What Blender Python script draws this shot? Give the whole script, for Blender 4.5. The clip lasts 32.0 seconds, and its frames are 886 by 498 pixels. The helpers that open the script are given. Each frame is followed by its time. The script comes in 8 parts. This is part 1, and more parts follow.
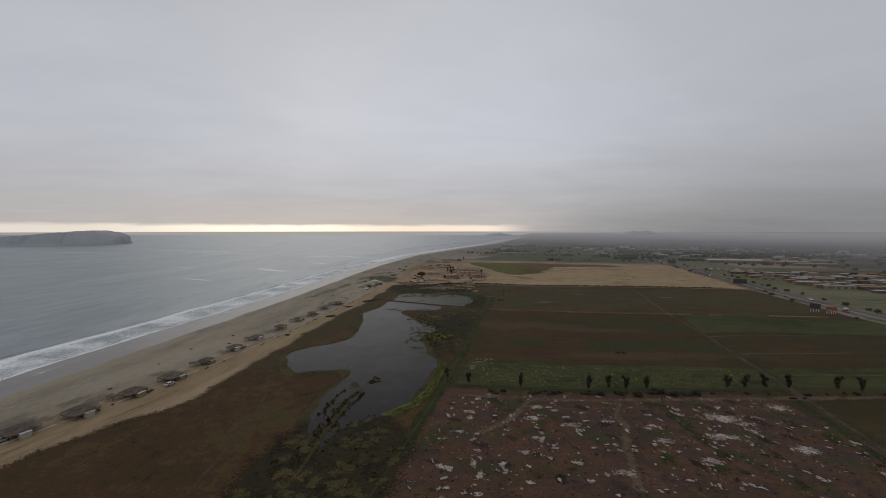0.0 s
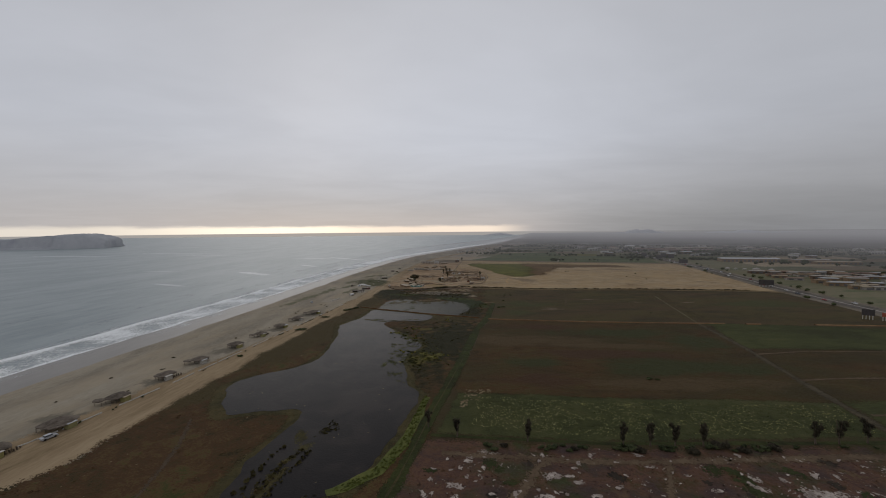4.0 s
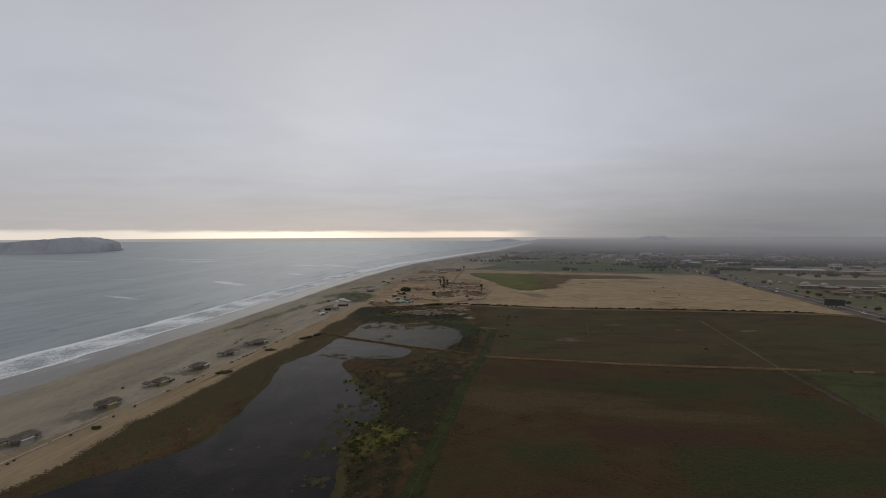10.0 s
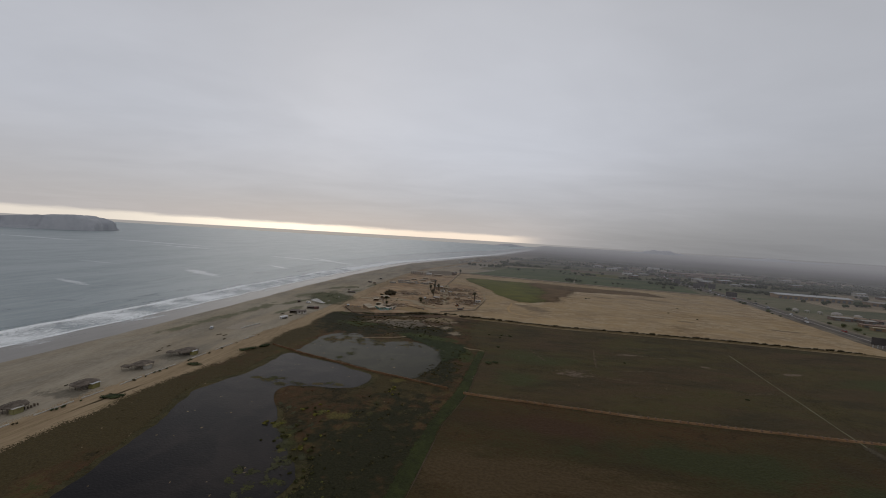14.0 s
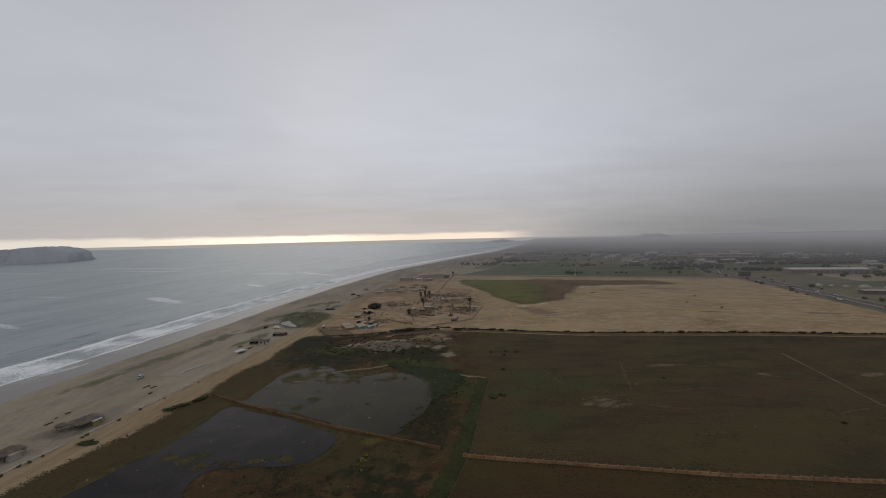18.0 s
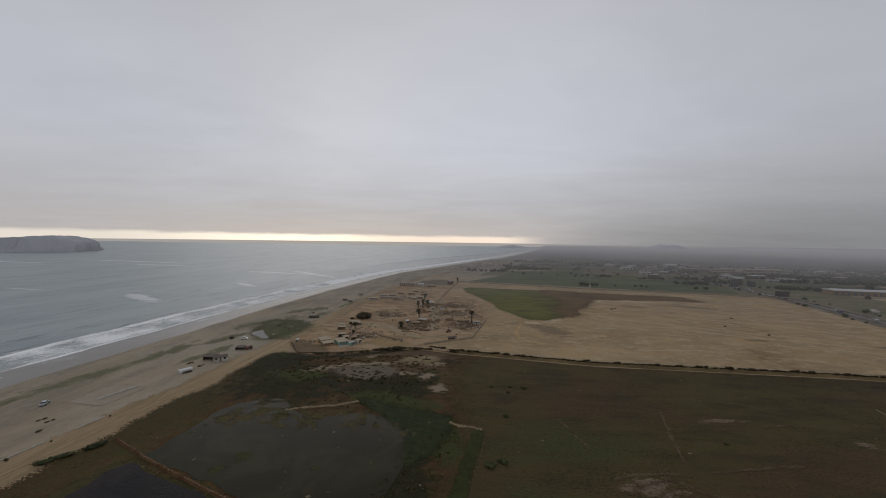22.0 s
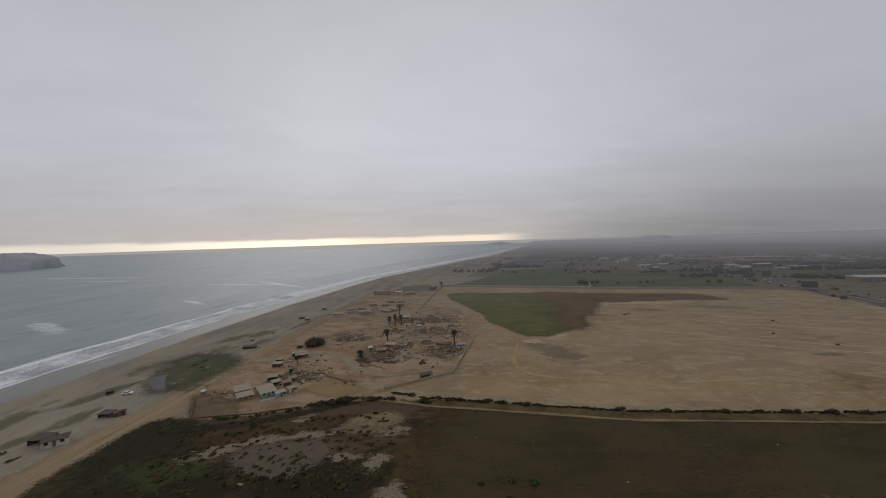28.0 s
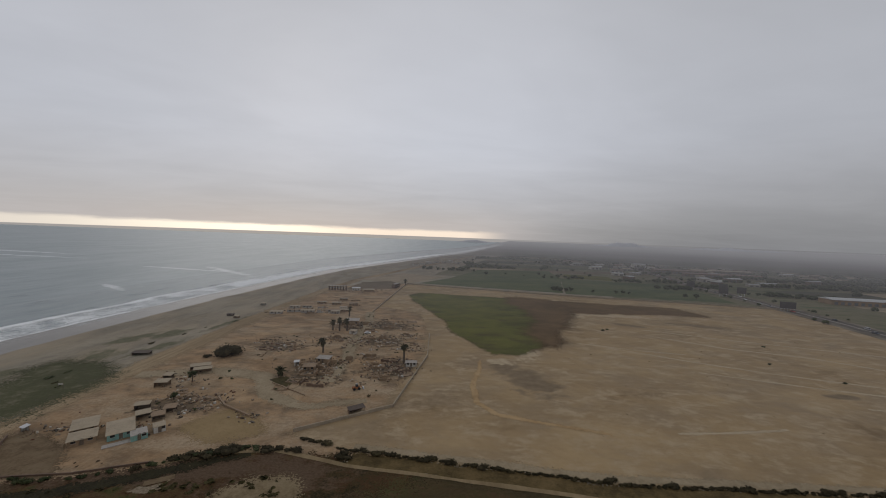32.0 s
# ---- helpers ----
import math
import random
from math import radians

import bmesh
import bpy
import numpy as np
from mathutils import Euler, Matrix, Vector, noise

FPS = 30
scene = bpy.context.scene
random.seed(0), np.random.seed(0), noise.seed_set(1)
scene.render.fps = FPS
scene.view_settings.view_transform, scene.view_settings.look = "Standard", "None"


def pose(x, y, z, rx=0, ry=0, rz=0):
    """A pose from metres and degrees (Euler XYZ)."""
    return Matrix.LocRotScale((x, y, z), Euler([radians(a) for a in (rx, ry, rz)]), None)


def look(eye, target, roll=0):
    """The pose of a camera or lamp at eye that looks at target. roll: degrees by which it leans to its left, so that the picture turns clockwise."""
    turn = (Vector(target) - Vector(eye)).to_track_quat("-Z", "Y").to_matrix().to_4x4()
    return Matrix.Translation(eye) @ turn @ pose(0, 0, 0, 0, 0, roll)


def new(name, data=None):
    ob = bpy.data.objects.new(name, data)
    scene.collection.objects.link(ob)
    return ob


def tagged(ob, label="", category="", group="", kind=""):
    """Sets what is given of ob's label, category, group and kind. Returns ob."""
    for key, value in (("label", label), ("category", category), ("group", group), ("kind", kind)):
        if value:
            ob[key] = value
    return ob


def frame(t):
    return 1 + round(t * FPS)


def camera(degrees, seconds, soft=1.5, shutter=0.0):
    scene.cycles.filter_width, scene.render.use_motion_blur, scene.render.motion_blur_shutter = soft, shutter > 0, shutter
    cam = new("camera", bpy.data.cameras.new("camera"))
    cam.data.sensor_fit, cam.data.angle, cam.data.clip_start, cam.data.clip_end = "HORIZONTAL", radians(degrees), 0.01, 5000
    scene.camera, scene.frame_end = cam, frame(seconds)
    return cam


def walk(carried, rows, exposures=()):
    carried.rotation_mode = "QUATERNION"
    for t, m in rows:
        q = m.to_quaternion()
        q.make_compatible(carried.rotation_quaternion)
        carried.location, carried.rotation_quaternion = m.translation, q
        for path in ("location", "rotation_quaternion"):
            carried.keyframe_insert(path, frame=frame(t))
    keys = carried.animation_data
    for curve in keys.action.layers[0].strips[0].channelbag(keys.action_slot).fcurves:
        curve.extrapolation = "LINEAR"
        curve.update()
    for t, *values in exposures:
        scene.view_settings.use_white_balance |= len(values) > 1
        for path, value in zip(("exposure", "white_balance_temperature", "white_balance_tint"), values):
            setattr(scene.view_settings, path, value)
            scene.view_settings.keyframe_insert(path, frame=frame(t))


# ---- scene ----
cam = camera(100.9, 32.0, soft=1.0)
PATH = [
    (0, (5.069, 0.621, 72.156), (5.044, 2.618, 72.05), 0.0),
    (0.5, (4.698, 6.335, 72.805), (4.643, 8.328, 72.649), -0.8),
    (1, (5.704, 11.979, 71.636), (5.563, 13.97, 71.511), -1.3),
    (1.5, (6.877, 15.885, 72.004), (6.756, 17.878, 71.893), 0.3),
    (2, (8.583, 22.97, 70.832), (8.505, 24.967, 70.753), -0.1),
    (2.5, (8.443, 29.372, 70.438), (8.381, 31.369, 70.348), -2.4),
    (3, (9.562, 35.27, 70.28), (9.503, 37.266, 70.172), -1.8),
    (3.5, (10.885, 40.975, 70.217), (10.864, 42.971, 70.09), -0.7),
    (4, (12.449, 46.162, 69.549), (12.421, 48.159, 69.446), -0.5),
    (4.5, (13.704, 51.832, 70.14), (13.69, 53.831, 70.062), 0.1),
    (6.5, (19.139, 77.397, 70.871), (19.08, 79.393, 70.758), 1.0),
    (7, (19.304, 83.042, 70.813), (19.207, 85.037, 70.707), 0.2),
    (7.5, (19.542, 89.449, 70.605), (19.41, 91.443, 70.523), 0.4),
    (8, (22.023, 95.954, 70.486), (21.938, 97.951, 70.405), 0.3),
    (8.5, (23.378, 101.929, 69.944), (23.34, 103.928, 69.877), -0.2),
    (9, (24.259, 107.871, 69.598), (24.202, 109.869, 69.526), -0.7),
    (9.5, (24.636, 113.866, 70.044), (24.557, 115.863, 69.965), -0.3),
    (10, (26.272, 119.813, 69.626), (26.203, 121.811, 69.553), -0.2),
    (10.5, (27.767, 125.514, 69.574), (27.72, 127.511, 69.478), -1.3),
    (11, (29.517, 131.005, 69.407), (29.483, 133.002, 69.314), -1.2),
    (11.5, (30.173, 137.34, 69.19), (30.126, 139.337, 69.086), -1.2),
    (12, (32.085, 143.772, 69.36), (32.093, 145.769, 69.258), 0.5),
    (12.5, (34.046, 149.246, 69.521), (34.051, 151.243, 69.418), 1.0),
    (13, (34.163, 154.898, 68.934), (34.099, 156.895, 68.832), 1.7),
    (13.5, (35.602, 161.056, 68.932), (35.516, 163.052, 68.846), 3.5),
    (15.5, (38.039, 185.667, 70.069), (37.948, 187.664, 70.02), 1.9),
    (16, (37.919, 191.327, 69.996), (37.775, 193.321, 69.938), -0.3),
    (16.5, (37.672, 196.922, 69.793), (37.478, 198.91, 69.705), -2.8),
    (17, (39.252, 203.337, 69.395), (39.138, 205.331, 69.293), -2.1),
    (17.5, (39.584, 209.378, 69.521), (39.509, 211.374, 69.42), -3.8),
    (18, (40.74, 214.726, 69.054), (40.695, 216.724, 68.99), -1.3),
    (18.5, (41.478, 220.285, 69.125), (41.461, 222.283, 69.037), -1.7),
    (19, (42.5, 226.231, 69.246), (42.47, 228.228, 69.135), -0.2),
    (19.5, (43.184, 232.357, 69.852), (43.199, 234.349, 69.665), 1.5),
    (20, (44.24, 237.149, 68.945), (44.276, 239.143, 68.8), 3.0),
    (20.5, (45.083, 241.655, 68.993), (45.047, 243.65, 68.86), 1.1),
    (21, (44.807, 247.549, 68.937), (44.704, 249.544, 68.837), -2.2),
    (21.5, (46.121, 252.751, 69.107), (45.967, 254.744, 69.059), -1.1),
    (22, (47.42, 258.515, 69.059), (47.323, 260.512, 69.013), 0.8),
    (22.5, (48.152, 264.439, 69.572), (48.045, 266.434, 69.489), 1.9),
    (23, (48.583, 269.697, 69.6), (48.458, 271.691, 69.51), 0.0),
    (23.5, (49.213, 275.411, 69.696), (49.098, 277.404, 69.582), 0.9),
    (24, (50.284, 280.334, 69.831), (50.183, 282.328, 69.723), -0.2),
    (24.5, (51.014, 285.325, 69.363), (50.923, 287.322, 69.293), 0.9),
    (26.5, (53.095, 312.117, 69.49), (52.996, 314.112, 69.401), -2.2),
    (27, (54.52, 317.182, 69.529), (54.483, 319.181, 69.466), -4.3),
    (27.5, (55.513, 322.385, 69.395), (55.493, 324.385, 69.345), -4.2),
    (28, (55.922, 329.735, 68.867), (55.888, 331.734, 68.818), -1.7),
    (28.5, (57.069, 335.194, 68.94), (57.049, 337.193, 68.879), -0.9),
    (29, (57.215, 340.528, 69.572), (57.153, 342.524, 69.456), -3.1),
    (29.5, (57.534, 347.411, 70.014), (57.475, 349.404, 69.846), -2.1),
    (30, (59.891, 353.002, 69.574), (59.876, 354.996, 69.422), -0.9),
    (30.5, (62.902, 356.307, 69.249), (62.946, 358.305, 69.159), -1.9),
    (31, (64.718, 361.086, 69.049), (64.834, 363.082, 68.98), -1.3),
    (31.5, (65.541, 368.016, 69.042), (65.699, 370.008, 68.954), 2.0),
    (32, (66.176, 374.31, 68.435), (66.279, 376.306, 68.36), 2.1),
]
walk(cam, [(t, look(eye, target, roll)) for t, eye, target, roll in PATH])

# ---- light and sky ----
def mathn(nt, op, a, b=None, c=None, clamp=False):
    n = nt.nodes.new("ShaderNodeMath")
    n.operation, n.use_clamp = op, clamp
    for i, v in enumerate((a, b, c)):
        if v is None:
            continue
        if isinstance(v, (int, float)):
            n.inputs[i].default_value = v
        else:
            nt.links.new(v, n.inputs[i])
    return n.outputs[0]


def ramp_range(nt, v, lo, hi, a=0.0, b=1.0):
    n = nt.nodes.new("ShaderNodeMapRange")
    n.interpolation_type = "SMOOTHSTEP"
    nt.links.new(v, n.inputs["Value"])
    for k, x in zip(("From Min", "From Max", "To Min", "To Max"), (lo, hi, a, b)):
        n.inputs[k].default_value = x
    return n.outputs[0]


def mixc(nt, f, a, b):
    n = nt.nodes.new("ShaderNodeMix")
    n.data_type = "RGBA"
    for s, v in ((n.inputs[0], f), (n.inputs[6], a), (n.inputs[7], b)):
        if isinstance(v, (int, float)):
            s.default_value = v
        elif isinstance(v, tuple):
            s.default_value = (*v, 1.0)
        else:
            nt.links.new(v, s)
    return n.outputs[2]


def noise_out(nt, vec, scale, detail=4.0, rough=0.55, dist=0.0):
    n = nt.nodes.new("ShaderNodeTexNoise")
    n.inputs["Scale"].default_value, n.inputs["Detail"].default_value = scale, detail
    n.inputs["Roughness"].default_value, n.inputs["Distortion"].default_value = rough, dist
    nt.links.new(vec, n.inputs["Vector"])
    return n.outputs["Fac"]


def build_world():
    w = bpy.data.worlds.new("overcast_evening")
    scene.world = w
    w.use_nodes = True
    nt = w.node_tree
    nt.nodes.clear()
    tc = nt.nodes.new("ShaderNodeTexCoord")
    sep = nt.nodes.new("ShaderNodeSeparateXYZ")
    nt.links.new(tc.outputs["Generated"], sep.inputs[0])
    x, y, z = sep.outputs
    az = mathn(nt, "ARCTAN2", x, y)
    # cloud deck seen in perspective
    den = mathn(nt, "ADD", mathn(nt, "MAXIMUM", z, 0.0), 0.10)
    com = nt.nodes.new("ShaderNodeCombineXYZ")
    nt.links.new(mathn(nt, "DIVIDE", x, den), com.inputs[0])
    nt.links.new(mathn(nt, "DIVIDE", mathn(nt, "MULTIPLY", y, 1.5), den), com.inputs[1])
    n1 = noise_out(nt, com.outputs[0], 0.55, 5.0, 0.55, 0.6)
    n2 = noise_out(nt, com.outputs[0], 2.2, 4.0, 0.5, 0.3)
    cloud = mathn(nt, "ADD", ramp_range(nt, n1, 0.3, 0.7, 1.01, 1.10), ramp_range(nt, n2, 0.3, 0.7, -0.012, 0.012))
    thin = mathn(nt, "MULTIPLY", mathn(nt, "MULTIPLY", ramp_range(nt, az, -0.75, -0.05), ramp_range(nt, az, 0.15, 0.75, 1.0, 0.0)), ramp_range(nt, z, 0.02, 0.24))
    cloud = mathn(nt, "MULTIPLY_ADD", thin, 0.11, cloud)
    low = mixc(nt, ramp_range(nt, z, 0.0, 0.25), (0.425, 0.415, 0.425), (0.49, 0.505, 0.553))
    deck = mixc(nt, ramp_range(nt, z, 0.2, 0.75), low, (0.42, 0.425, 0.452))
    # brighter over the sea, duller over the land
    side = mathn(nt, "MULTIPLY", ramp_range(nt, az, 0.12, 0.85), ramp_range(nt, z, 0.0, 0.30, 1.0, 0.0))
    deck = mixc(nt, mathn(nt, "MULTIPLY", side, 0.62), deck, (0.19, 0.19, 0.20))
    murk = mathn(nt, "MULTIPLY", ramp_range(nt, az, 0.08, 0.60), ramp_range(nt, z, 0.0, 0.085, 1.0, 0.0))
    fog = mixc(nt, ramp_range(nt, az, 0.22, 0.8), (0.300, 0.295, 0.298), (0.200, 0.201, 0.210))
    deck = mixc(nt, mathn(nt, "MULTIPLY", murk, 0.96), deck, fog)
    dull = mathn(nt, "MULTIPLY", ramp_range(nt, az, 0.2, 0.9), 0.26)
    deck = mixc(nt, dull, deck, (0.30, 0.31, 0.33))
    sc = nt.nodes.new("ShaderNodeVectorMath")
    sc.operation = "SCALE"
    nt.links.new(deck, sc.inputs[0])
    nt.links.new(cloud, sc.inputs["Scale"])
    # clear strip under the cloud, over the sea
    com2 = nt.nodes.new("ShaderNodeCombineXYZ")
    nt.links.new(mathn(nt, "MULTIPLY", az, 9.0), com2.inputs[0])
    nt.links.new(mathn(nt, "MULTIPLY", z, 55.0), com2.inputs[1])
    edge = mathn(nt, "MULTIPLY_ADD", noise_out(nt, com2.outputs[0], 1.0, 5.0, 0.6), 0.013, -0.0065)
    ze = mathn(nt, "ADD", z, edge)
    strip = ramp_range(nt, ze, 0.0065, 0.0165, 1.0, 0.0)
    along = mathn(nt, "MULTIPLY", ramp_range(nt, az, 0.10, 0.24, 1.0, 0.0), ramp_range(nt, az, -0.85, -0.4, 0.42, 1.0))
    strip = mathn(nt, "MULTIPLY", strip, along)
    glow = mathn(nt, "MULTIPLY", mathn(nt, "MULTIPLY", ramp_range(nt, z, 0.0, 0.11, 0.33, 0.0), ramp_range(nt, az, 0.1, 0.4, 1.0, 0.0)), ramp_range(nt, az, -1.0, -0.4, 0.4, 1.0))
    withglow = mixc(nt, glow, sc.outputs[0], (0.62, 0.53, 0.47))
    lit = mixc(nt, ramp_range(nt, az, -0.45, -0.1, 0.0, 1.0), (1.25, 1.12, 0.92), (0.98, 0.83, 0.69))
    sky = mixc(nt, strip, withglow, lit)
    # far sea and far land past the edge of the ground
    far = mixc(nt, ramp_range(nt, az, 0.10, 0.38), (0.335, 0.325, 0.32), fog)
    allc = mixc(nt, ramp_range(nt, z, -0.0056, -0.0044), far, sky)
    # thin clear-sky share above the cloud
    st = nt.nodes.new("ShaderNodeTexSky")
    st.sky_type, st.sun_disc = "NISHITA", False
    st.sun_elevation, st.sun_rotation = radians(22), radians(-20)
    bg1, bg2 = nt.nodes.new("ShaderNodeBackground"), nt.nodes.new("ShaderNodeBackground")
    nt.links.new(allc, bg1.inputs[0])
    nt.links.new(st.outputs[0], bg2.inputs[0])
    bg1.inputs[1].default_value, bg2.inputs[1].default_value = 1.0, 0.05
    mx = nt.nodes.new("ShaderNodeMixShader")
    mx.inputs[0].default_value = 0.04
    nt.links.new(bg1.outputs[0], mx.inputs[1])
    nt.links.new(bg2.outputs[0], mx.inputs[2])
    out = nt.nodes.new("ShaderNodeOutputWorld")
    nt.links.new(mx.outputs[0], out.inputs[0])


build_world()
sun_data = bpy.data.lights.new("sun", "SUN")
sun_data.energy, sun_data.angle, sun_data.color = 0.25, radians(40), (1.0, 0.95, 0.88)
sun = new("sun", sun_data)
sun.matrix_world = look((0, 0, 300), (110, -300, 150))


# ---- materials ----
def ground_layers(nt, pos, col, grain, layers):
    """Other growth or soil over a ground colour. A layer: two colours, size of its noise in metres, share (0 to 1),
    softness, stretch along x and y, and spots (x, y, rx, ry, turn) to which it is bound, or none: everywhere."""
    for k, (c0, c1, size, share, soft, stretch, spots) in enumerate(layers):
        mp = nt.nodes.new("ShaderNodeMapping")
        mp.inputs["Location"].default_value, mp.inputs["Scale"].default_value = (31 + 57 * k, 12 - 43 * k, 7 * k), (*stretch, 1)
        nt.links.new(pos, mp.inputs[0])
        n = noise_out(nt, mp.outputs[0], 1 / size, 8, 0.62, 0.25)
        m = mathn(nt, "MULTIPLY_ADD", mathn(nt, "SUBTRACT", grain, 0.5), 0.25, n)
        if spots:
            best = None
            for x, y, rx, ry, turn in spots:
                sm = nt.nodes.new("ShaderNodeMapping")
                sm.vector_type = "TEXTURE"
                sm.inputs["Location"].default_value, sm.inputs["Scale"].default_value = (x, y, 0), (rx, ry, 1e6)
                sm.inputs["Rotation"].default_value = (0, 0, radians(turn))
                nt.links.new(pos, sm.inputs[0])
                ln = nt.nodes.new("ShaderNodeVectorMath")
                ln.operation = "LENGTH"
                nt.links.new(sm.outputs[0], ln.inputs[0])
                d = mathn(nt, "SUBTRACT", 1.0, ln.outputs["Value"])
                best = d if best is None else mathn(nt, "MAXIMUM", best, d)
            m = mathn(nt, "ADD", mathn(nt, "MULTIPLY", mathn(nt, "SUBTRACT", m, 0.5), 4.2), mathn(nt, "ADD", mathn(nt, "MULTIPLY", mathn(nt, "MINIMUM", best, 0.7), 1.5), share - 0.72))
            f = ramp_range(nt, m, -soft, soft)
        else:
            t = 0.5 + (0.5 - share) * 0.45
            f = ramp_range(nt, m, t - soft * 0.3, t + soft * 0.3)
        col = mixc(nt, f, col, mixc(nt, ramp_range(nt, grain, 0.35, 0.65), c0, c1))
    return col


def material(name, cols, big=45.0, mid=7.0, fine=0.9, rough=0.95, bump=0.4, depth=0.25, weights=(0.45, 0.33, 0.22),
             stretch=(1, 1, 1), turn=0.0, spec=0.15, lo=0.41, hi=0.59, metal=0.0, rand=0.0, layers=()):
    """A surface whose colour runs over cols with noise at three sizes in metres, with relief."""
    mat = bpy.data.materials.new(name)
    mat.use_nodes = True
    nt = mat.node_tree
    b = nt.nodes["Principled BSDF"]
    tc = nt.nodes.new("ShaderNodeTexCoord")
    mp = nt.nodes.new("ShaderNodeMapping")
    mp.inputs["Scale"].default_value, mp.inputs["Rotation"].default_value = stretch, (0, 0, radians(turn))
    nt.links.new(tc.outputs["Object"], mp.inputs[0])
    v = mp.outputs[0]
    n1, n2, n3 = noise_out(nt, v, 1 / big, 6, 0.6, 0.3), noise_out(nt, v, 1 / mid, 8, 0.68, 0.5), noise_out(nt, v, 1 / fine, 4, 0.65)
    f = mathn(nt, "MULTIPLY", n1, weights[0])
    f = mathn(nt, "MULTIPLY_ADD", n2, weights[1], f)
    f = mathn(nt, "MULTIPLY_ADD", n3, weights[2], f)
    f = mathn(nt, "DIVIDE", mathn(nt, "SUBTRACT", f, lo * sum(weights)), (hi - lo) * sum(weights), clamp=True)
    if rand:
        oi = nt.nodes.new("ShaderNodeObjectInfo")
        f = mathn(nt, "MULTIPLY_ADD", mathn(nt, "SUBTRACT", oi.outputs["Random"], 0.5), rand, f, clamp=True)
    r = nt.nodes.new("ShaderNodeValToRGB")
    e = r.color_ramp.elements
    while len(e) < len(cols):
        e.new(0.5)
    for i, c in enumerate(cols):
        e[i].position, e[i].color = i / max(1, len(cols) - 1), (*c, 1)
    nt.links.new(f, r.inputs[0])
    nt.links.new(ground_layers(nt, tc.outputs["Object"], r.outputs[0], n3, layers), b.inputs["Base Color"])
    b.inputs["Roughness"].default_value, b.inputs["Metallic"].default_value = rough, metal
    b.inputs["Specular IOR Level"].default_value = spec
    bp = nt.nodes.new("ShaderNodeBump")
    bp.inputs["Strength"].default_value, bp.inputs["Distance"].default_value = bump, depth
    nt.links.new(mathn(nt, "ADD", n3, mathn(nt, "MULTIPLY", n2, 1.5)), bp.inputs["Height"])
    nt.links.new(bp.outputs[0], b.inputs["Normal"])
    return mat


def paint(name, col, var=0.15, rough=0.7, metal=0.0, scale=1.2, spec=0.3):
    """Painted or built surface in object scale, with dirt and fading."""
    d = tuple(c * (1 - var) for c in col)
    u = tuple(min(0.9, c * (1 + var * 0.6)) for c in col)
    return material(name, [d, col, u], big=scale * 4, mid=scale, fine=scale * 0.2, rough=rough, bump=0.15, depth=0.02, spec=spec, metal=metal, lo=0.38, hi=0.62)


SAND = material("beach_sand", [(0.2032, 0.1685, 0.1203), (0.281, 0.2325, 0.1648), (0.3193, 0.2646, 0.1886)], 60, 11, 1.2, bump=0.5, stretch=(1, 0.35, 1), turn=-8, layers=[((0.1744, 0.1515, 0.1159), (0.212, 0.1847, 0.1421), 16, 0.42, 0.55, (1, 0.35), ()), ((0.2829, 0.2492, 0.1914), (0.3206, 0.2825, 0.2184), 22, 0.35, 0.6, (1, 0.35), ()), ((0.1084, 0.1034, 0.06094), (0.1508, 0.1403, 0.08804), 6, 0.30, 0.5, (1, 0.5), [(-134, 430, 7, 26, -14), (-127, 468, 7, 30, -4), (-140, 395, 5, 20, -12), (-106, 599, 8, 18, -20), (-92, 612, 7, 14, -20), (-126, 475, 5, 16, -20), (-112, 500, 6, 20, -20), (-118, 540, 8, 20, -15), (-98, 570, 9, 12, 0), (-100, 470, 6, 20, -15), (-80, 585, 6, 20, -10), (-72, 640, 5, 26, -12)]), ((0.1318, 0.1146, 0.08637), (0.1697, 0.1478, 0.1118), 4, 0.35, 0.4, (1, 0.6), [(-151, 132, 16, 7, 0), (-143, 150, 14, 7, 0), (-133, 178, 10, 7, 0), (-124, 212, 10, 6, 0), (-119, 255, 10, 6, 0), (-112, 300, 10, 6, 0), (-106, 345, 10, 8, 0)])])
WET = material("wet_sand", [(0.1328, 0.1174, 0.09895), (0.1767, 0.1594, 0.1373)], 30, 8, 2, rough=0.38, bump=0.05, spec=0.45, stretch=(1, 0.25, 1), turn=-8)
ROAD = material("dirt_road", [(0.2017, 0.1435, 0.08159), (0.2754, 0.2023, 0.1216), (0.3252, 0.2463, 0.1521)], 30, 5, 0.9, stretch=(1, 0.18, 1), turn=-10)
TRACK = material("earth_track", [(0.09409, 0.06399, 0.03438), (0.1443, 0.1017, 0.05886), (0.1819, 0.1337, 0.08091)], 16, 3, 0.7)
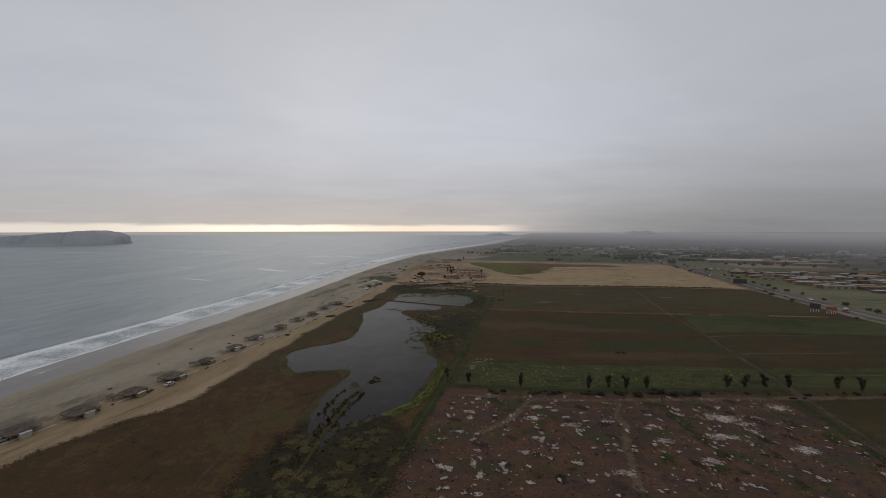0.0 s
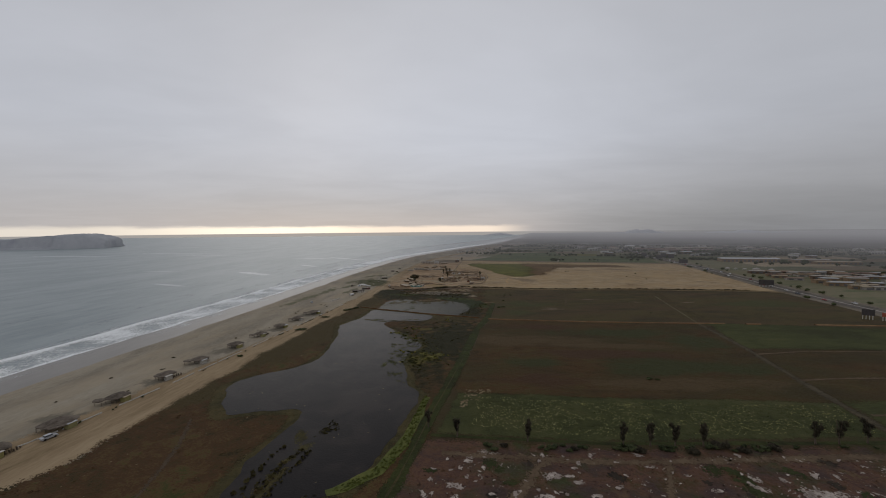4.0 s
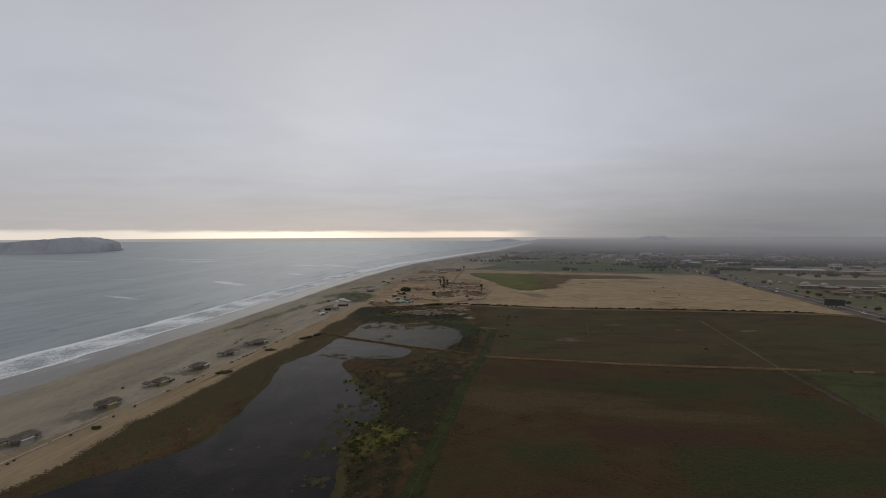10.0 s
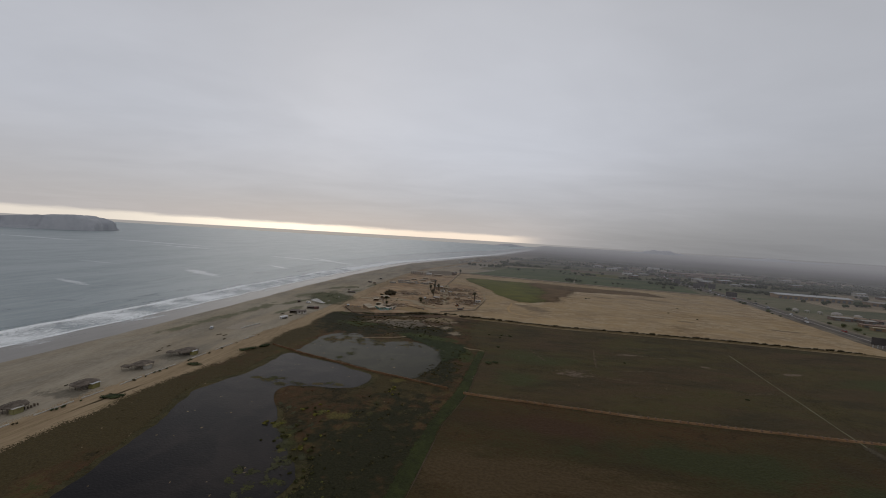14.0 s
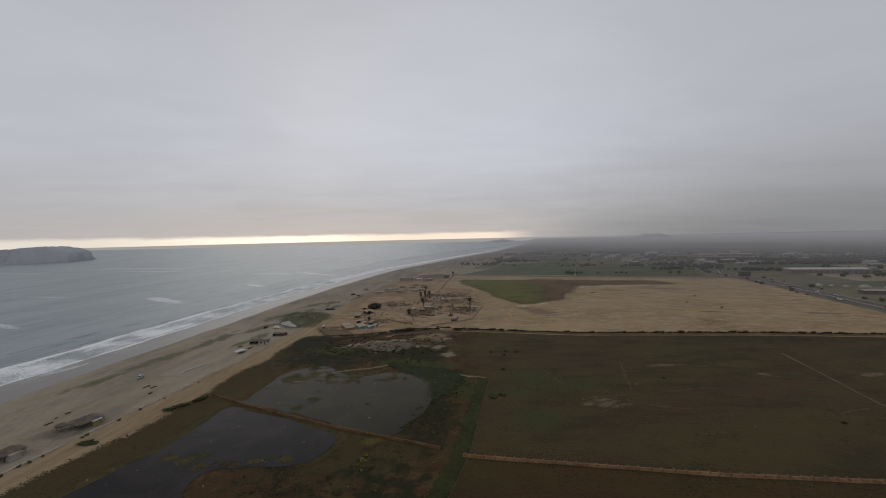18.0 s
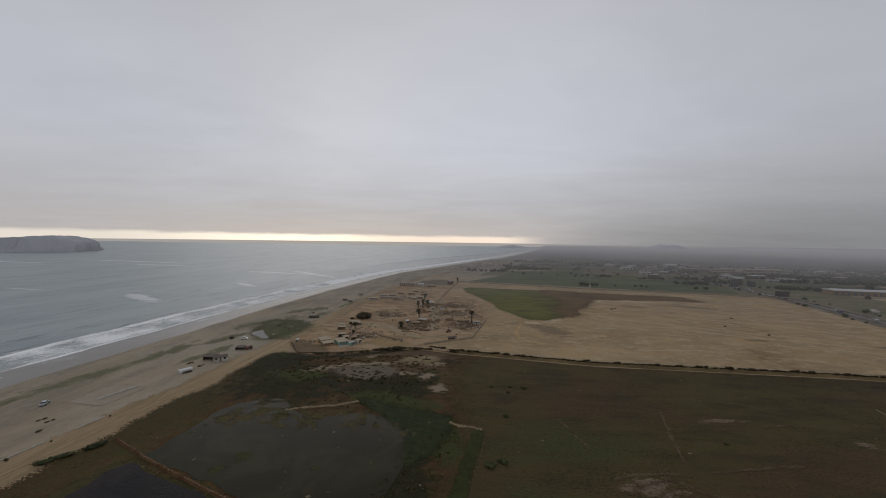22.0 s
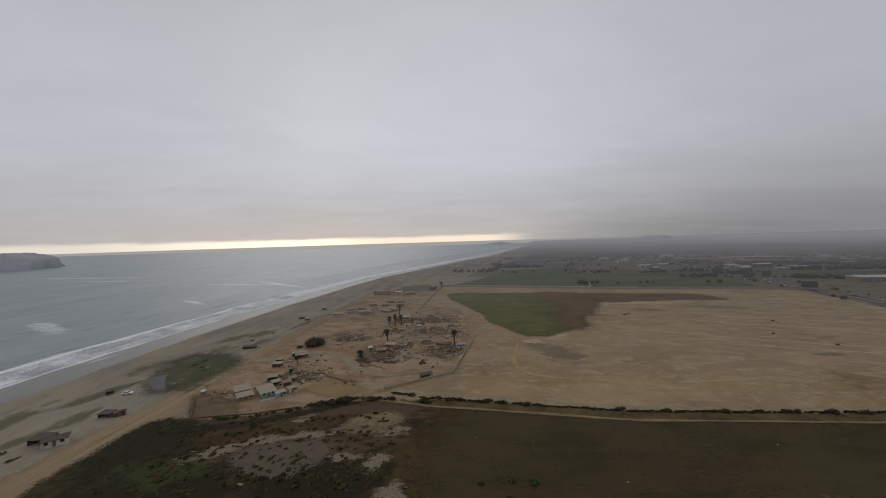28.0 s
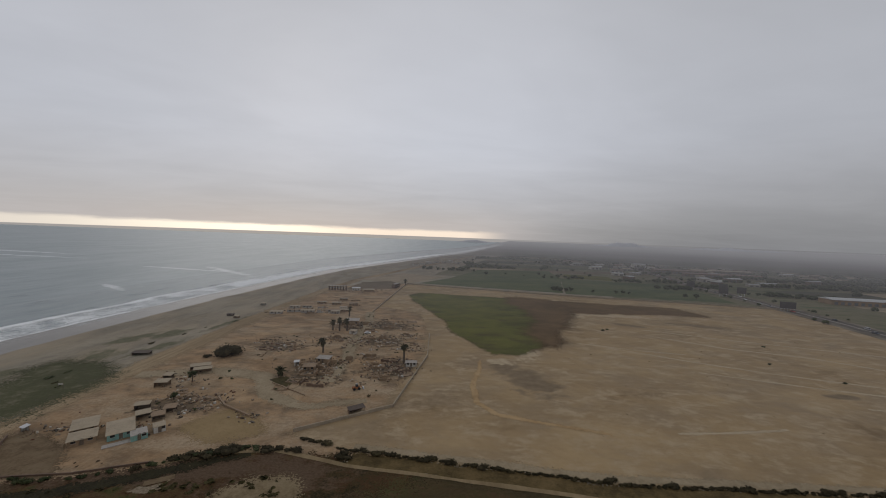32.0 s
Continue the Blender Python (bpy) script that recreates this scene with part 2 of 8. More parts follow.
MARSH = material("marsh_scrub", [(0.0212, 0.01725, 0.006804), (0.0528, 0.03606, 0.01351), (0.06264, 0.03091, 0.01351), (0.08194, 0.05331, 0.02021), (0.04618, 0.04803, 0.01351)], 38, 5, 0.7, bump=0.7, depth=0.4, layers=[((0.04444, 0.033, 0.01237), (0.0657, 0.04864, 0.01856), 8, 0.5, 0.5, (1, 0.6), [(-80, 285, 22, 90, -14), (-66, 400, 16, 60, -10), (-95, 200, 10, 16, 0), (10, 330, 26, 14, 0)]), ((0.01545, 0.01563, 0.006188), (0.02899, 0.02693, 0.01061), 5, 0.5, 0.45, (1, 1), [(-30, 432, 36, 26, 0), (14, 430, 30, 26, 0), (8, 270, 24, 60, -14), (-54, 455, 20, 30, 0), (30, 360, 12, 30, 0)]), ((0.03285, 0.03995, 0.01061), (0.05024, 0.05732, 0.01591), 6, 0.55, 0.45, (1, 1), [(20, 412, 24, 8, -25), (42, 385, 8, 18, 10), (-34, 440, 14, 8, 0)]), ((0.07923, 0.05038, 0.03005), (0.1112, 0.07296, 0.04597), 5, 0.5, 0.45, (0.6, 1), [(5, 450, 32, 9, 6), (-10, 478, 50, 8, 3), (30, 474, 18, 8, 0)]), ((0.165, 0.130, 0.088), (0.262, 0.212, 0.148), 2.6, 0.36, 0.35, (0.6, 1), [(-24, 450, 12, 4, 22), (-12, 456, 10, 4, 10), (4, 459, 11, 3.5, 10), (22, 464, 11, 5, 6), (33, 461, 6, 5, 0), (31, 443, 4, 7, -30), (20, 445, 6, 2.5, 0), (-6, 447, 7, 2.5, 18), (38, 428, 5, 6, -20), (-3, 470, 6, 2, 8)]), ((0.05604, 0.0469, 0.01591), (0.1208, 0.0973, 0.02476), 3, 0.30, 0.5, (1, 1), [(-4, 238, 6, 9, -10), (2, 245, 6, 6, 0), (-9, 256, 3, 6, 0), (-4, 300, 6, 3, 0), (12, 337, 4, 3, 0), (-12, 222, 3, 7, 0)])])
REED = material("green_reed_bank", [(0.03379, 0.02951, 0.01223), (0.05674, 0.04774, 0.0191), (0.07864, 0.06019, 0.0235)], 14, 3, 0.6, bump=1.0, depth=0.4, layers=[((0.058, 0.054, 0.018), (0.125, 0.112, 0.028), 3, 0.30, 0.5, (1, 1), [(-4, 238, 6, 9, -10), (2, 245, 6, 6, 0), (-9, 256, 3, 6, 0), (-4, 300, 6, 3, 0), (12, 337, 4, 3, 0), (-12, 222, 3, 7, 0)])])
BROWN = material("brown_field", [(0.02911, 0.02109, 0.008009), (0.05734, 0.03044, 0.01087), (0.06839, 0.03662, 0.01383), (0.04906, 0.0412, 0.01217), (0.08763, 0.04959, 0.01898)], 30, 6, 0.8, bump=0.9, depth=0.35, stretch=(0.7, 1, 1), turn=6, weights=(0.3148, 0.2987, 0.3877), lo=0.41, hi=0.59, layers=[((0.03568, 0.02888, 0.01066), (0.04826, 0.03982, 0.01453), 34, 0.45, 0.5, (0.35, 1), ()), ((0.02938, 0.02191, 0.00969), (0.04616, 0.03185, 0.01357), 12, 0.3, 0.5, (0.4, 1), ()), ((0.05938, 0.03982, 0.01836), (0.08115, 0.05449, 0.02551), 9, 0.40, 0.6, (0.4, 1), [(62, 273, 44, 12, -4), (110, 208, 60, 8, -2), (96, 262, 60, 5, -4)]), ((0.030, 0.0325, 0.0115), (0.043, 0.0445, 0.0155), 14, 0.42, 0.6, (0.5, 1), [(120, 290, 46, 12, -4), (130, 228, 50, 12, -3), (60, 235, 18, 10, 0), (165, 270, 22, 18, 0)]), ((0.046, 0.0245, 0.0125), (0.062, 0.034, 0.017), 12, 0.40, 0.6, (0.5, 1), [(75, 305, 26, 8, -4), (55, 215, 20, 9, 0), (100, 246, 40, 7, -3)])])
GREENF = material("green_field", [(0.03948, 0.03045, 0.01197), (0.05807, 0.05071, 0.0169), (0.07232, 0.04638, 0.0186), (0.05088, 0.05704, 0.0169), (0.08759, 0.05237, 0.02393)], 30, 6, 0.8, bump=0.9, depth=0.35, stretch=(0.7, 1, 1), turn=6, weights=(0.3817, 0.3627, 0.5247), lo=0.42, hi=0.58, layers=[((0.05595, 0.03627, 0.01835), (0.07884, 0.05077, 0.02624), 30, 0.45, 0.5, (0.4, 1), ()), ((0.03307, 0.02781, 0.01311), (0.04833, 0.0387, 0.01835), 11, 0.35, 0.5, (0.4, 1), ()), ((0.04184, 0.0443, 0.01558), (0.05822, 0.05843, 0.02142), 18, 0.3, 0.6, (0.4, 1), [(85, 385, 30, 14, 0), (290, 380, 40, 20, 0), (70, 350, 16, 12, 0)]), ((0.1017, 0.07494, 0.04985), (0.1653, 0.1233, 0.08656), 2.0, 0.02, 0.3, (0.4, 1), [(103, 364, 12, 7, 0), (189, 391, 6, 3, -20), (238, 389, 14, 3, 10), (150, 405, 14, 3, 8)])])
LUSH = material("lush_field", [(0.03163, 0.03376, 0.01097), (0.04962, 0.05455, 0.0169), (0.06644, 0.06712, 0.02135)], 40, 8, 0.9, bump=0.8, depth=0.3, stretch=(0.4, 1, 1), turn=8)
PINK = material("waste_field", [(0.04493, 0.04367, 0.01287), (0.0803, 0.04178, 0.02302), (0.1091, 0.05909, 0.03784), (0.06804, 0.03629, 0.02806), (0.1224, 0.07476, 0.04148)], 22, 4.5, 0.8, bump=0.9, depth=0.3, layers=[((0.0337, 0.04013, 0.01557), (0.05056, 0.05618, 0.02224), 11, 0.33, 0.35, (0.7, 1), ()), ((0.04213, 0.0281, 0.02557), (0.0632, 0.04213, 0.03781), 8, 0.33, 0.5, (0.7, 1), ())])
WEED = material("weed_field", [(0.03009, 0.035, 0.01166), (0.04918, 0.05332, 0.01766), (0.06794, 0.0663, 0.02443)], 20, 3, 0.6, bump=1.0, depth=0.35)
PLAIN = material("sandy_plain", [(0.1893, 0.1282, 0.06682), (0.2852, 0.2006, 0.1079), (0.3337, 0.2385, 0.1295), (0.3818, 0.2766, 0.1511)], 60, 18, 3.0, stretch=(0.72, 1, 1), turn=22, bump=0.5, depth=0.4, weights=(0.5049, 0.325, 0.1601), lo=0.37, hi=0.62, layers=[((0.2273, 0.1693, 0.1055), (0.2678, 0.2009, 0.1263), 26, 0.38, 0.6, (0.75, 1), ()), ((0.3434, 0.264, 0.1648), (0.404, 0.3132, 0.1997), 9, 0.30, 0.5, (0.7, 1), ()), ((0.1667, 0.123, 0.07538), (0.2172, 0.1624, 0.1017), 7, 0.5, 0.45, (0.6, 1), [(120, 545, 12, 20, 20), (110, 562, 8, 8, 0), (262, 532, 8, 3, 0), (296, 668, 22, 6, -20), (235, 664, 14, 5, -25), (345, 518, 16, 4, -12)]), ((0.3636, 0.2856, 0.1837), (0.4443, 0.3545, 0.2356), 5, 0.5, 0.4, (1, 1), [(131, 590, 8, 18, -28), (152, 622, 7, 18, -25), (180, 676, 10, 24, -35), (206, 700, 8, 14, 0), (240, 700, 40, 7, -6), (110, 572, 8, 5, 0)])])
VILLAGE = material("trodden_earth", [(0.2167, 0.1399, 0.07732), (0.3197, 0.2121, 0.1194), (0.3975, 0.273, 0.1564)], 34, 8, 1.2, layers=[((0.1413, 0.0986, 0.06107), (0.1966, 0.1394, 0.08795), 9, 0.42, 0.5, (0.7, 1), ()), ((0.307, 0.2308, 0.1491), (0.3684, 0.2825, 0.1858), 16, 0.35, 0.5, (0.6, 1), ()), ((0.09213, 0.06612, 0.04154), (0.1413, 0.1033, 0.06597), 4, 0.5, 0.4, (1, 1), [(52, 555, 14, 14, 0), (16, 548, 16, 14, 0), (-25, 516, 14, 8, 0), (42, 604, 18, 10, 0), (42, 645, 18, 14, 0), (18, 640, 10, 12, 0), (-16, 590, 16, 8, 0)])])
SALT = material("pale_salt_crust", [(0.1212, 0.0868, 0.04678), (0.1906, 0.1441, 0.08308), (0.2428, 0.1885, 0.1142)], 9, 2.5, 0.6)
MEADOW = material("meadow", [(0.05612, 0.05562, 0.01486), (0.09017, 0.09374, 0.02224), (0.117, 0.1121, 0.02753)], 45, 9, 1.2, bump=0.6, layers=[((0.1102, 0.109, 0.0252), (0.145, 0.1395, 0.0336), 22, 0.45, 0.6, (0.6, 1), ()), ((0.06032, 0.0545, 0.021), (0.087, 0.07194, 0.0294), 12, 0.3, 0.5, (0.6, 1), ())])
DARKSOIL = material("dark_damp_soil", [(0.09083, 0.05936, 0.02864), (0.1496, 0.09428, 0.04549)], 30, 7, 1.2)
FAR = material("far_farmland", [(0.078, 0.0832, 0.04375), (0.1235, 0.1216, 0.06875), (0.169, 0.1472, 0.09375), (0.091, 0.1088, 0.05625)], 170, 40, 9, bump=0.2, depth=1.0, stretch=(0.4, 1, 1), turn=14)
ASPHALT = material("asphalt", [(0.07737, 0.07023, 0.06403), (0.129, 0.1139, 0.09815), (0.1719, 0.1529, 0.1294)], 25, 4, 0.6, rough=0.95, spec=0.03)
BANK = material("red_earth_bank", [(0.138, 0.07513, 0.03604), (0.2067, 0.1194, 0.06), (0.2674, 0.1678, 0.09185)], 9, 1.6, 0.4, bump=0.8)
DAMEARTH = material("dam_earth", [(0.07331, 0.03801, 0.01741), (0.1098, 0.06042, 0.02898), (0.142, 0.08492, 0.04436)], 9, 1.6, 0.4, bump=0.8)
DAMSTONE = paint("pale_dam_stone", (0.185, 0.125, 0.088), 0.35)
CANAL = material("weedy_canal", [(0.02023, 0.0221, 0.00748), (0.03148, 0.03757, 0.01023), (0.04496, 0.05083, 0.01309)], 12, 2.5, 0.6, bump=1.0, depth=0.3)
# bluish, low-contrast rock: the haze before the island is painted in
HAZED_ROCK = material("island_rock", [(0.2975, 0.3072, 0.3421), (0.3635, 0.373, 0.396), (0.4154, 0.4242, 0.4433)], 260, 80, 20, bump=0.35, depth=4, stretch=(1, 1, 0.4))
# pale horizon grey: distance haze is put into the hills' own colour
HAZED_HILL = material("far_hill", [(0.4304, 0.4284, 0.4448), (0.4612, 0.4591, 0.4764)], 300, 60, 15, depth=5)

LEAF = material("dark_foliage", [(0.0264, 0.0336, 0.0144), (0.0504, 0.06, 0.024), (0.0792, 0.084, 0.036)], 4, 0.9, 0.2, rand=0.5, rough=0.8)
HEDGELEAF = material("dusty_hedge_leaf", [(0.03282, 0.02742, 0.01472), (0.05287, 0.0433, 0.02355), (0.07475, 0.05773, 0.03312)], 4, 0.9, 0.2, rand=0.5)
DRYLEAF = material("dry_scrub", [(0.045, 0.036, 0.018), (0.075, 0.060, 0.030), (0.10, 0.085, 0.042)], 6, 1.2, 0.3, rand=0.5)
FROND = material("palm_frond", [(0.0247, 0.0256, 0.0119), (0.0475, 0.044, 0.0204), (0.08075, 0.0576, 0.0323)], 3, 0.8, 0.2, rand=0.3)
BARK = paint("bark", (0.11, 0.085, 0.062), 0.3, 0.95)
THATCH = material("weathered_thatch", [(0.07231, 0.05792, 0.04596), (0.1229, 0.1, 0.08001), (0.1771, 0.1474, 0.1192)], 5, 1.1, 0.22, bump=1.0, depth=0.15, rand=0.35)
PLASTER = paint("white_plaster", (0.46, 0.43, 0.38), 0.28)
YPAINT = paint("yellow_paint", (0.22, 0.195, 0.075), 0.3)
OLIVE = paint("olive_paint", (0.22, 0.20, 0.09), 0.25)
TEAL = paint("teal_paint", (0.19, 0.325, 0.285), 0.3)
BEIGE = paint("beige_roof", (0.33, 0.268, 0.185), 0.22)
CONCRETE = paint("grey_concrete", (0.33, 0.30, 0.265), 0.2)
ADOBE = paint("mud_brick", (0.2408, 0.1672, 0.1028), 0.3)
BRICK = paint("fired_brick", (0.1333, 0.0861, 0.05824), 0.3)
REDPAINT = paint("red_paint", (0.1224, 0.0495, 0.0399), 0.3)
TIN = paint("grey_sheet_metal", (0.38, 0.38, 0.38), 0.2, 0.5, 0.3)
WHITETIN = paint("pale_sheet_metal", (0.50, 0.50, 0.50), 0.15, 0.55)
DARK = paint("dark_opening", (0.02, 0.018, 0.016), 0.2)
WOOD = paint("grey_wood", (0.14, 0.108, 0.078), 0.3)
DIGGER = paint("orange_machine_paint", (0.27, 0.10, 0.035), 0.3)
DARKWOOD = paint("dark_weathered_roof", (0.085, 0.062, 0.048), 0.3)
BOARD = paint("dark_board", (0.062, 0.054, 0.052), 0.25, 0.6)
ORANGE = paint("orange_print", (0.30, 0.085, 0.05), 0.3, 0.6)
STEEL = paint("galvanised_post", (0.42, 0.42, 0.42), 0.15, 0.5, 0.4)
RUBBER = paint("tyre_rubber", (0.02, 0.02, 0.02), 0.2, 0.9)
GLASSDK = paint("car_glass", (0.03, 0.035, 0.04), 0.1, 0.12, 0.0, 1.0, 0.5)
CARW = paint("white_car_paint", (0.70, 0.70, 0.69), 0.05, 0.3, 0.0, 2.0, 0.5)
CARS = paint("silver_car_paint", (0.40, 0.41, 0.43), 0.06, 0.3, 0.3, 2.0, 0.5)
CARD = paint("dark_car_paint", (0.05, 0.055, 0.07), 0.1, 0.3, 0.0, 2.0, 0.5)
CARR = paint("red_car_paint", (0.30, 0.035, 0.03), 0.1, 0.3, 0.0, 2.0, 0.5)
TERRA = paint("tiled_roof", (0.216, 0.1365, 0.102), 0.25)


def sea_material():
    mat = bpy.data.materials.new("sea_water")
    mat.use_nodes = True
    nt = mat.node_tree
    b = nt.nodes["Principled BSDF"]
    tc = nt.nodes.new("ShaderNodeTexCoord")
    mp = nt.nodes.new("ShaderNodeMapping")
    mp.inputs["Scale"].default_value, mp.inputs["Rotation"].default_value = (1, 0.28, 1), (0, 0, radians(-8))
    nt.links.new(tc.outputs["Object"], mp.inputs[0])
    big, mid, small = noise_out(nt, mp.outputs[0], 0.018, 3), noise_out(nt, mp.outputs[0], 0.10, 4, 0.6), noise_out(nt, tc.outputs["Object"], 0.6, 4, 0.6)
    f = ramp_range(nt, mathn(nt, "ADD", mathn(nt, "MULTIPLY", big, 0.6), mathn(nt, "MULTIPLY", mid, 0.4)), 0.38, 0.62)
    foam = [((0.34, 0.37, 0.38), (0.56, 0.59, 0.60), 9, 0.5, 0.45, (0.5, 1), [(-318, 660, 46, 9, -32), (-368, 533, 34, 4, -22), (-246, 974, 86, 8, -41), (-320, 985, 95, 6, -16), (-272, 790, 32, 5, -38), (-870, 1241, 190, 11, -11), (-700, 1130, 120, 8, -8), (-1150, 1150, 150, 10, -8), (-520, 705, 40, 3, -10)])]
    nt.links.new(ground_layers(nt, tc.outputs["Object"], mixc(nt, f, (0.157, 0.200, 0.210), (0.230, 0.271, 0.280)), small, foam), b.inputs["Base Color"])
    b.inputs["Roughness"].default_value, b.inputs["IOR"].default_value = 0.38, 1.333
    b.inputs["Specular IOR Level"].default_value = 0.5
    bp = nt.nodes.new("ShaderNodeBump")
    bp.inputs["Strength"].default_value, bp.inputs["Distance"].default_value = 0.55, 0.9
    h = mathn(nt, "ADD", mathn(nt, "MULTIPLY", mid, 1.3), mathn(nt, "MULTIPLY", small, 0.35))
    nt.links.new(h, bp.inputs["Height"])
    nt.links.new(bp.outputs[0], b.inputs["Normal"])
    return mat


def pond_material(name, a, c, rough=0.07, ior=1.10, ripple=0.5):
    mat = bpy.data.materials.new(name)
    mat.use_nodes = True
    nt = mat.node_tree
    b = nt.nodes["Principled BSDF"]
    tc = nt.nodes.new("ShaderNodeTexCoord")
    n = noise_out(nt, tc.outputs["Object"], 0.05, 5, 0.6, 0.8)
    nt.links.new(mixc(nt, ramp_range(nt, n, 0.4, 0.65), a, c), b.inputs["Base Color"])
    b.inputs["Roughness"].default_value, b.inputs["IOR"].default_value = rough, ior
    bp = nt.nodes.new("ShaderNodeBump")
    bp.inputs["Strength"].default_value, bp.inputs["Distance"].default_value = ripple, 0.12
    nt.links.new(noise_out(nt, tc.outputs["Object"], 1.6, 3), bp.inputs["Height"])
    nt.links.new(bp.outputs[0], b.inputs["Normal"])
    return mat


def foam_material(name, cover=0.5, col=(0.78, 0.80, 0.80)):
    """Broken white foam, and dark strips for shaded wave faces: U runs from the open water (0) to the beach (1), V
    along in metres.
    """
    mat = bpy.data.materials.new(name)
    mat.use_nodes = True
    nt = mat.node_tree
    b = nt.nodes["Principled BSDF"]
    uv = nt.nodes.new("ShaderNodeUVMap")
    sep = nt.nodes.new("ShaderNodeSeparateXYZ")
    nt.links.new(uv.outputs[0], sep.inputs[0])
    tc = nt.nodes.new("ShaderNodeTexCoord")
    lace = noise_out(nt, tc.outputs["Object"], 0.36, 9, 0.84, 2.2)
    gaps = noise_out(nt, tc.outputs["Object"], 0.035, 3, 0.5)
    u = sep.outputs[0]
    body = mathn(nt, "MULTIPLY", ramp_range(nt, u, 0.0, 0.06), mathn(nt, "MAXIMUM", ramp_range(nt, u, 0.10, 0.30, 0.86, 0.66), ramp_range(nt, u, 0.72, 0.92, 0.0, 0.86)))
    lvl = mathn(nt, "ADD", mathn(nt, "MULTIPLY", body, cover), mathn(nt, "MULTIPLY_ADD", gaps, 0.62, -0.31))
    a = ramp_range(nt, mathn(nt, "ADD", mathn(nt, "SUBTRACT", lace, 0.5), mathn(nt, "SUBTRACT", lvl, 0.28)), -0.05, 0.24)
    a = mathn(nt, "MULTIPLY", a, mathn(nt, "MULTIPLY", ramp_range(nt, u, 0.0, 0.05), ramp_range(nt, u, 0.95, 1.0, 1.0, 0.0)))
    nt.links.new(a, b.inputs["Alpha"])
    b.inputs["Base Color"].default_value, b.inputs["Roughness"].default_value = (*col, 1), 0.8
    return mat


SEA = sea_material()
POND = pond_material("dark_pond_water", (0.0125, 0.01105, 0.01215), (0.02375, 0.0195, 0.0189), 0.3)
POND2 = pond_material("murky_pond_water", (0.0205, 0.0192, 0.0098), (0.032, 0.0298, 0.0150), 0.35, 1.10, 0.25)
LAGOON = pond_material("grey_pool_water", (0.0468, 0.0468, 0.04914), (0.06552, 0.06552, 0.06552), 0.2)
FOAM = foam_material("surf_foam", 0.61)
# dark water colours that paint the shade on wave and swell faces
WAVE_SHADE = foam_material("wave_face", 0.33, (0.11, 0.135, 0.135))
SWELL_SHADE = foam_material("swell_face", 0.26, (0.155, 0.185, 0.188))
FARFOAM = foam_material("far_surf_foam", 0.85)
FOAM2 = foam_material("thin_foam", 0.36)


# ---- building helpers ----
def link(name, bm, mat, parent=None, label="", smooth=False):
    me = bpy.data.meshes.new(name)
    bm.to_mesh(me)
    bm.free()
    if smooth:
        for p in me.polygons:
            p.use_smooth = True
    for m in (mat if isinstance(mat, (list, tuple)) else [mat]):
        me.materials.append(m)
    ob = new(name, me)
    if parent:
        ob.parent = parent
    if label:
        ob["label"] = label
    return ob


def part(name, bm, mat, parent, label="", smooth=False):
    return link(name, bm, mat, parent, label, smooth)


def thing(name, label, category, x, y, z=0.0, rot=0.0, group=""):
    e = new(name)
    e.matrix_basis = pose(x, y, z, 0, 0, rot)
    return tagged(e, label, category, group)


def setting(ob, label="", category=""):
    return tagged(ob, label, category, kind="structure")


def box(bm, x, y, z, sx, sy, sz, rot=0.0, taper=1.0, bevel=0.0):
    """A block with its base centre at x, y, z."""
    m = Matrix.Translation((x, y, z + sz / 2)) @ Matrix.Rotation(radians(rot), 4, "Z") @ Matrix.Diagonal((sx, sy, sz, 1))
    vs = bmesh.ops.create_cube(bm, size=1.0, matrix=m)["verts"]
    if taper != 1.0:
        for v in vs:
            if v.co.z > z + sz / 2:
                v.co.x, v.co.y = x + (v.co.x - x) * taper, y + (v.co.y - y) * taper
    if bevel:
        es = list({e for v in vs for e in v.link_edges})
        bmesh.ops.bevel(bm, geom=es, offset=bevel, segments=1, affect="EDGES")
    return vs


def tube(bm, pts, radii, sides=7):
    """A tapered tube through pts."""
    rings = []
    for i, p in enumerate(pts):
        p = Vector(p)
        d = (Vector(pts[min(i + 1, len(pts) - 1)]) - Vector(pts[max(i - 1, 0)])).normalized()
        a = d.orthogonal().normalized()
        c = d.cross(a)
        rings.append([bm.verts.new(p + radii[i] * (math.cos(k * math.tau / sides) * a + math.sin(k * math.tau / sides) * c)) for k in range(sides)])
    for r0, r1 in zip(rings, rings[1:]):
        for k in range(sides):
            bm.faces.new((r0[k], r0[(k + 1) % sides], r1[(k + 1) % sides], r1[k]))
    bm.faces.new(rings[0][::-1])
    bm.faces.new(rings[-1])


def lerp_at(table, t):
    for (a, u), (b, v) in zip(table, table[1:]):
        if t <= b:
            k = max(0.0, (t - a) / (b - a))
            return u + (v - u) * k
    return table[-1][1]


def wander(x, y, seed, amp):
    p = Vector((x, y, seed))
    return amp * (1.3 * noise.noise(p / 24) + 0.75 * noise.noise(p / 8 + Vector((3, 1, 7))) + 0.25 * noise.noise(p / 2.8 + Vector((9, 4, 2))))


def rounded(pts, times=2):
    """A closed outline with its corners cut round."""
    for _ in range(times):
        pts = [q for a, b in zip(pts, pts[1:] + pts[:1]) for q in ((a[0] * 0.78 + b[0] * 0.22, a[1] * 0.78 + b[1] * 0.22), (a[0] * 0.22 + b[0] * 0.78, a[1] * 0.22 + b[1] * 0.78))]
    return pts


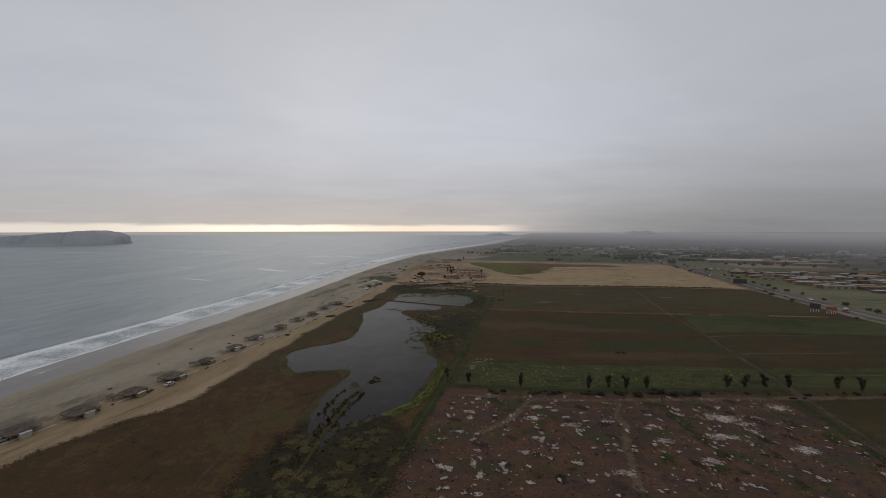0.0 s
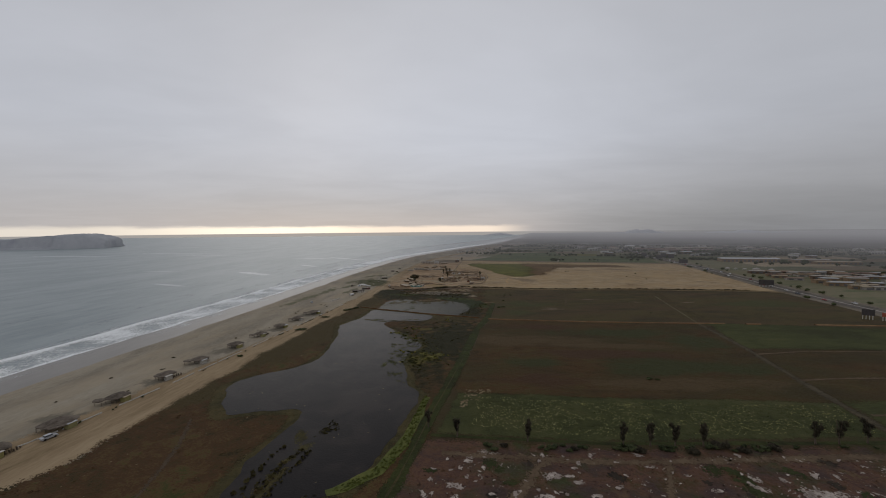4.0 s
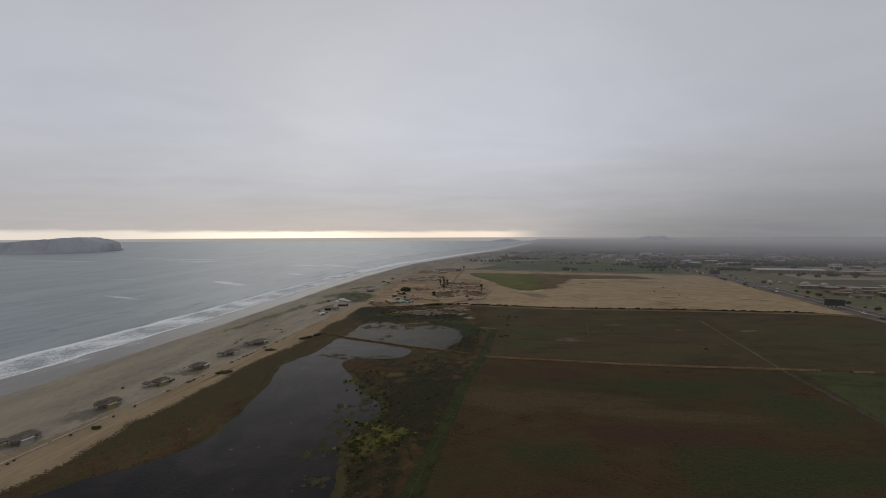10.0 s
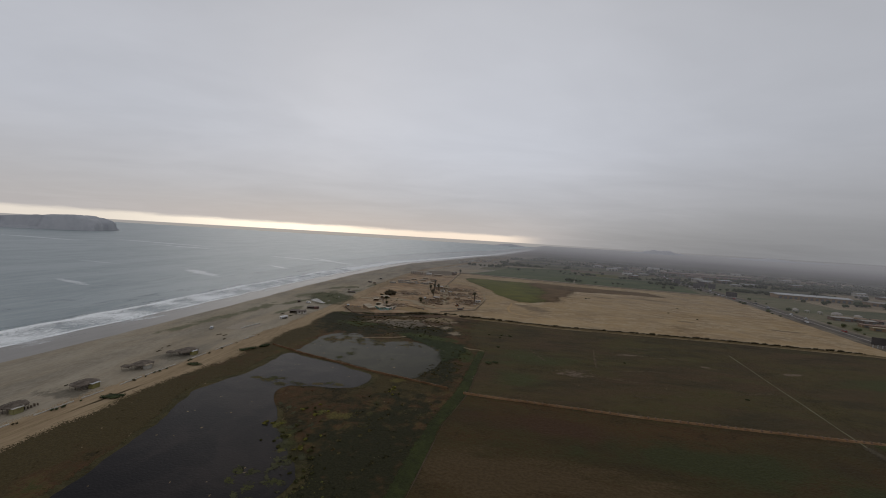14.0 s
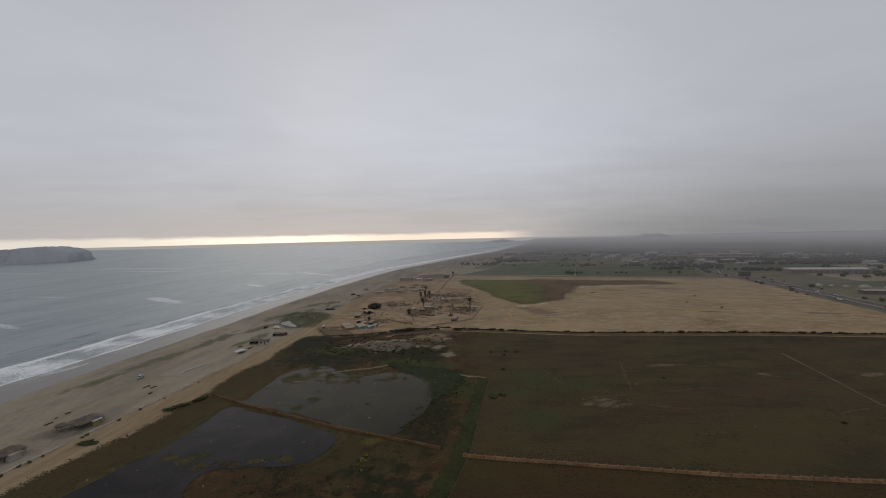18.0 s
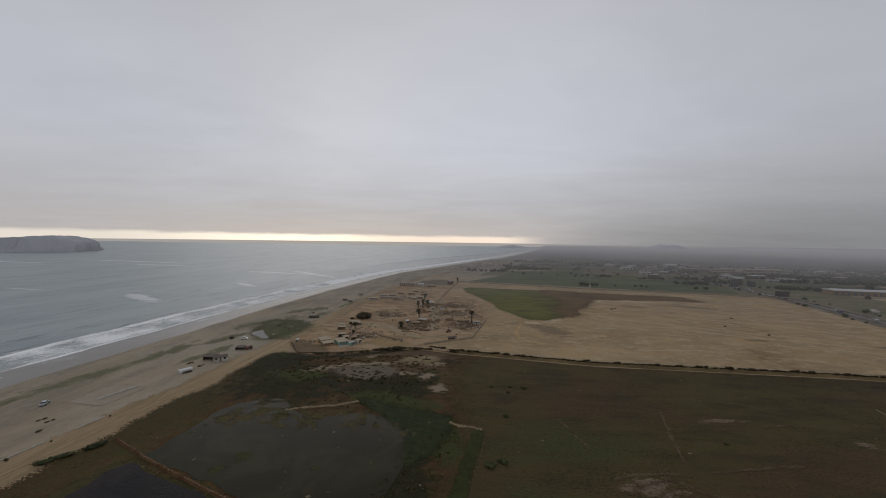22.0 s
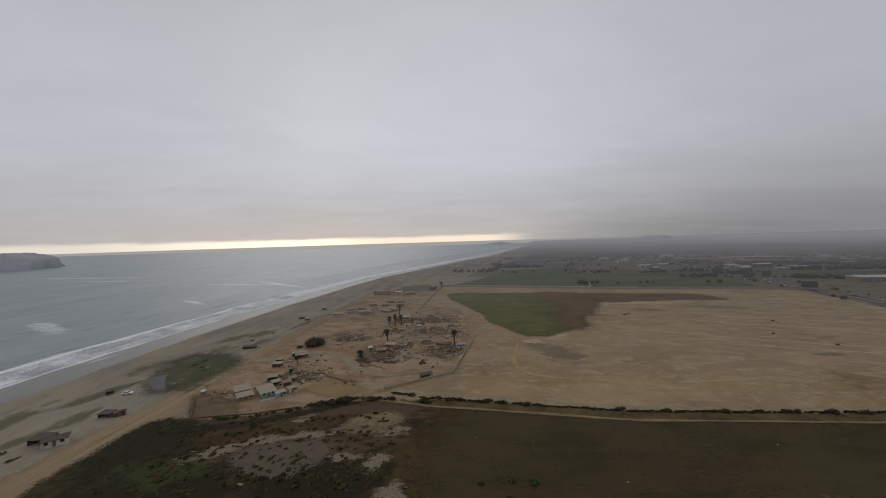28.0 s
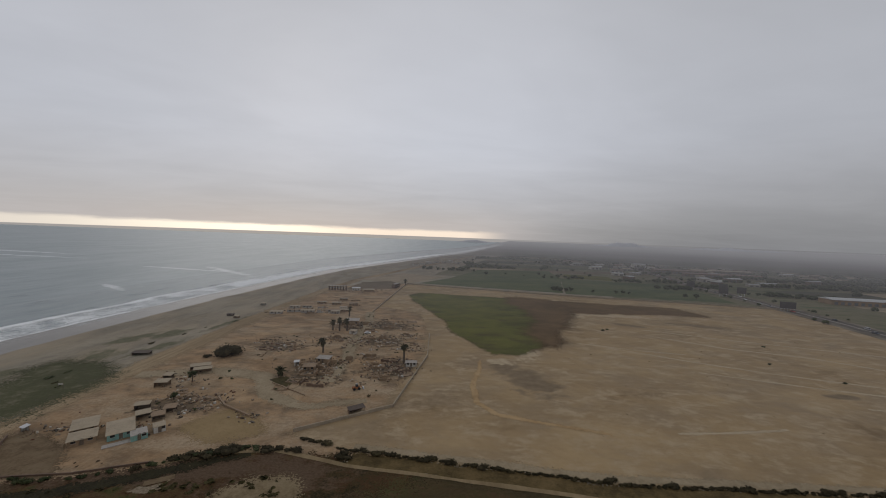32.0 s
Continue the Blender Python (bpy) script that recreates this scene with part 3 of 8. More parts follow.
def ragged(pts, step, amp, seed=0.0, closed=True):
    """The outline through pts, cut into short runs and shaken by noise at three sizes."""
    out = []
    n = len(pts)
    for i in range(n if closed else n - 1):
        a, b = Vector((*pts[i], 0)), Vector((*pts[(i + 1) % n], 0))
        k = max(1, int((b - a).length / step))
        for j in range(k):
            p = a.lerp(b, j / k)
            out.append((p.x + wander(p.x, p.y, seed, amp), p.y + wander(p.x + 71, p.y + 33, seed, amp)))
    if not closed:
        out.append(pts[-1])
    return out


def flecks(name, spots, mat, label, seed, z=0.14, category="ground cover", dome=0.04):
    """Irregular low patches in one mesh: spots of (x, y, radius)."""
    rng = random.Random(seed)
    verts, faces = [], []
    for x, y, r in spots:
        k = rng.randint(8, 13)
        e, t = rng.uniform(0.35, 0.8), rng.uniform(0, math.pi)
        i = len(verts)
        verts.append((x, y, z + dome))
        for j in range(k):
            a = j * math.tau / k
            q = r * rng.uniform(0.35, 1.25)
            u, v = math.cos(a) * q, math.sin(a) * q * e
            verts.append((x + u * math.cos(t) - v * math.sin(t), y + u * math.sin(t) + v * math.cos(t), z))
        faces += [(i, i + 1 + j, i + 1 + (j + 1) % k) for j in range(k)]
    me = bpy.data.meshes.new(name)
    me.from_pydata(verts, [], faces)
    me.materials.append(mat)
    return tagged(new(name, me), label, category, kind="stuff")


SOFT = {}


def soft_of(mat, bite=1.15, size=2.6):
    """The same surface with a frayed edge: it thins out where the UV's u falls to 0."""
    key = (mat.name, bite, size)
    if key not in SOFT:
        m = mat.copy()
        m.name = mat.name + "_frayed"
        nt = m.node_tree
        uv = nt.nodes.new("ShaderNodeUVMap")
        sep = nt.nodes.new("ShaderNodeSeparateXYZ")
        nt.links.new(uv.outputs[0], sep.inputs[0])
        tc = nt.nodes.new("ShaderNodeTexCoord")
        n, g = noise_out(nt, tc.outputs["Object"], 1 / size, 5, 0.6, 0.4), noise_out(nt, tc.outputs["Object"], 1.7, 1, 0.5, 0.3)
        a = mathn(nt, "MULTIPLY_ADD", mathn(nt, "SUBTRACT", n, 0.5), bite, sep.outputs[0])
        a = mathn(nt, "MULTIPLY_ADD", mathn(nt, "SUBTRACT", g, 0.5), 2.4, a)
        nt.links.new(ramp_range(nt, a, 0.44, 0.58), nt.nodes["Principled BSDF"].inputs["Alpha"])
        SOFT[key] = m
    return SOFT[key]


def set_u(me, us):
    uvl = me.uv_layers.new(name="UVMap")
    for lp in me.loops:
        uvl.data[lp.index].uv = (us[lp.vertex_index], 0.0)


def skirt(line, z, mat, width, label, closed=True, side=1):
    """A frayed band outside a ground cover's outline."""
    if closed:
        line = line[:-1] if line[0] == line[-1] else line
        area = sum(a[0] * b[1] - b[0] * a[1] for a, b in zip(line, line[1:] + line[:1]))
        side = 1 if area > 0 else -1
    n = len(line)
    r = random.Random(int(line[0][0] * 13 + line[0][1]))
    verts, us, faces = [], [], []
    for i, (x, y) in enumerate(line):
        a = line[(i - 3) % n if closed else max(0, i - 3)]
        b = line[(i + 3) % n if closed else min(n - 1, i + 3)]
        d = Vector((b[0] - a[0], b[1] - a[1]))
        d = d.normalized() if d.length > 1e-4 else Vector((1, 0))
        o = Vector((d.y, -d.x)) * side
        w = width * r.uniform(0.75, 1.25)
        j = r.uniform(0, 0.004)
        verts += [(x - o.x * 0.3, y - o.y * 0.3, z + j), (x + o.x * w, y + o.y * w, z + j)]
        us += [1.0, 0.0]
    for i in range(n if closed else n - 1):
        k = (i + 1) % n
        faces.append((2 * i, 2 * i + 1, 2 * k + 1, 2 * k) if side > 0 else (2 * i, 2 * k, 2 * k + 1, 2 * i + 1))
    me = bpy.data.meshes.new("frayed_edge")
    me.from_pydata(verts, [], faces)
    set_u(me, us)
    me.materials.append(soft_of(mat))
    tagged(new("frayed_edge", me), label, "ground cover", kind="stuff")


def blots(name, spots, mat, label, seed, z=0.14, category="ground cover", squash=(0.35, 0.8), turn=None, bite=1.5, size=2.6):
    """Frayed patches lying on the ground: spots of (x, y, radius)."""
    rng = random.Random(seed)
    verts, faces, us = [], [], []
    for n, (x, y, r) in enumerate(spots):
        k = 12
        e, t = rng.uniform(*squash), rng.uniform(0, math.pi) if turn is None else radians(turn + rng.uniform(-9, 9))
        i = len(verts)
        h = z + 0.0004 * n
        verts.append((x, y, h))
        us.append(1.0)
        for f, u0 in ((0.45, 0.8), (1.0, 0.0)):
            for j in range(k):
                a = j * math.tau / k
                q = r * f * rng.uniform(0.75, 1.25)
                u, v = math.cos(a) * q, math.sin(a) * q * e
                verts.append((x + u * math.cos(t) - v * math.sin(t), y + u * math.sin(t) + v * math.cos(t), h))
                us.append(u0)
        for j in range(k):
            m = (j + 1) % k
            faces += [(i, i + 1 + j, i + 1 + m), (i + 1 + j, i + 1 + k + j, i + 1 + k + m, i + 1 + m)]
    me = bpy.data.meshes.new(name)
    me.from_pydata(verts, [], faces)
    set_u(me, us)
    me.materials.append(soft_of(mat, bite, size))
    return tagged(new(name, me), label, category, kind="stuff")


def sheet(name, pts, z, mat, step=3.0, amp=0.8, label="", category="ground", edge=0.0):
    bm = bmesh.new()
    outline = ragged(pts, step, amp, z * 7 + pts[0][0])
    vs = [bm.verts.new((x, y, z)) for x, y in outline]
    f = bm.faces.new(vs)
    f.normal_update()
    if f.normal.z < 0:
        f.normal_flip()
    bmesh.ops.triangulate(bm, faces=[f])
    if edge:
        skirt(outline, z + 0.006, mat, edge * 2.6, "frayed edge of " + label.split(" beside")[0])
    return setting(link(name, bm, mat), label, category)


def ribbon(name, pts, width, z, mat, step=4.0, amp=0.3, label="", category="path", crown=0.0, kind=True, edge=0.0):
    """A strip along pts; width may be a number or one number a point."""
    ws = width if isinstance(width, (list, tuple)) else [width] * len(pts)
    bm = bmesh.new()
    rows = []
    for i in range(len(pts) - 1):
        a, b = Vector((*pts[i], z)), Vector((*pts[i + 1], z))
        k = max(1, int((b - a).length / step))
        for j in range(k + (i == len(pts) - 2)):
            t = j / k
            p = a.lerp(b, t)
            rows.append((p, ws[i] + (ws[i + 1] - ws[i]) * t))
    prev = None
    sides = []
    for i, (p, w) in enumerate(rows):
        d = (rows[min(i + 1, len(rows) - 1)][0] - rows[max(i - 1, 0)][0]).normalized()
        n = Vector((d.y, -d.x, 0))
        l = p - n * max(0.05, w / 2 + wander(p.x, p.y, 1, amp))
        r = p + n * max(0.05, w / 2 + wander(p.x + 40, p.y, 2, amp))
        sides.append(((l.x, l.y), (r.x, r.y)))
        m = p + Vector((0, 0, crown + 0.2 * crown * noise.noise(p / 3)))
        ring = [bm.verts.new(l), bm.verts.new(l.lerp(m, 0.6) if crown else l.lerp(r, 0.33)), bm.verts.new(r.lerp(m, 0.6) if crown else l.lerp(r, 0.66)), bm.verts.new(r)]
        if crown:
            ring[1].co.z = ring[2].co.z = m.z
        if prev:
            for k in range(3):
                bm.faces.new((prev[k], prev[k + 1], ring[k + 1], ring[k]))
        prev = ring
    bmesh.ops.recalc_face_normals(bm, faces=bm.faces)
    for f in bm.faces:
        if f.normal.z < -0.01:
            f.normal_flip()
    if edge:
        for k in (0, 1):
            skirt([q[k] for q in sides], z + 0.004, mat, edge * 2.2, "frayed edge of the " + category, False, 1 if k else -1)
    ob = link(name, bm, mat)
    return setting(ob, label, category) if kind else tagged(ob, label, category)


def inside(p, poly):
    c = False
    for (x0, y0), (x1, y1) in zip(poly, poly[1:] + poly[:1]):
        if (y0 > p[1]) != (y1 > p[1]) and p[0] < (x1 - x0) * (p[1] - y0) / (y1 - y0) + x0:
            c = not c
    return c


def scatter(rng, poly, n):
    xs, ys = [p[0] for p in poly], [p[1] for p in poly]
    out = []
    while len(out) < n:
        p = (rng.uniform(min(xs), max(xs)), rng.uniform(min(ys), max(ys)))
        if inside(p, poly):
            out.append(p)
    return out


# ---- sea and ground ----
SHORE = [(-600, -268), (-300, -256), (0, -231), (100, -222), (200, -214), (300, -202), (400, -191), (500, -183), (600, -176), (740, -161), (900, -135),
         (1050, -104), (1350, 12), (1600, 102), (1800, 192), (2300, 350), (3000, 560), (4000, 840), (6000, 1400), (9000, 2300)]
SEA_Z = -1.2


def shore(y):
    return lerp_at(SHORE, y)


def shore_rows(lo, hi, near):
    y = lo
    while y < hi:
        yield y
        y += near if y < 900 else (near * 4 if y < 2000 else near * 20)
    yield hi


def build_ground():
    prof = [(-9000, -9), (-400, -8), (-60, -3.2), (-12, -1.6), (0, -1.2), (14, -0.75), (32, -0.25), (55, 0.0), (90, 0.0), (200, 0), (450, 0), (1000, 0), (3000, 0), (9000, 0)]
    bm = bmesh.new()
    prev = None
    for y in shore_rows(-600, 9000, 12.0):
        s = shore(y)
        ring = []
        for u, z in prof:
            wob = 2.5 * noise.noise(Vector((y / 25, u / 40, 3))) if -20 < u < 60 else 0
            ring.append(bm.verts.new((s + u + wob, y, z + (0.12 * noise.noise(Vector((y / 9, u / 9, 0))) if 5 < u < 60 else 0))))
        if prev:
            for k in range(len(prof) - 1):
                f = bm.faces.new((prev[k], prev[k + 1], ring[k + 1], ring[k]))
                um = (prof[k][0] + prof[k + 1][0]) / 2
                f.material_index = 2 if um > 500 or (y > 1000 and um > 150) else (1 if um < 25 else 0)
        prev = ring
    return setting(link("ground", bm, [SAND, WET, FAR], smooth=True), "flat sandy coast with wet beach and far farmland", "ground")


build_ground()
bm = bmesh.new()
for a, b in zip(range(-600, 9000, 200), range(-400, 9200, 200)):
    bm.faces.new([bm.verts.new(v) for v in ((-9000, a, SEA_Z), (shore(a) + 30, a, SEA_Z), (shore(b) + 30, b, SEA_Z), (-9000, b, SEA_Z))])
bmesh.ops.remove_doubles(bm, verts=bm.verts, dist=0.001)
setting(link("sea", bm, SEA), "grey-green sea with small waves under cloud", "sea")


def foam_strip(name, lo, hi, off0, off1, z, mat, label, wob=5.0, step=6.0):
    """Foam and wave-face shade between two distances from the waterline (minus: out at sea)."""
    bm = bmesh.new()
    uvl = bm.loops.layers.uv.new("UVMap")
    prev = None
    for y in shore_rows(lo, hi, step):
        a = wob * (noise.noise(Vector((y / 60, off0, 1))) + 0.5 * noise.noise(Vector((y / 17, off1, 4))))
        c = wob * (noise.noise(Vector((y / 45, off1, 6))) + 0.5 * noise.noise(Vector((y / 13, off0, 9))))
        s = shore(y)
        pts = [(s + off0 + a + (off1 + c - off0 - a) * k / 6, y, z + 0.35 * math.exp(-((k - 1) ** 2))) for k in range(7)]
        ring = [bm.verts.new(p) for p in pts]
        if prev:
            for k in range(6):
                f = bm.faces.new((prev[0][k], prev[0][k + 1], ring[k + 1], ring[k]))
                for lp, (uu, vv) in zip(f.loops, ((k, prev[1]), (k + 1, prev[1]), (k + 1, y), (k, y))):
                    lp[uvl].uv = (uu / 6, vv)
        prev = (ring, y)
    return tagged(link(name, bm, mat), label, "surf", kind="stuff")


foam_strip("surf", -300, 3500, -32, 6, SEA_Z + 0.12, FOAM, "white broken surf running onto the beach")
foam_strip("far_surf", 820, 3600, -24, 2, SEA_Z + 0.3, FARFOAM, "white line of surf along the far beach", 6.0)
foam_strip("swash", -300, 1500, -2, 15, SEA_Z + 0.42, FOAM2, "thin foam of spent waves on wet sand", 4.0)
foam_strip("breaker", 60, 1200, -34, -20, SEA_Z + 0.25, FOAM2, "thin white crest of an incoming breaker", 6.0)
# shaded sides of the waves, laid on the sea as dark strips
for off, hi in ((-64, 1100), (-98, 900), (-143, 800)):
    foam_strip("swell_face", -60, hi, off, off + 11, SEA_Z + 0.05, SWELL_SHADE, "dark strip painting the shaded face of an unbroken swell", 7.0)
foam_strip("wave_face", -100, 1600, -37, -24, SEA_Z + 0.06, WAVE_SHADE, "dark strip painting a wave's shaded face before it breaks", 6.0)
# ---- land use ----
MARSH_EDGE = [(-172, -200), (-150, 0), (-141, 60), (-129, 105), (-118, 130), (-105, 147), (-102, 162), (-99.5, 185), (-95, 213), (-90.5, 255), (-85.5, 300), (-79.5, 330), (-74, 360), (-70.5, 395), (-66, 430), (-66, 452), (-64, 470)]
CANAL_LINE = [(-90, -200), (-40, 0), (-16, 95), (-2, 146), (7, 187), (21, 245), (32, 299), (42, 328), (55, 391)]
MARSH_POLY = MARSH_EDGE + [(-49, 472), (-26, 473.5), (-8, 479.5), (8, 486.5), (24, 486), (64, 477), (58, 440), (57, 393)] + CANAL_LINE[::-1][1:]
sheet("marsh_ground", MARSH_POLY, 0.06, MARSH, 1.2, 2.2, "dark brown marsh scrub beside the ponds", "marsh", edge=1.5)
POND1 = [(-52, 363), (-57, 356), (-57, 340), (-60, 326), (-68, 312), (-62, 290), (-55, 252), (-63, 232), (-80, 220), (-90, 209), (-81, 190), (-72, 179), (-58, 184), (-45, 184), (-43, 176), (-46, 162), (-49, 148), (-47, 135), (-44, 119), (-38, 117),
         (-33, 130), (-26, 134), (-19, 140), (-12, 150), (-6, 163), (-3, 182), (1, 200), (-6, 208), (-8, 222), (-13, 233), (-12, 243), (-9.5, 251), (-4, 258), (-5, 268), (-13, 279), (-24, 290), (-33, 304), (-37, 314), (-35, 321), (-27, 322), (-13, 324), (-4, 326), (0, 336), (-1, 341), (-4, 342.8), (-27, 352.8), (-45, 360.6), (-48, 362)]
POND2_POLY = [(-50, 367.5), (-50, 372), (-48, 390), (-47, 404), (-30, 412), (-20, 402), (-8, 397), (8, 401), (23, 397), (32, 393), (34, 376), (28, 357), (22, 347), (18, 340.5), (14, 341), (0, 346.4), (-24, 356.8), (-46, 366)]
POND1, POND2_POLY = rounded(POND1), rounded(POND2_POLY)
sheet("reed_bank", [(x * 1.0 + (3 if x > -30 else -3), y + (1 if y > 250 else -3)) for x, y in POND1], 0.10, REED, 1, 1.2, "green reedy bank round the large pond", "bank", edge=0.7)
sheet("pond", POND1, 0.16, POND, 0.8, 2.0, "still dark brown pond water", "pond", edge=0)
sheet("north_pond", POND2_POLY, 0.16, POND2, 0.8, 2.4, "shallow murky pond water with weed", "pond", edge=0)
sheet("sandy_plain", [(25, 497), (47, 488), (125, 472), (240, 465), (345, 452), (376, 442), (405, 560), (440, 680), (464, 752), (390, 774), (273, 798), (173, 828), (46, 872), (28, 720), (66, 690), (72, 640), (69, 578), (55, 518)], 0.06, PLAIN, 3, 0.8, "bare tan sandy plain with vehicle tracks", "plain", edge=1.5)
sheet("village_ground", [(-62, 499), (-49, 471), (-26, 472.5), (-8, 478.5), (8, 485.5), (25, 485), (62, 482), (64, 516), (73, 577), (78, 650), (70, 690), (50, 720), (46, 872), (0, 885), (-34, 820), (-48, 700), (-54, 620), (-57.5, 545)], 0.045, VILLAGE, 2.5, 2, "trodden brown earth of a ruined hamlet", "ground", edge=3.0)
FARM_SOIL = material("farm_soil", [(0.0318, 0.024, 0.0109), (0.0509, 0.036, 0.016), (0.0424, 0.042, 0.0151)], 40, 8, 0.9, bump=0.8, depth=0.3)
sheet("farm_soil", [(-88, -200), (-38, 0), (-14, 95), (0, 146), (9, 187), (23, 245), (34, 299), (44, 328), (57, 391), (40, 440), (20, 487), (46, 481), (125, 466), (240, 459), (345, 447), (374, 434), (352, 297), (338, 150), (328, 0), (312, -200)], 0.055, FARM_SOIL, 4, 0.5, "dark soil between the fields", "field")
sheet("brown_field", [(17, 201), (71, 195), (166, 191), (182, 255), (193, 308), (118, 315), (45, 325), (34, 299), (23, 245)], 0.07, BROWN, 2, 1, "brown rough fallow field", "field", edge=1.4)
sheet("north_field", [(47, 333), (118, 322), (200, 315), (223, 420), (234, 446), (125, 463), (74, 473), (56, 462), (52, 432), (56, 404), (58, 392)], 0.07, GREENF, 2, 1.2, "dark olive fallow field", "field", edge=4.5)
sheet("waste_field", [(-88, -200), (-38, 0), (-14, 95), (0, 146), (7, 163), (70, 157), (142, 158), (148, 118), (128, 40), (115, 0), (70, -200)], 0.07, PINK, 1.5, 1.2, "reddish waste field strewn with pale patches", "field", edge=1.2)
sheet("weed_field", [(8, 169), (17, 199), (71, 193), (164, 189), (158, 166), (60, 164)], 0.08, WEED, 1.2, 1, "green weedy crop strip dotted with yellow", "field", edge=0.8)
sheet("east_field", [(203, 314), (226, 420), (238, 445), (345, 437), (368, 428), (352, 300), (350, 290)], 0.07, GREENF, 3, 1, "dark green field beside the highway", "field", edge=0)
sheet("lush_strip", [(186, 258), (202, 311), (350, 287), (346, 250)], 0.08, LUSH, 2, 1.5, "bright green field strip", "field", edge=1.6)
sheet("fallow_strip", [(170, 192), (185, 254), (345, 246), (340, 190)], 0.07, BROWN, 2, 1.5, "brown fallow strip", "field", edge=1.6)
sheet("green_strip", [(165, 168), (170, 189), (338, 186), (334, 160)], 0.08, LUSH, 2, 1.5, "green strip beyond the cart track", "field", edge=1.6)
sheet("far_corner_field", [(158, 158), (335, 152), (325, 0), (310, -200), (86, -200), (130, 0), (153, 118)], 0.07, BROWN, 4, 0.8, "dark brown field beside the cart track", "field")
MEADOW_POLY = [(50, 800), (94, 796), (200, 768), (202, 715), (190, 690), (158, 640), (146, 606), (115, 575), (92, 622), (84, 680), (62, 735)]
sheet("damp_soil", [(196, 772), (330, 742), (334, 705), (280, 712), (200, 708), (160, 632), (150, 604), (130, 590), (165, 690), (180, 720)], 0.10, DARKSOIL, 2, 3, "dark damp soil at the meadow's edge", "ground", edge=2.5)
sheet("meadow", rounded(MEADOW_POLY, 1), 0.14, MEADOW, 1.5, 2.2, "green meadow hollow in the sandy plain", "meadow", edge=1.6)

sheet("brown_meadow", [(168, 782), (200, 774), (206, 716), (193, 688), (162, 638), (151, 606), (147, 628), (166, 672), (170, 715), (160, 752)], 0.17, DARKSOIL, 2, 3.5, "brown withered side of the meadow", "meadow", edge=5.0)
# roads and tracks
PALETRACK = material("pale_lane", [(0.2212, 0.1733, 0.1095), (0.2821, 0.2236, 0.1438), (0.3322, 0.2683, 0.1779)], 20, 4, 0.9)
WASTEPATH = material("worn_path", [(0.075, 0.050, 0.031), (0.108, 0.075, 0.047), (0.135, 0.097, 0.061)], 8, 2, 0.5)
ROAD_C = [(-200, -200), (-178, 0), (-155, 70), (-138, 105), (-123, 145), (-111, 185), (-104, 225), (-97, 260), (-90, 300), (-83, 335), (-77, 380), (-71, 430), (-68, 480), (-67, 517), (-64.5, 562), (-62, 608), (-60, 650), (-56, 705), (-46, 800), (-28, 900), (26, 1060), (140, 1360), (230, 1620)]
ribbon("dirt_road", ROAD_C, [30, 36, 36, 34, 31, 27, 24, 21, 21, 21, 21, 20, 17, 15, 14, 14, 13, 12, 11, 10, 10, 10, 10], 0.035, ROAD, 2, 1.3, "wide pale dirt road along the beach", "road", edge=1.6)
RUT = material("worn_rut", [(0.1802, 0.131, 0.07216), (0.2226, 0.1649, 0.09184), (0.265, 0.1988, 0.1132)], 12, 3, 0.7, stretch=(1, 0.3, 1))
for off in (-4.2, -2.4, 1.6, 3.4):
    ribbon("wheel_rut", [(x + off + 0.9 * math.sin(y / 31 + off * 2), y) for x, y in ROAD_C[1:19]], 0.4, 0.045, RUT, 3, 0.35, "worn wheel rut in the dirt road", "rut")
TRAILEARTH = material("trail_earth", [(0.055, 0.038, 0.024), (0.085, 0.060, 0.038)], 4, 1, 0.4)
ribbon("canal", CANAL_LINE, [3.6, 3.6, 3.6, 3.8, 4.2, 4.6, 4.6, 4.2, 3.4], 0.11, CANAL, 3, 0.5, "weed-choked green irrigation canal", "canal", edge=0.5)
# the water's light reflection, painted as a thin strip of reed green
ribbon("canal_water", CANAL_LINE[1:6], [0.9, 0.9, 0.7, 0.5, 0.2], 0.15, REED, 2, 0.2, "thin light green line painting the reflection on canal water", "canal")
ribbon("canal_path", [(x + 3.0, y) for x, y in CANAL_LINE[5:]] + [(58.5, 392)], 0.3, 0.15, TRAILEARTH, 3, 0.2, "narrow earth path beside the canal", "path")
for pp in ([(-22, 401), (-16, 403.5), (-10, 405), (-3, 407), (5, 411)], [(44, 396), (48, 393.5), (53, 393), (56, 391)]):
    ribbon("canal_arm", pp, [0.2] + [0.6] * (len(pp) - 2) + [0.3], 0.22, SALT, 1.0, 0.5, "pale crusted mud bank across the marsh", "bank", edge=0.5)
CARTPATH = material("dark_cart_track", [(0.042, 0.034, 0.020), (0.065, 0.052, 0.032), (0.085, 0.068, 0.042)], 8, 2, 0.5)
ribbon("cart_track", [(130, 40), (148, 118), (160, 164), (166, 191), (183, 255), (193, 308)], 1.5, 0.13, CARTPATH, 2, 0.4, "earth cart track between the fields", "path", edge=0.7)
ribbon("cart_track_verge", [(124, 40), (143, 118), (154, 160)], 3.0, 0.13, CANAL, 4, 0.5, "green verge of the cart track", "verge")
for pp in ([(172, 211), (195, 213), (238, 213)], [(168, 179.5), (188, 181), (300, 180)], [(181, 246), (212, 250), (260, 249)]):
    ribbon("field_path", pp, [0.7] + [0.6] * (len(pp) - 2) + [0.2], 0.14, WASTEPATH, 2, 0.3, "thin earth path across the strip fields", "path", edge=0.4)
ribbon("pale_track", [(193, 308), (224, 421)], 0.75, 0.13, material("pale_grass_track", [(0.105, 0.095, 0.055), (0.16, 0.148, 0.09)], 10, 2, 0.6), 2, 0.25, "straight pale path across the field", "path")
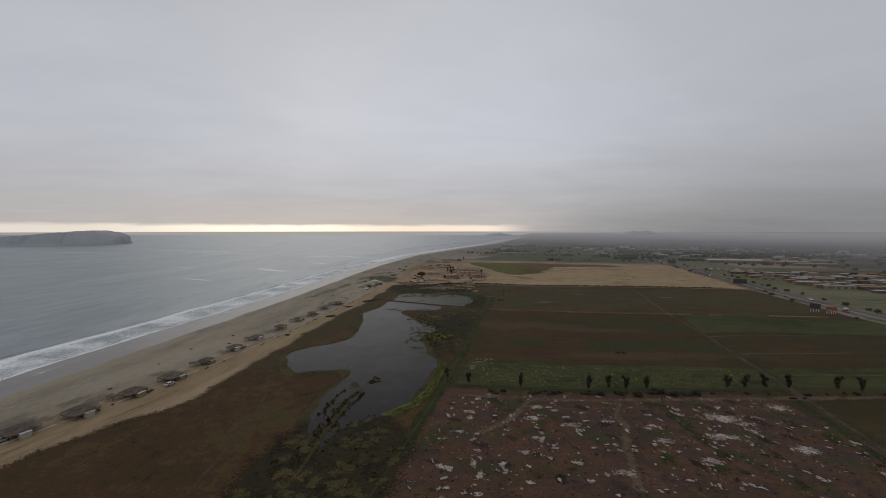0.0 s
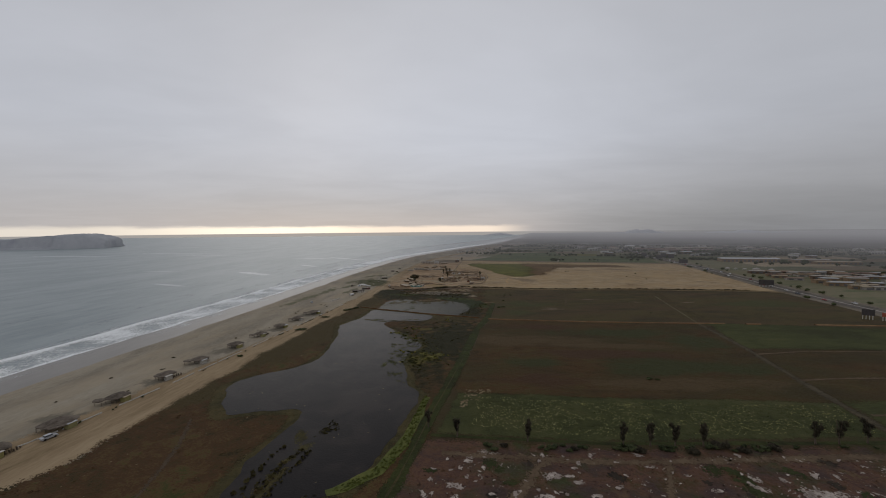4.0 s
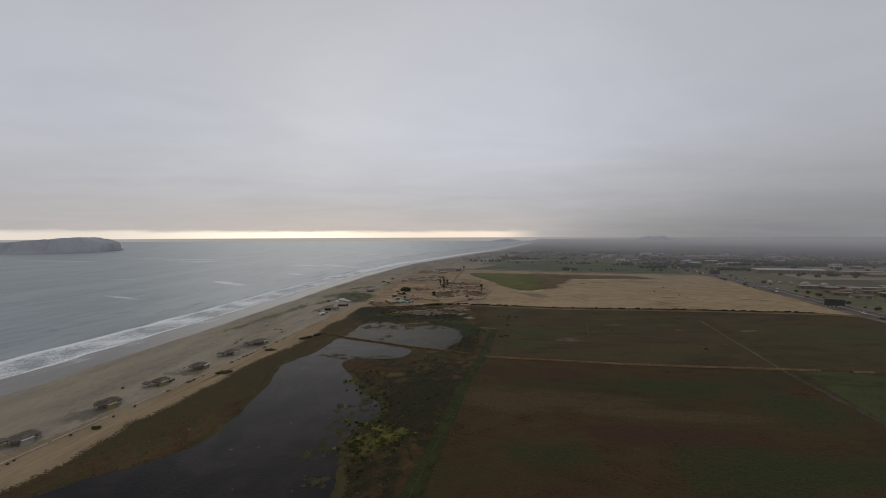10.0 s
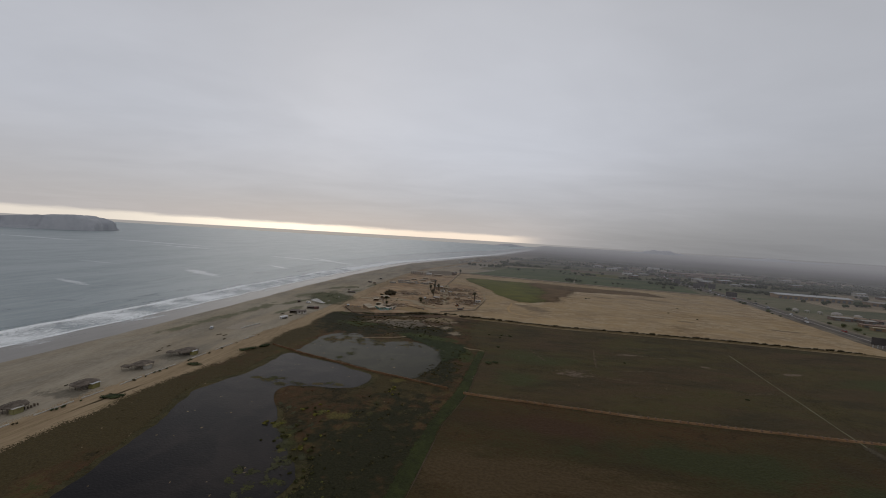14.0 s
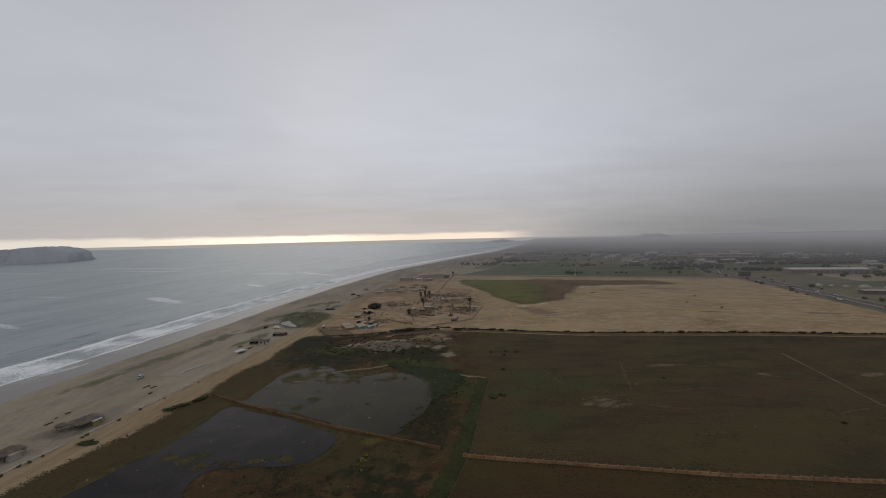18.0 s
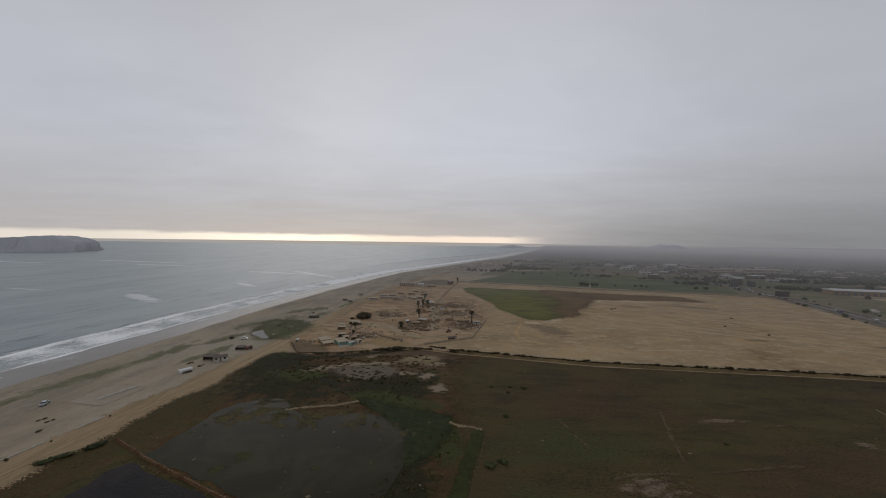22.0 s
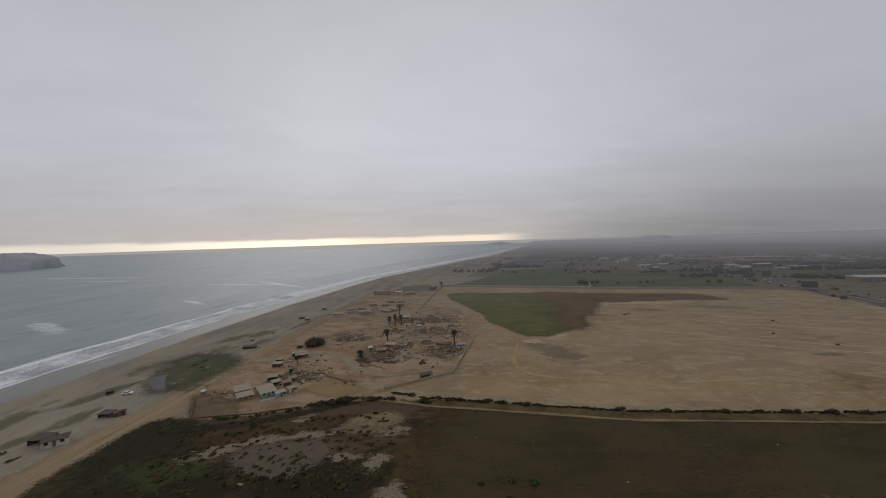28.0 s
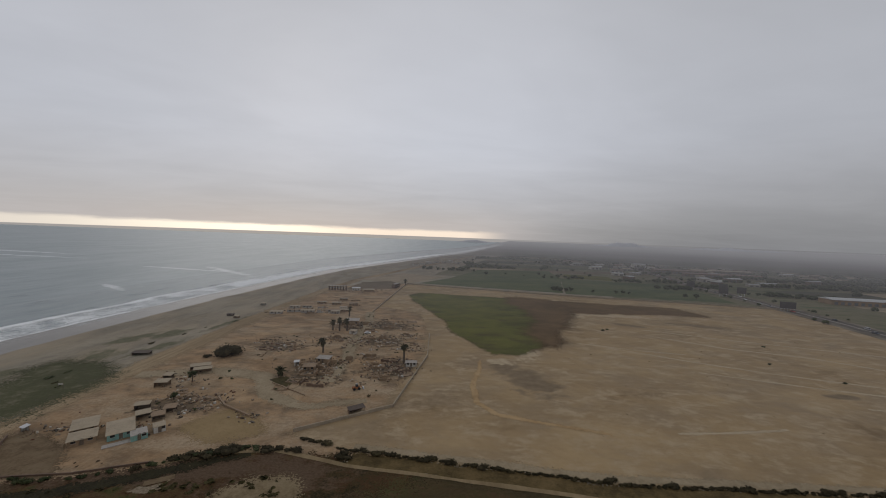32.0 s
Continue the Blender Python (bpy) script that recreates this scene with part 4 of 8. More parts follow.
ribbon("tree_row_path", [(10, 157), (60, 152), (145, 155), (260, 158)], 1.5, 0.13, WASTEPATH, 2, 0.5, "earth path below the row of trees", "path", edge=0.8)
ribbon("field_ditch", [(6, 167), (60, 162), (156, 162)], 1.8, 0.12, CANAL, 3, 0.3, "dark ditch along the weedy strip", "ditch")
ribbon("waste_path", [(78, 152), (72.5, 144), (69.5, 138), (70, 132), (66.5, 124), (63, 112), (58, 98)], [1.0, 1.1, 1.5, 1.7, 1.2, 1.0, 0.9], 0.125, WASTEPATH, 1.5, 0.7, "worn earth path over the waste field", "path", edge=0.8)
ribbon("waste_path", [(43, 154), (37, 149), (33, 142), (27, 135), (15, 126)], [1.2, 1.5, 1.3, 1.2, 1.0], 0.125, WASTEPATH, 1.5, 0.7, "worn earth path over the waste field", "path", edge=0.8)
ribbon("marsh_trail", [(-84, 178), (-77, 163), (-73, 151), (-70, 138), (-69, 125), (-67, 109), (-66, 95)], [0.15, 0.4, 0.3, 0.25, 0.3, 0.2, 0.2], 0.068, TRAILEARTH, 1.5, 0.3, "faint earth trail through the marsh scrub", "path", edge=0.5)
ribbon("mud_dike", [(-36, 150), (-39, 129), (-39, 110), (-41, 95)], [0.4, 0.9, 0.9, 0.9], 0.2, REED, 1.5, 0.4, "low mud dike across the pond", "bank", edge=0.5)
VERGE = material("rough_verge", [(0.0616, 0.0432, 0.01804), (0.1064, 0.07488, 0.03116), (0.1456, 0.1008, 0.0451)], 12, 2.5, 0.6, bump=0.9)
HEDGE_PATH = [(-12, 479), (4, 485.5), (22, 487.5), (46, 480), (125, 464.5), (240, 457.5), (345, 445), (372, 432)]
ribbon("hedge_track", HEDGE_PATH, 1.5, 0.14, RUT, 2, 0.4, "ochre dirt track at the field's edge", "path")
ribbon("hedge_verge", [(x, y + 3.4) for x, y in HEDGE_PATH[3:]], 5.4, 0.12, VERGE, 2, 0.8, "rough olive-brown grass verge below the hedge", "verge", edge=0.8)
ribbon("plain_edge_track", [(x, y + 9.6) for x, y in HEDGE_PATH[3:7]], 2.4, 0.13, PALETRACK, 2, 0.5, "pale dirt track above the hedge", "path", edge=0.6)
OCHRE = material("ochre_sand", [(0.3024, 0.2, 0.09775), (0.3672, 0.25, 0.1275), (0.4212, 0.295, 0.1573)], 14, 3, 0.8)
ribbon("plain_track", [(135, 498), (111, 506), (96, 512), (90, 522), (91, 540), (97, 560), (99, 573)], [0.5, 1.3, 1.8, 2, 2, 1.6, 0.6], 0.11, OCHRE, 1.5, 0.4, "worn sandy curve of a vehicle track", "path", edge=0.5)
ribbon("village_track", [(-62, 545), (-30, 552), (-6, 545), (4, 526), (22, 516), (45, 522)], [5, 6, 6, 5, 4, 2], 0.10, PALETRACK, 2, 1.0, "pale dirt lane curving round the ruins", "path", edge=1.2)
ribbon("village_lane", [(24, 540), (27, 570), (24, 600), (27, 640), (22, 690)], 4.5, 0.10, PALETRACK, 2, 1.0, "pale lane between the ruins", "path", edge=1.2)
PALESAND = material("pale_tyre_sand", [(0.34, 0.272, 0.18), (0.40, 0.325, 0.22), (0.45, 0.37, 0.255)], 14, 3, 0.8)
for pp, w in (([(186, 601), (222, 578), (256, 560), (283, 549), (308, 539), (345, 522)], 1.6), ([(160, 499), (182, 500), (205, 502)], 1.3), ([(231, 634), (269, 604), (310, 588), (340, 561), (372, 540)], 2.2),
              ([(240, 650), (290, 625), (350, 600), (400, 580)], 1.5), ([(215, 560), (262, 541), (300, 528), (340, 514)], 0.9), ([(170, 610), (205, 596), (230, 590)], 1.0), ([(260, 520), (310, 508), (360, 500)], 0.9)):
    n = len(pp)
    ribbon("tyre_mark", pp, [0.2] + [w * 0.45] * (n - 2) + [0.2], 0.07, PALESAND, 3, 0.4, "faint pale tyre mark in the sand", "track", edge=0.5)
HIGHWAY = [(316, -200), (330, 0), (342, 150), (355, 297), (382, 434), (420, 570), (454, 690), (478, 800), (503, 930), (555, 1100), (620, 1330), (760, 1800), (900, 2400)]
ribbon("highway_verge", HIGHWAY, 32, 0.12, material("dusty_verge", [(0.10, 0.082, 0.060), (0.16, 0.135, 0.102), (0.22, 0.19, 0.145)], 30, 6, 1.2), 8, 1.0, "dusty verge of the highway", "verge")
ribbon("highway", HIGHWAY, 19, 0.17, ASPHALT, 8, 0.2, "grey two-way asphalt highway", "road")
ribbon("highway_median", HIGHWAY, 1.4, 0.22, CONCRETE, 8, 0.1, "low concrete strip in the highway's middle", "kerb")

# far fields, each its own colour
FARCOL = [material("far_green", [(0.07054, 0.07512, 0.04588), (0.1157, 0.1138, 0.06595)], 60, 14, 3), material("far_dark", [(0.06683, 0.06469, 0.0483), (0.09801, 0.09344, 0.0634)], 60, 14, 3),
          material("far_tan", [(0.2295, 0.182, 0.1181), (0.324, 0.26, 0.1837)], 60, 14, 3), material("far_brown", [(0.1148, 0.0884, 0.05906), (0.1688, 0.13, 0.08663)], 60, 14, 3)]
FARCROP = material("far_crop", [(0.05951, 0.07564, 0.03588), (0.08613, 0.1025, 0.04784), (0.1096, 0.1159, 0.05681)], 50, 10, 2.5, stretch=(0.5, 1, 1), turn=14)
sheet("far_field", [(60, 886), (246, 831), (306, 1003), (335, 1150), (180, 1120), (110, 960)], 0.09, FARCROP, 8, 1, "dark green crop field beyond the plain", "field")
sheet("far_field", [(247, 826), (440, 788), (480, 950), (306, 1005)], 0.09, FARCROP, 8, 1, "green crop field beyond the plain", "field")
sheet("far_field", [(322, 1010), (400, 985), (420, 1060), (340, 1080)], 0.11, MEADOW, 8, 1, "light green crop field", "field")
sheet("far_field", [(-30, 905), (50, 888), (100, 965), (30, 1010)], 0.09, FARCOL[2], 8, 1, "bare tan field near the shore", "field")
rng = random.Random(5)
for j in range(11):
    y0 = 1120 + j * (60 + j * 22)
    d = 50 + j * 20
    x = shore(y0) + 150 + rng.uniform(0, 60)
    while x < y0 * 1.35 + 300:
        w = rng.uniform(70, 190) * (1 + j * 0.12)
        k = rng.random()
        m = FARCOL[0] if k < 0.32 else FARCOL[1] if k < 0.68 else FARCOL[2] if k < 0.8 else FARCOL[3]
        sk = rng.uniform(-12, 12)
        sheet("far_field", [(x, y0 + sk), (x + w - 8, y0 - w * 0.12 + sk), (x + w + d * 0.35, y0 + d - w * 0.12), (x + d * 0.4, y0 + d)], 0.05 + 0.01 * (j % 3), m, 25, 3, "distant farm field in the haze", "field")
        x += w
for j in range(9):
    x = 520 + rng.uniform(0, 40)
    y0 = 250 + j * 75
    while x < 1500:
        w = rng.uniform(60, 170)
        k = rng.random()
        m = FARCOL[0] if k < 0.3 else FARCOL[1] if k < 0.65 else FARCOL[2] if k < 0.8 else FARCOL[3]
        xs = x + max(0, (y0 - 600) * 0.3)
        sheet("far_field", [(xs, y0), (xs + w - 5, y0 - 6), (xs + w + 14, y0 + 66), (xs + 15, y0 + 70)], 0.05 + 0.01 * (j % 3), m, 20, 2, "distant farm field east of the highway", "field")
        x += w


def build_haze_sheet():
    """A flat translucent sheet that puts haze over the far land, denser with distance from the coast fields."""
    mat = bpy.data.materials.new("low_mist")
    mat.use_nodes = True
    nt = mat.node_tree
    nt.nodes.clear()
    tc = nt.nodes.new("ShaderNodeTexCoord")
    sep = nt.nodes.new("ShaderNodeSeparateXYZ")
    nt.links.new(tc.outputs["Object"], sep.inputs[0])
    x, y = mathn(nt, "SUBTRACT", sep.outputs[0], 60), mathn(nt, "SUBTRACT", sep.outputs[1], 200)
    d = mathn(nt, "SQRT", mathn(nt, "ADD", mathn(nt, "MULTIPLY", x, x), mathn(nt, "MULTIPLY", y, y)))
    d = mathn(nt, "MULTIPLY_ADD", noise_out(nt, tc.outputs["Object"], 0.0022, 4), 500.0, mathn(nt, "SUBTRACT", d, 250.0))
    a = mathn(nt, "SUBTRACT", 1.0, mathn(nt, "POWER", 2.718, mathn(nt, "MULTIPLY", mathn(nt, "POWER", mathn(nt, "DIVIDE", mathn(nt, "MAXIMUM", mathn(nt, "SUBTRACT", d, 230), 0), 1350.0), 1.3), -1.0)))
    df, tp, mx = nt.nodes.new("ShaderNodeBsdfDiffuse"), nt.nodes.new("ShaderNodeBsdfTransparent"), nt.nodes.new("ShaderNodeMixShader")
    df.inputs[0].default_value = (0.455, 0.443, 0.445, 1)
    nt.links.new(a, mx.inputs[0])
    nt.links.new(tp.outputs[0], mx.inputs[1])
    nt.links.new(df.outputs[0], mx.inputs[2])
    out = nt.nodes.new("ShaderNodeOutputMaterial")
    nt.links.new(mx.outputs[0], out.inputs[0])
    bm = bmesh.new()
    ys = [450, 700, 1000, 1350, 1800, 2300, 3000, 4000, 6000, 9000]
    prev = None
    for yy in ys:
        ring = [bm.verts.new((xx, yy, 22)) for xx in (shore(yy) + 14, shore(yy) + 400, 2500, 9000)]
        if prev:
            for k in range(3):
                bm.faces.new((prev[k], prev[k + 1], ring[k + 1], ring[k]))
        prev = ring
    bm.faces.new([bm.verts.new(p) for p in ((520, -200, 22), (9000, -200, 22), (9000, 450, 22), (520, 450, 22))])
    setting(link("mist_layer", bm, mat), "translucent grey sheet standing in for haze over the distant land", "mist")


build_haze_sheet()


# ---- island and far hills ----
def build_island():
    """A flat-topped island: a long ridge with a cliff at its near end."""
    bm = bmesh.new()
    tip, along, out = Vector((-1640, 1800, 0)), Vector((-0.83, -0.36, 0)).normalized(), Vector((-0.45, 0.89, 0))
    n, m = 90, 26
    top = [(0, 0), (4, 30), (14, 44), (40, 57), (90, 64), (150, 62), (260, 51), (380, 40), (520, 30), (700, 20), (900, 9), (1000, 0)]
    rows = []
    for i in range(n + 1):
        s = 1000 * (i / n) ** 1.4
        h = lerp_at(top, s)
        row = []
        for j in range(m + 1):
            w = j / m
            prof = min(1, (w / 0.16)) ** 0.8 if w < 0.5 else min(1, (1 - w) / 0.3) ** 0.7
            low = 0.28 if (w < 0.13 and s > 170) else 1.0
            p = tip + along * s + out * (w * 330 - 60 - 40 * math.sin(s / 150))
            k = noise.fractal(Vector((p.x / 70, p.y / 70, 1)), 1.0, 2.0, 4)
            z = h * 1.08 * prof * low * (1 + 0.05 * k) + 2.5 * k * prof
            row.append(bm.verts.new((p.x + 14 * k, p.y + 9 * k, SEA_Z - 1 + max(0, z))))
        rows.append(row)
    for a, b in zip(rows, rows[1:]):
        for j in range(m):
            bm.faces.new((a[j], a[j + 1], b[j + 1], b[j]))
    bmesh.ops.recalc_face_normals(bm, faces=bm.faces)
    ob = link("island", bm, HAZED_ROCK, smooth=True)
    tagged(ob, "rocky flat-topped island with sea cliffs, paled by painted haze", "island")


def build_hill(x, y, length, depth, h, seed, label):
    bm = bmesh.new()
    rows = []
    for i in range(41):
        row = []
        for j in range(11):
            u, w = i / 40 * 2 - 1, j / 10 * 2 - 1
            f = max(0, 1 - abs(u) ** 1.6) * max(0, 1 - w * w)
            k = noise.fractal(Vector((u * 3, w * 2, seed)), 1.0, 2.0, 4)
            row.append(bm.verts.new((x + u * length / 2, y + w * depth / 2, -1 + h * f * (1 + 0.6 * k))))
        rows.append(row)
    for a, b in zip(rows, rows[1:]):
        for j in range(10):
            bm.faces.new((a[j], b[j], b[j + 1], a[j + 1]))
    tagged(link("hill", bm, HAZED_HILL, smooth=True), label, "hill", "far hills")


build_island()
build_hill(650, 4650, 420, 160, 26, 3, "small headland in painted haze grey at the shore's end")
build_hill(1960, 3790, 760, 300, 52, 5, "rounded hill with haze put into its colour")
build_hill(2900, 3500, 1500, 400, 40, 7, "long ridge with haze put into its colour")


# ---- plants ----
def leaf_cloud(bm, rng, cx, cy, cz, rx, ry, rz, n, size):
    """Many small leaf faces spread through the outer part of a lump."""
    for _ in range(n):
        d = Vector((rng.gauss(0, 1), rng.gauss(0, 1), rng.gauss(0, 1)))
        d.normalize()
        r = rng.uniform(0.55, 1.05)
        p = Vector((cx + d.x * rx * r, cy + d.y * ry * r, max(0.05, cz + d.z * rz * r)))
        a = Vector((rng.uniform(-1, 1), rng.uniform(-1, 1), rng.uniform(-0.6, 0.6))).normalized()
        b = a.cross(d if abs(a.dot(d)) < 0.95 else Vector((0, 0, 1))).normalized()
        s = size * rng.uniform(0.6, 1.4)
        bm.faces.new([bm.verts.new(p + q) for q in (-a * s, b * s * 0.7, a * s, -b * s * 0.7)])


def lump(bm, rng, cx, cy, cz, rx, ry, rz, sub=2, rough=0.25):
    vs = bmesh.ops.create_icosphere(bm, subdivisions=sub, radius=1.0)["verts"]
    o = rng.uniform(0, 99)
    for v in vs:
        k = 1 + rough * noise.fractal(v.co * 1.9 + Vector((o, o, o)), 1.0, 2.0, 3)
        v.co = Vector((cx + v.co.x * rx * k, cy + v.co.y * ry * k, max(0.0, cz + v.co.z * rz * k)))


def shrub_mesh(rng, rx, ry, h, lumps=4, leaves=120, size=0.28, core=0.78):
    bm = bmesh.new()
    for i in range(lumps):
        a, d = rng.uniform(0, math.tau), rng.uniform(0.1, 0.6)
        k = rng.uniform(0.5, 0.85)
        x, y = math.cos(a) * rx * d, math.sin(a) * ry * d
        lump(bm, rng, x, y, h * 0.42 * k, rx * k * 0.62 * core, ry * k * 0.62 * core, h * 0.5 * k * core, 1)
        leaf_cloud(bm, rng, x, y, h * 0.45 * k, rx * k * 0.7, ry * k * 0.7, h * 0.55 * k, leaves // lumps, size)
    return bm


def shrub(x, y, rx, ry, h, mat, label, group="", seed=0, rot=0.0, name="shrub", leaves=130, size=0.3, lumps=4):
    ob = link(name, shrub_mesh(random.Random(seed), rx, ry, h, lumps, leaves, size), mat)
    ob.matrix_basis = pose(x, y, 0.1, 0, 0, rot)
    return tagged(ob, label, "shrub", group)


def palm(x, y, h, seed, lean=0.3, fronds=26, length=2.6, label="tall palm with a dry brown skirt of fronds"):
    rng = random.Random(seed)
    e = thing("palm_tree", label, "palm tree", x, y, 0.08, rng.uniform(0, 360), "palms of the hamlet")
    top = Vector((lean, lean * 0.5, h * 0.86))
    bm = bmesh.new()
    tube(bm, [(0, 0, -0.1), (lean * 0.2, lean * 0.1, h * 0.3), (lean * 0.6, lean * 0.3, h * 0.6), top], [0.6, 0.5, 0.55, 0.65], 8)
    part("trunk", bm, BARK, e, "ringed grey-brown trunk")
    for nm, k, lo, hi, m in (("crown", fronds, -0.25, 1.25, FROND), ("skirt", fronds, -1.45, -0.7, DRYLEAF)):
        bm = bmesh.new()
        for i in range(k):
            a, up = rng.uniform(0, math.tau), rng.uniform(lo, hi)
            out = Vector((math.cos(a), math.sin(a), 0))
            side = Vector((-out.y, out.x, 0))
            L = length * rng.uniform(0.9, 1.35) * (0.7 if nm == "skirt" else 1)
            prev = None
            for j in range(6):
                t = j / 5
                p = top + out * (L * t * math.cos(up)) + Vector((0, 0, L * (t * math.sin(up) - 0.45 * t * t)))
                w = (0.12 + 0.42 * math.sin(math.pi * min(1, t * 0.9 + 0.1))) * length / 2.6
                ring = [bm.verts.new(p - side * w - Vector((0, 0, w * 0.5))), bm.verts.new(p), bm.verts.new(p + side * w - Vector((0, 0, w * 0.5)))]
                if prev:
                    bm.faces.new((prev[0], prev[1], ring[1], ring[0]))
                    bm.faces.new((prev[1], prev[2], ring[2], ring[1]))
                prev = ring
        part(nm, bm, m, e)
    return e


DRYCROWN = material("dry_dark_crown", [(0.0224, 0.0189, 0.013), (0.042, 0.0351, 0.0221), (0.0644, 0.054, 0.0338)], 4, 0.9, 0.2, rand=0.4, rough=0.9)


def vase_tree(x, y, h, seed, group="row of trees by the field"):
    """A bushy tree with upswept limbs."""
    rng = random.Random(seed)
    e = thing("tree", "dark bushy tree with upswept limbs on a short trunk", "tree", x, y, 0.1, rng.uniform(0, 360), group)
    bm = bmesh.new()
    tube(bm, [(0, 0, -0.1), (0.1, 0.05, h * 0.22), (0.15, 0.1, h * 0.45)], [0.28, 0.2, 0.14], 7)
    for i in range(5):
        a = i * math.tau / 5 + rng.uniform(-0.3, 0.3)
        r = h * rng.uniform(0.12, 0.22)
        tube(bm, [(0.12, 0.08, h * 0.35), (math.cos(a) * r * 0.5, math.sin(a) * r * 0.5, h * 0.6), (math.cos(a) * r, math.sin(a) * r, h * 0.9)], [0.12, 0.08, 0.03], 5)
    part("trunk", bm, BARK, e)
    bm = bmesh.new()
    for i in range(11):
        t = (i + rng.uniform(0, 1)) / 12
        a = rng.uniform(0, math.tau)
        r = h * (0.03 + 0.17 * t) * rng.uniform(0.4, 1.0)
        z = h * (0.30 + 0.62 * t)
        k = h * rng.uniform(0.055, 0.1)
        lump(bm, rng, math.cos(a) * r, math.sin(a) * r, z, k * 0.6, k * 0.6, k * 0.8, 1)
        leaf_cloud(bm, rng, math.cos(a) * r, math.sin(a) * r, z, k * 1.1, k * 1.1, k * 1.5, 55, h * 0.028)
    part("crown", bm, DRYCROWN, e)
    return e


def broad_tree(x, y, h, r, seed, label="dark broad-crowned tree", group="trees of the hamlet"):
    rng = random.Random(seed)
    e = thing("tree", label, "tree", x, y, 0.08, rng.uniform(0, 360), group)
    bm = bmesh.new()
    tube(bm, [(0, 0, -0.1), (0.1, 0, h * 0.25), (0.2, 0.15, h * 0.5)], [0.3, 0.22, 0.14], 7)
    for i in range(4):
        a = i * math.tau / 4 + rng.uniform(-0.3, 0.3)
        tube(bm, [(0.1, 0.05, h * 0.35), (math.cos(a) * r * 0.5, math.sin(a) * r * 0.5, h * 0.65)], [0.13, 0.05], 5)
    part("trunk", bm, BARK, e)
    bm = bmesh.new()
    for i in range(9):
        a, d = rng.uniform(0, math.tau), r * rng.uniform(0.1, 0.7)
        z, k = h * rng.uniform(0.45, 0.85), r * rng.uniform(0.32, 0.5)
        lump(bm, rng, math.cos(a) * d, math.sin(a) * d, z, k * 0.75, k * 0.75, k * 0.55, 1)
        leaf_cloud(bm, rng, math.cos(a) * d, math.sin(a) * d, z, k * 1.1, k * 1.1, k * 0.9, 70, r * 0.07)
    part("crown", bm, LEAF, e)
    return e


def tufts(name, pts, mat, label, lo, hi, seed, hk=0.7, blades=5, spread=0.6):
    """Many low tufts in one mesh: each a few crossed leaning blades and a small mound."""
    rng = random.Random(seed)
    verts, faces = [], []
    for x, y in pts:
        s = rng.uniform(lo, hi)
        z0 = 0.06
        for b in range(blades):
            a = rng.uniform(0, math.tau)
            c, d = math.cos(a), math.sin(a)
            ox, oy = rng.uniform(-spread, spread) * s, rng.uniform(-spread, spread) * s
            h, w = s * hk * rng.uniform(0.6, 1.2), s * rng.uniform(0.35, 0.7)
            l = rng.uniform(-0.5, 0.5) * s
            i = len(verts)
            verts += [(x + ox - c * w, y + oy - d * w, z0), (x + ox + c * w, y + oy + d * w, z0), (x + ox + c * w * 0.6 - d * l, y + oy + d * w * 0.6 + c * l, z0 + h), (x + ox - c * w * 0.7 - d * l, y + oy - d * w * 0.7 + c * l, z0 + h * 0.8)]
            faces.append((i, i + 1, i + 2, i + 3))
        i = len(verts)
        k = 6
        verts.append((x, y, z0 + s * hk * 0.55))
        for j in range(k):
            a = j * math.tau / k + rng.uniform(-0.3, 0.3)
            r = s * rng.uniform(0.6, 1.1)
            verts.append((x + math.cos(a) * r, y + math.sin(a) * r, z0 - 0.02))
        faces += [(i, i + 1 + j, i + 1 + (j + 1) % k) for j in range(k)]
    me = bpy.data.meshes.new(name)
    me.from_pydata(verts, [], faces)
    me.materials.append(mat)
    return tagged(new(name, me), label, "vegetation", kind="stuff")


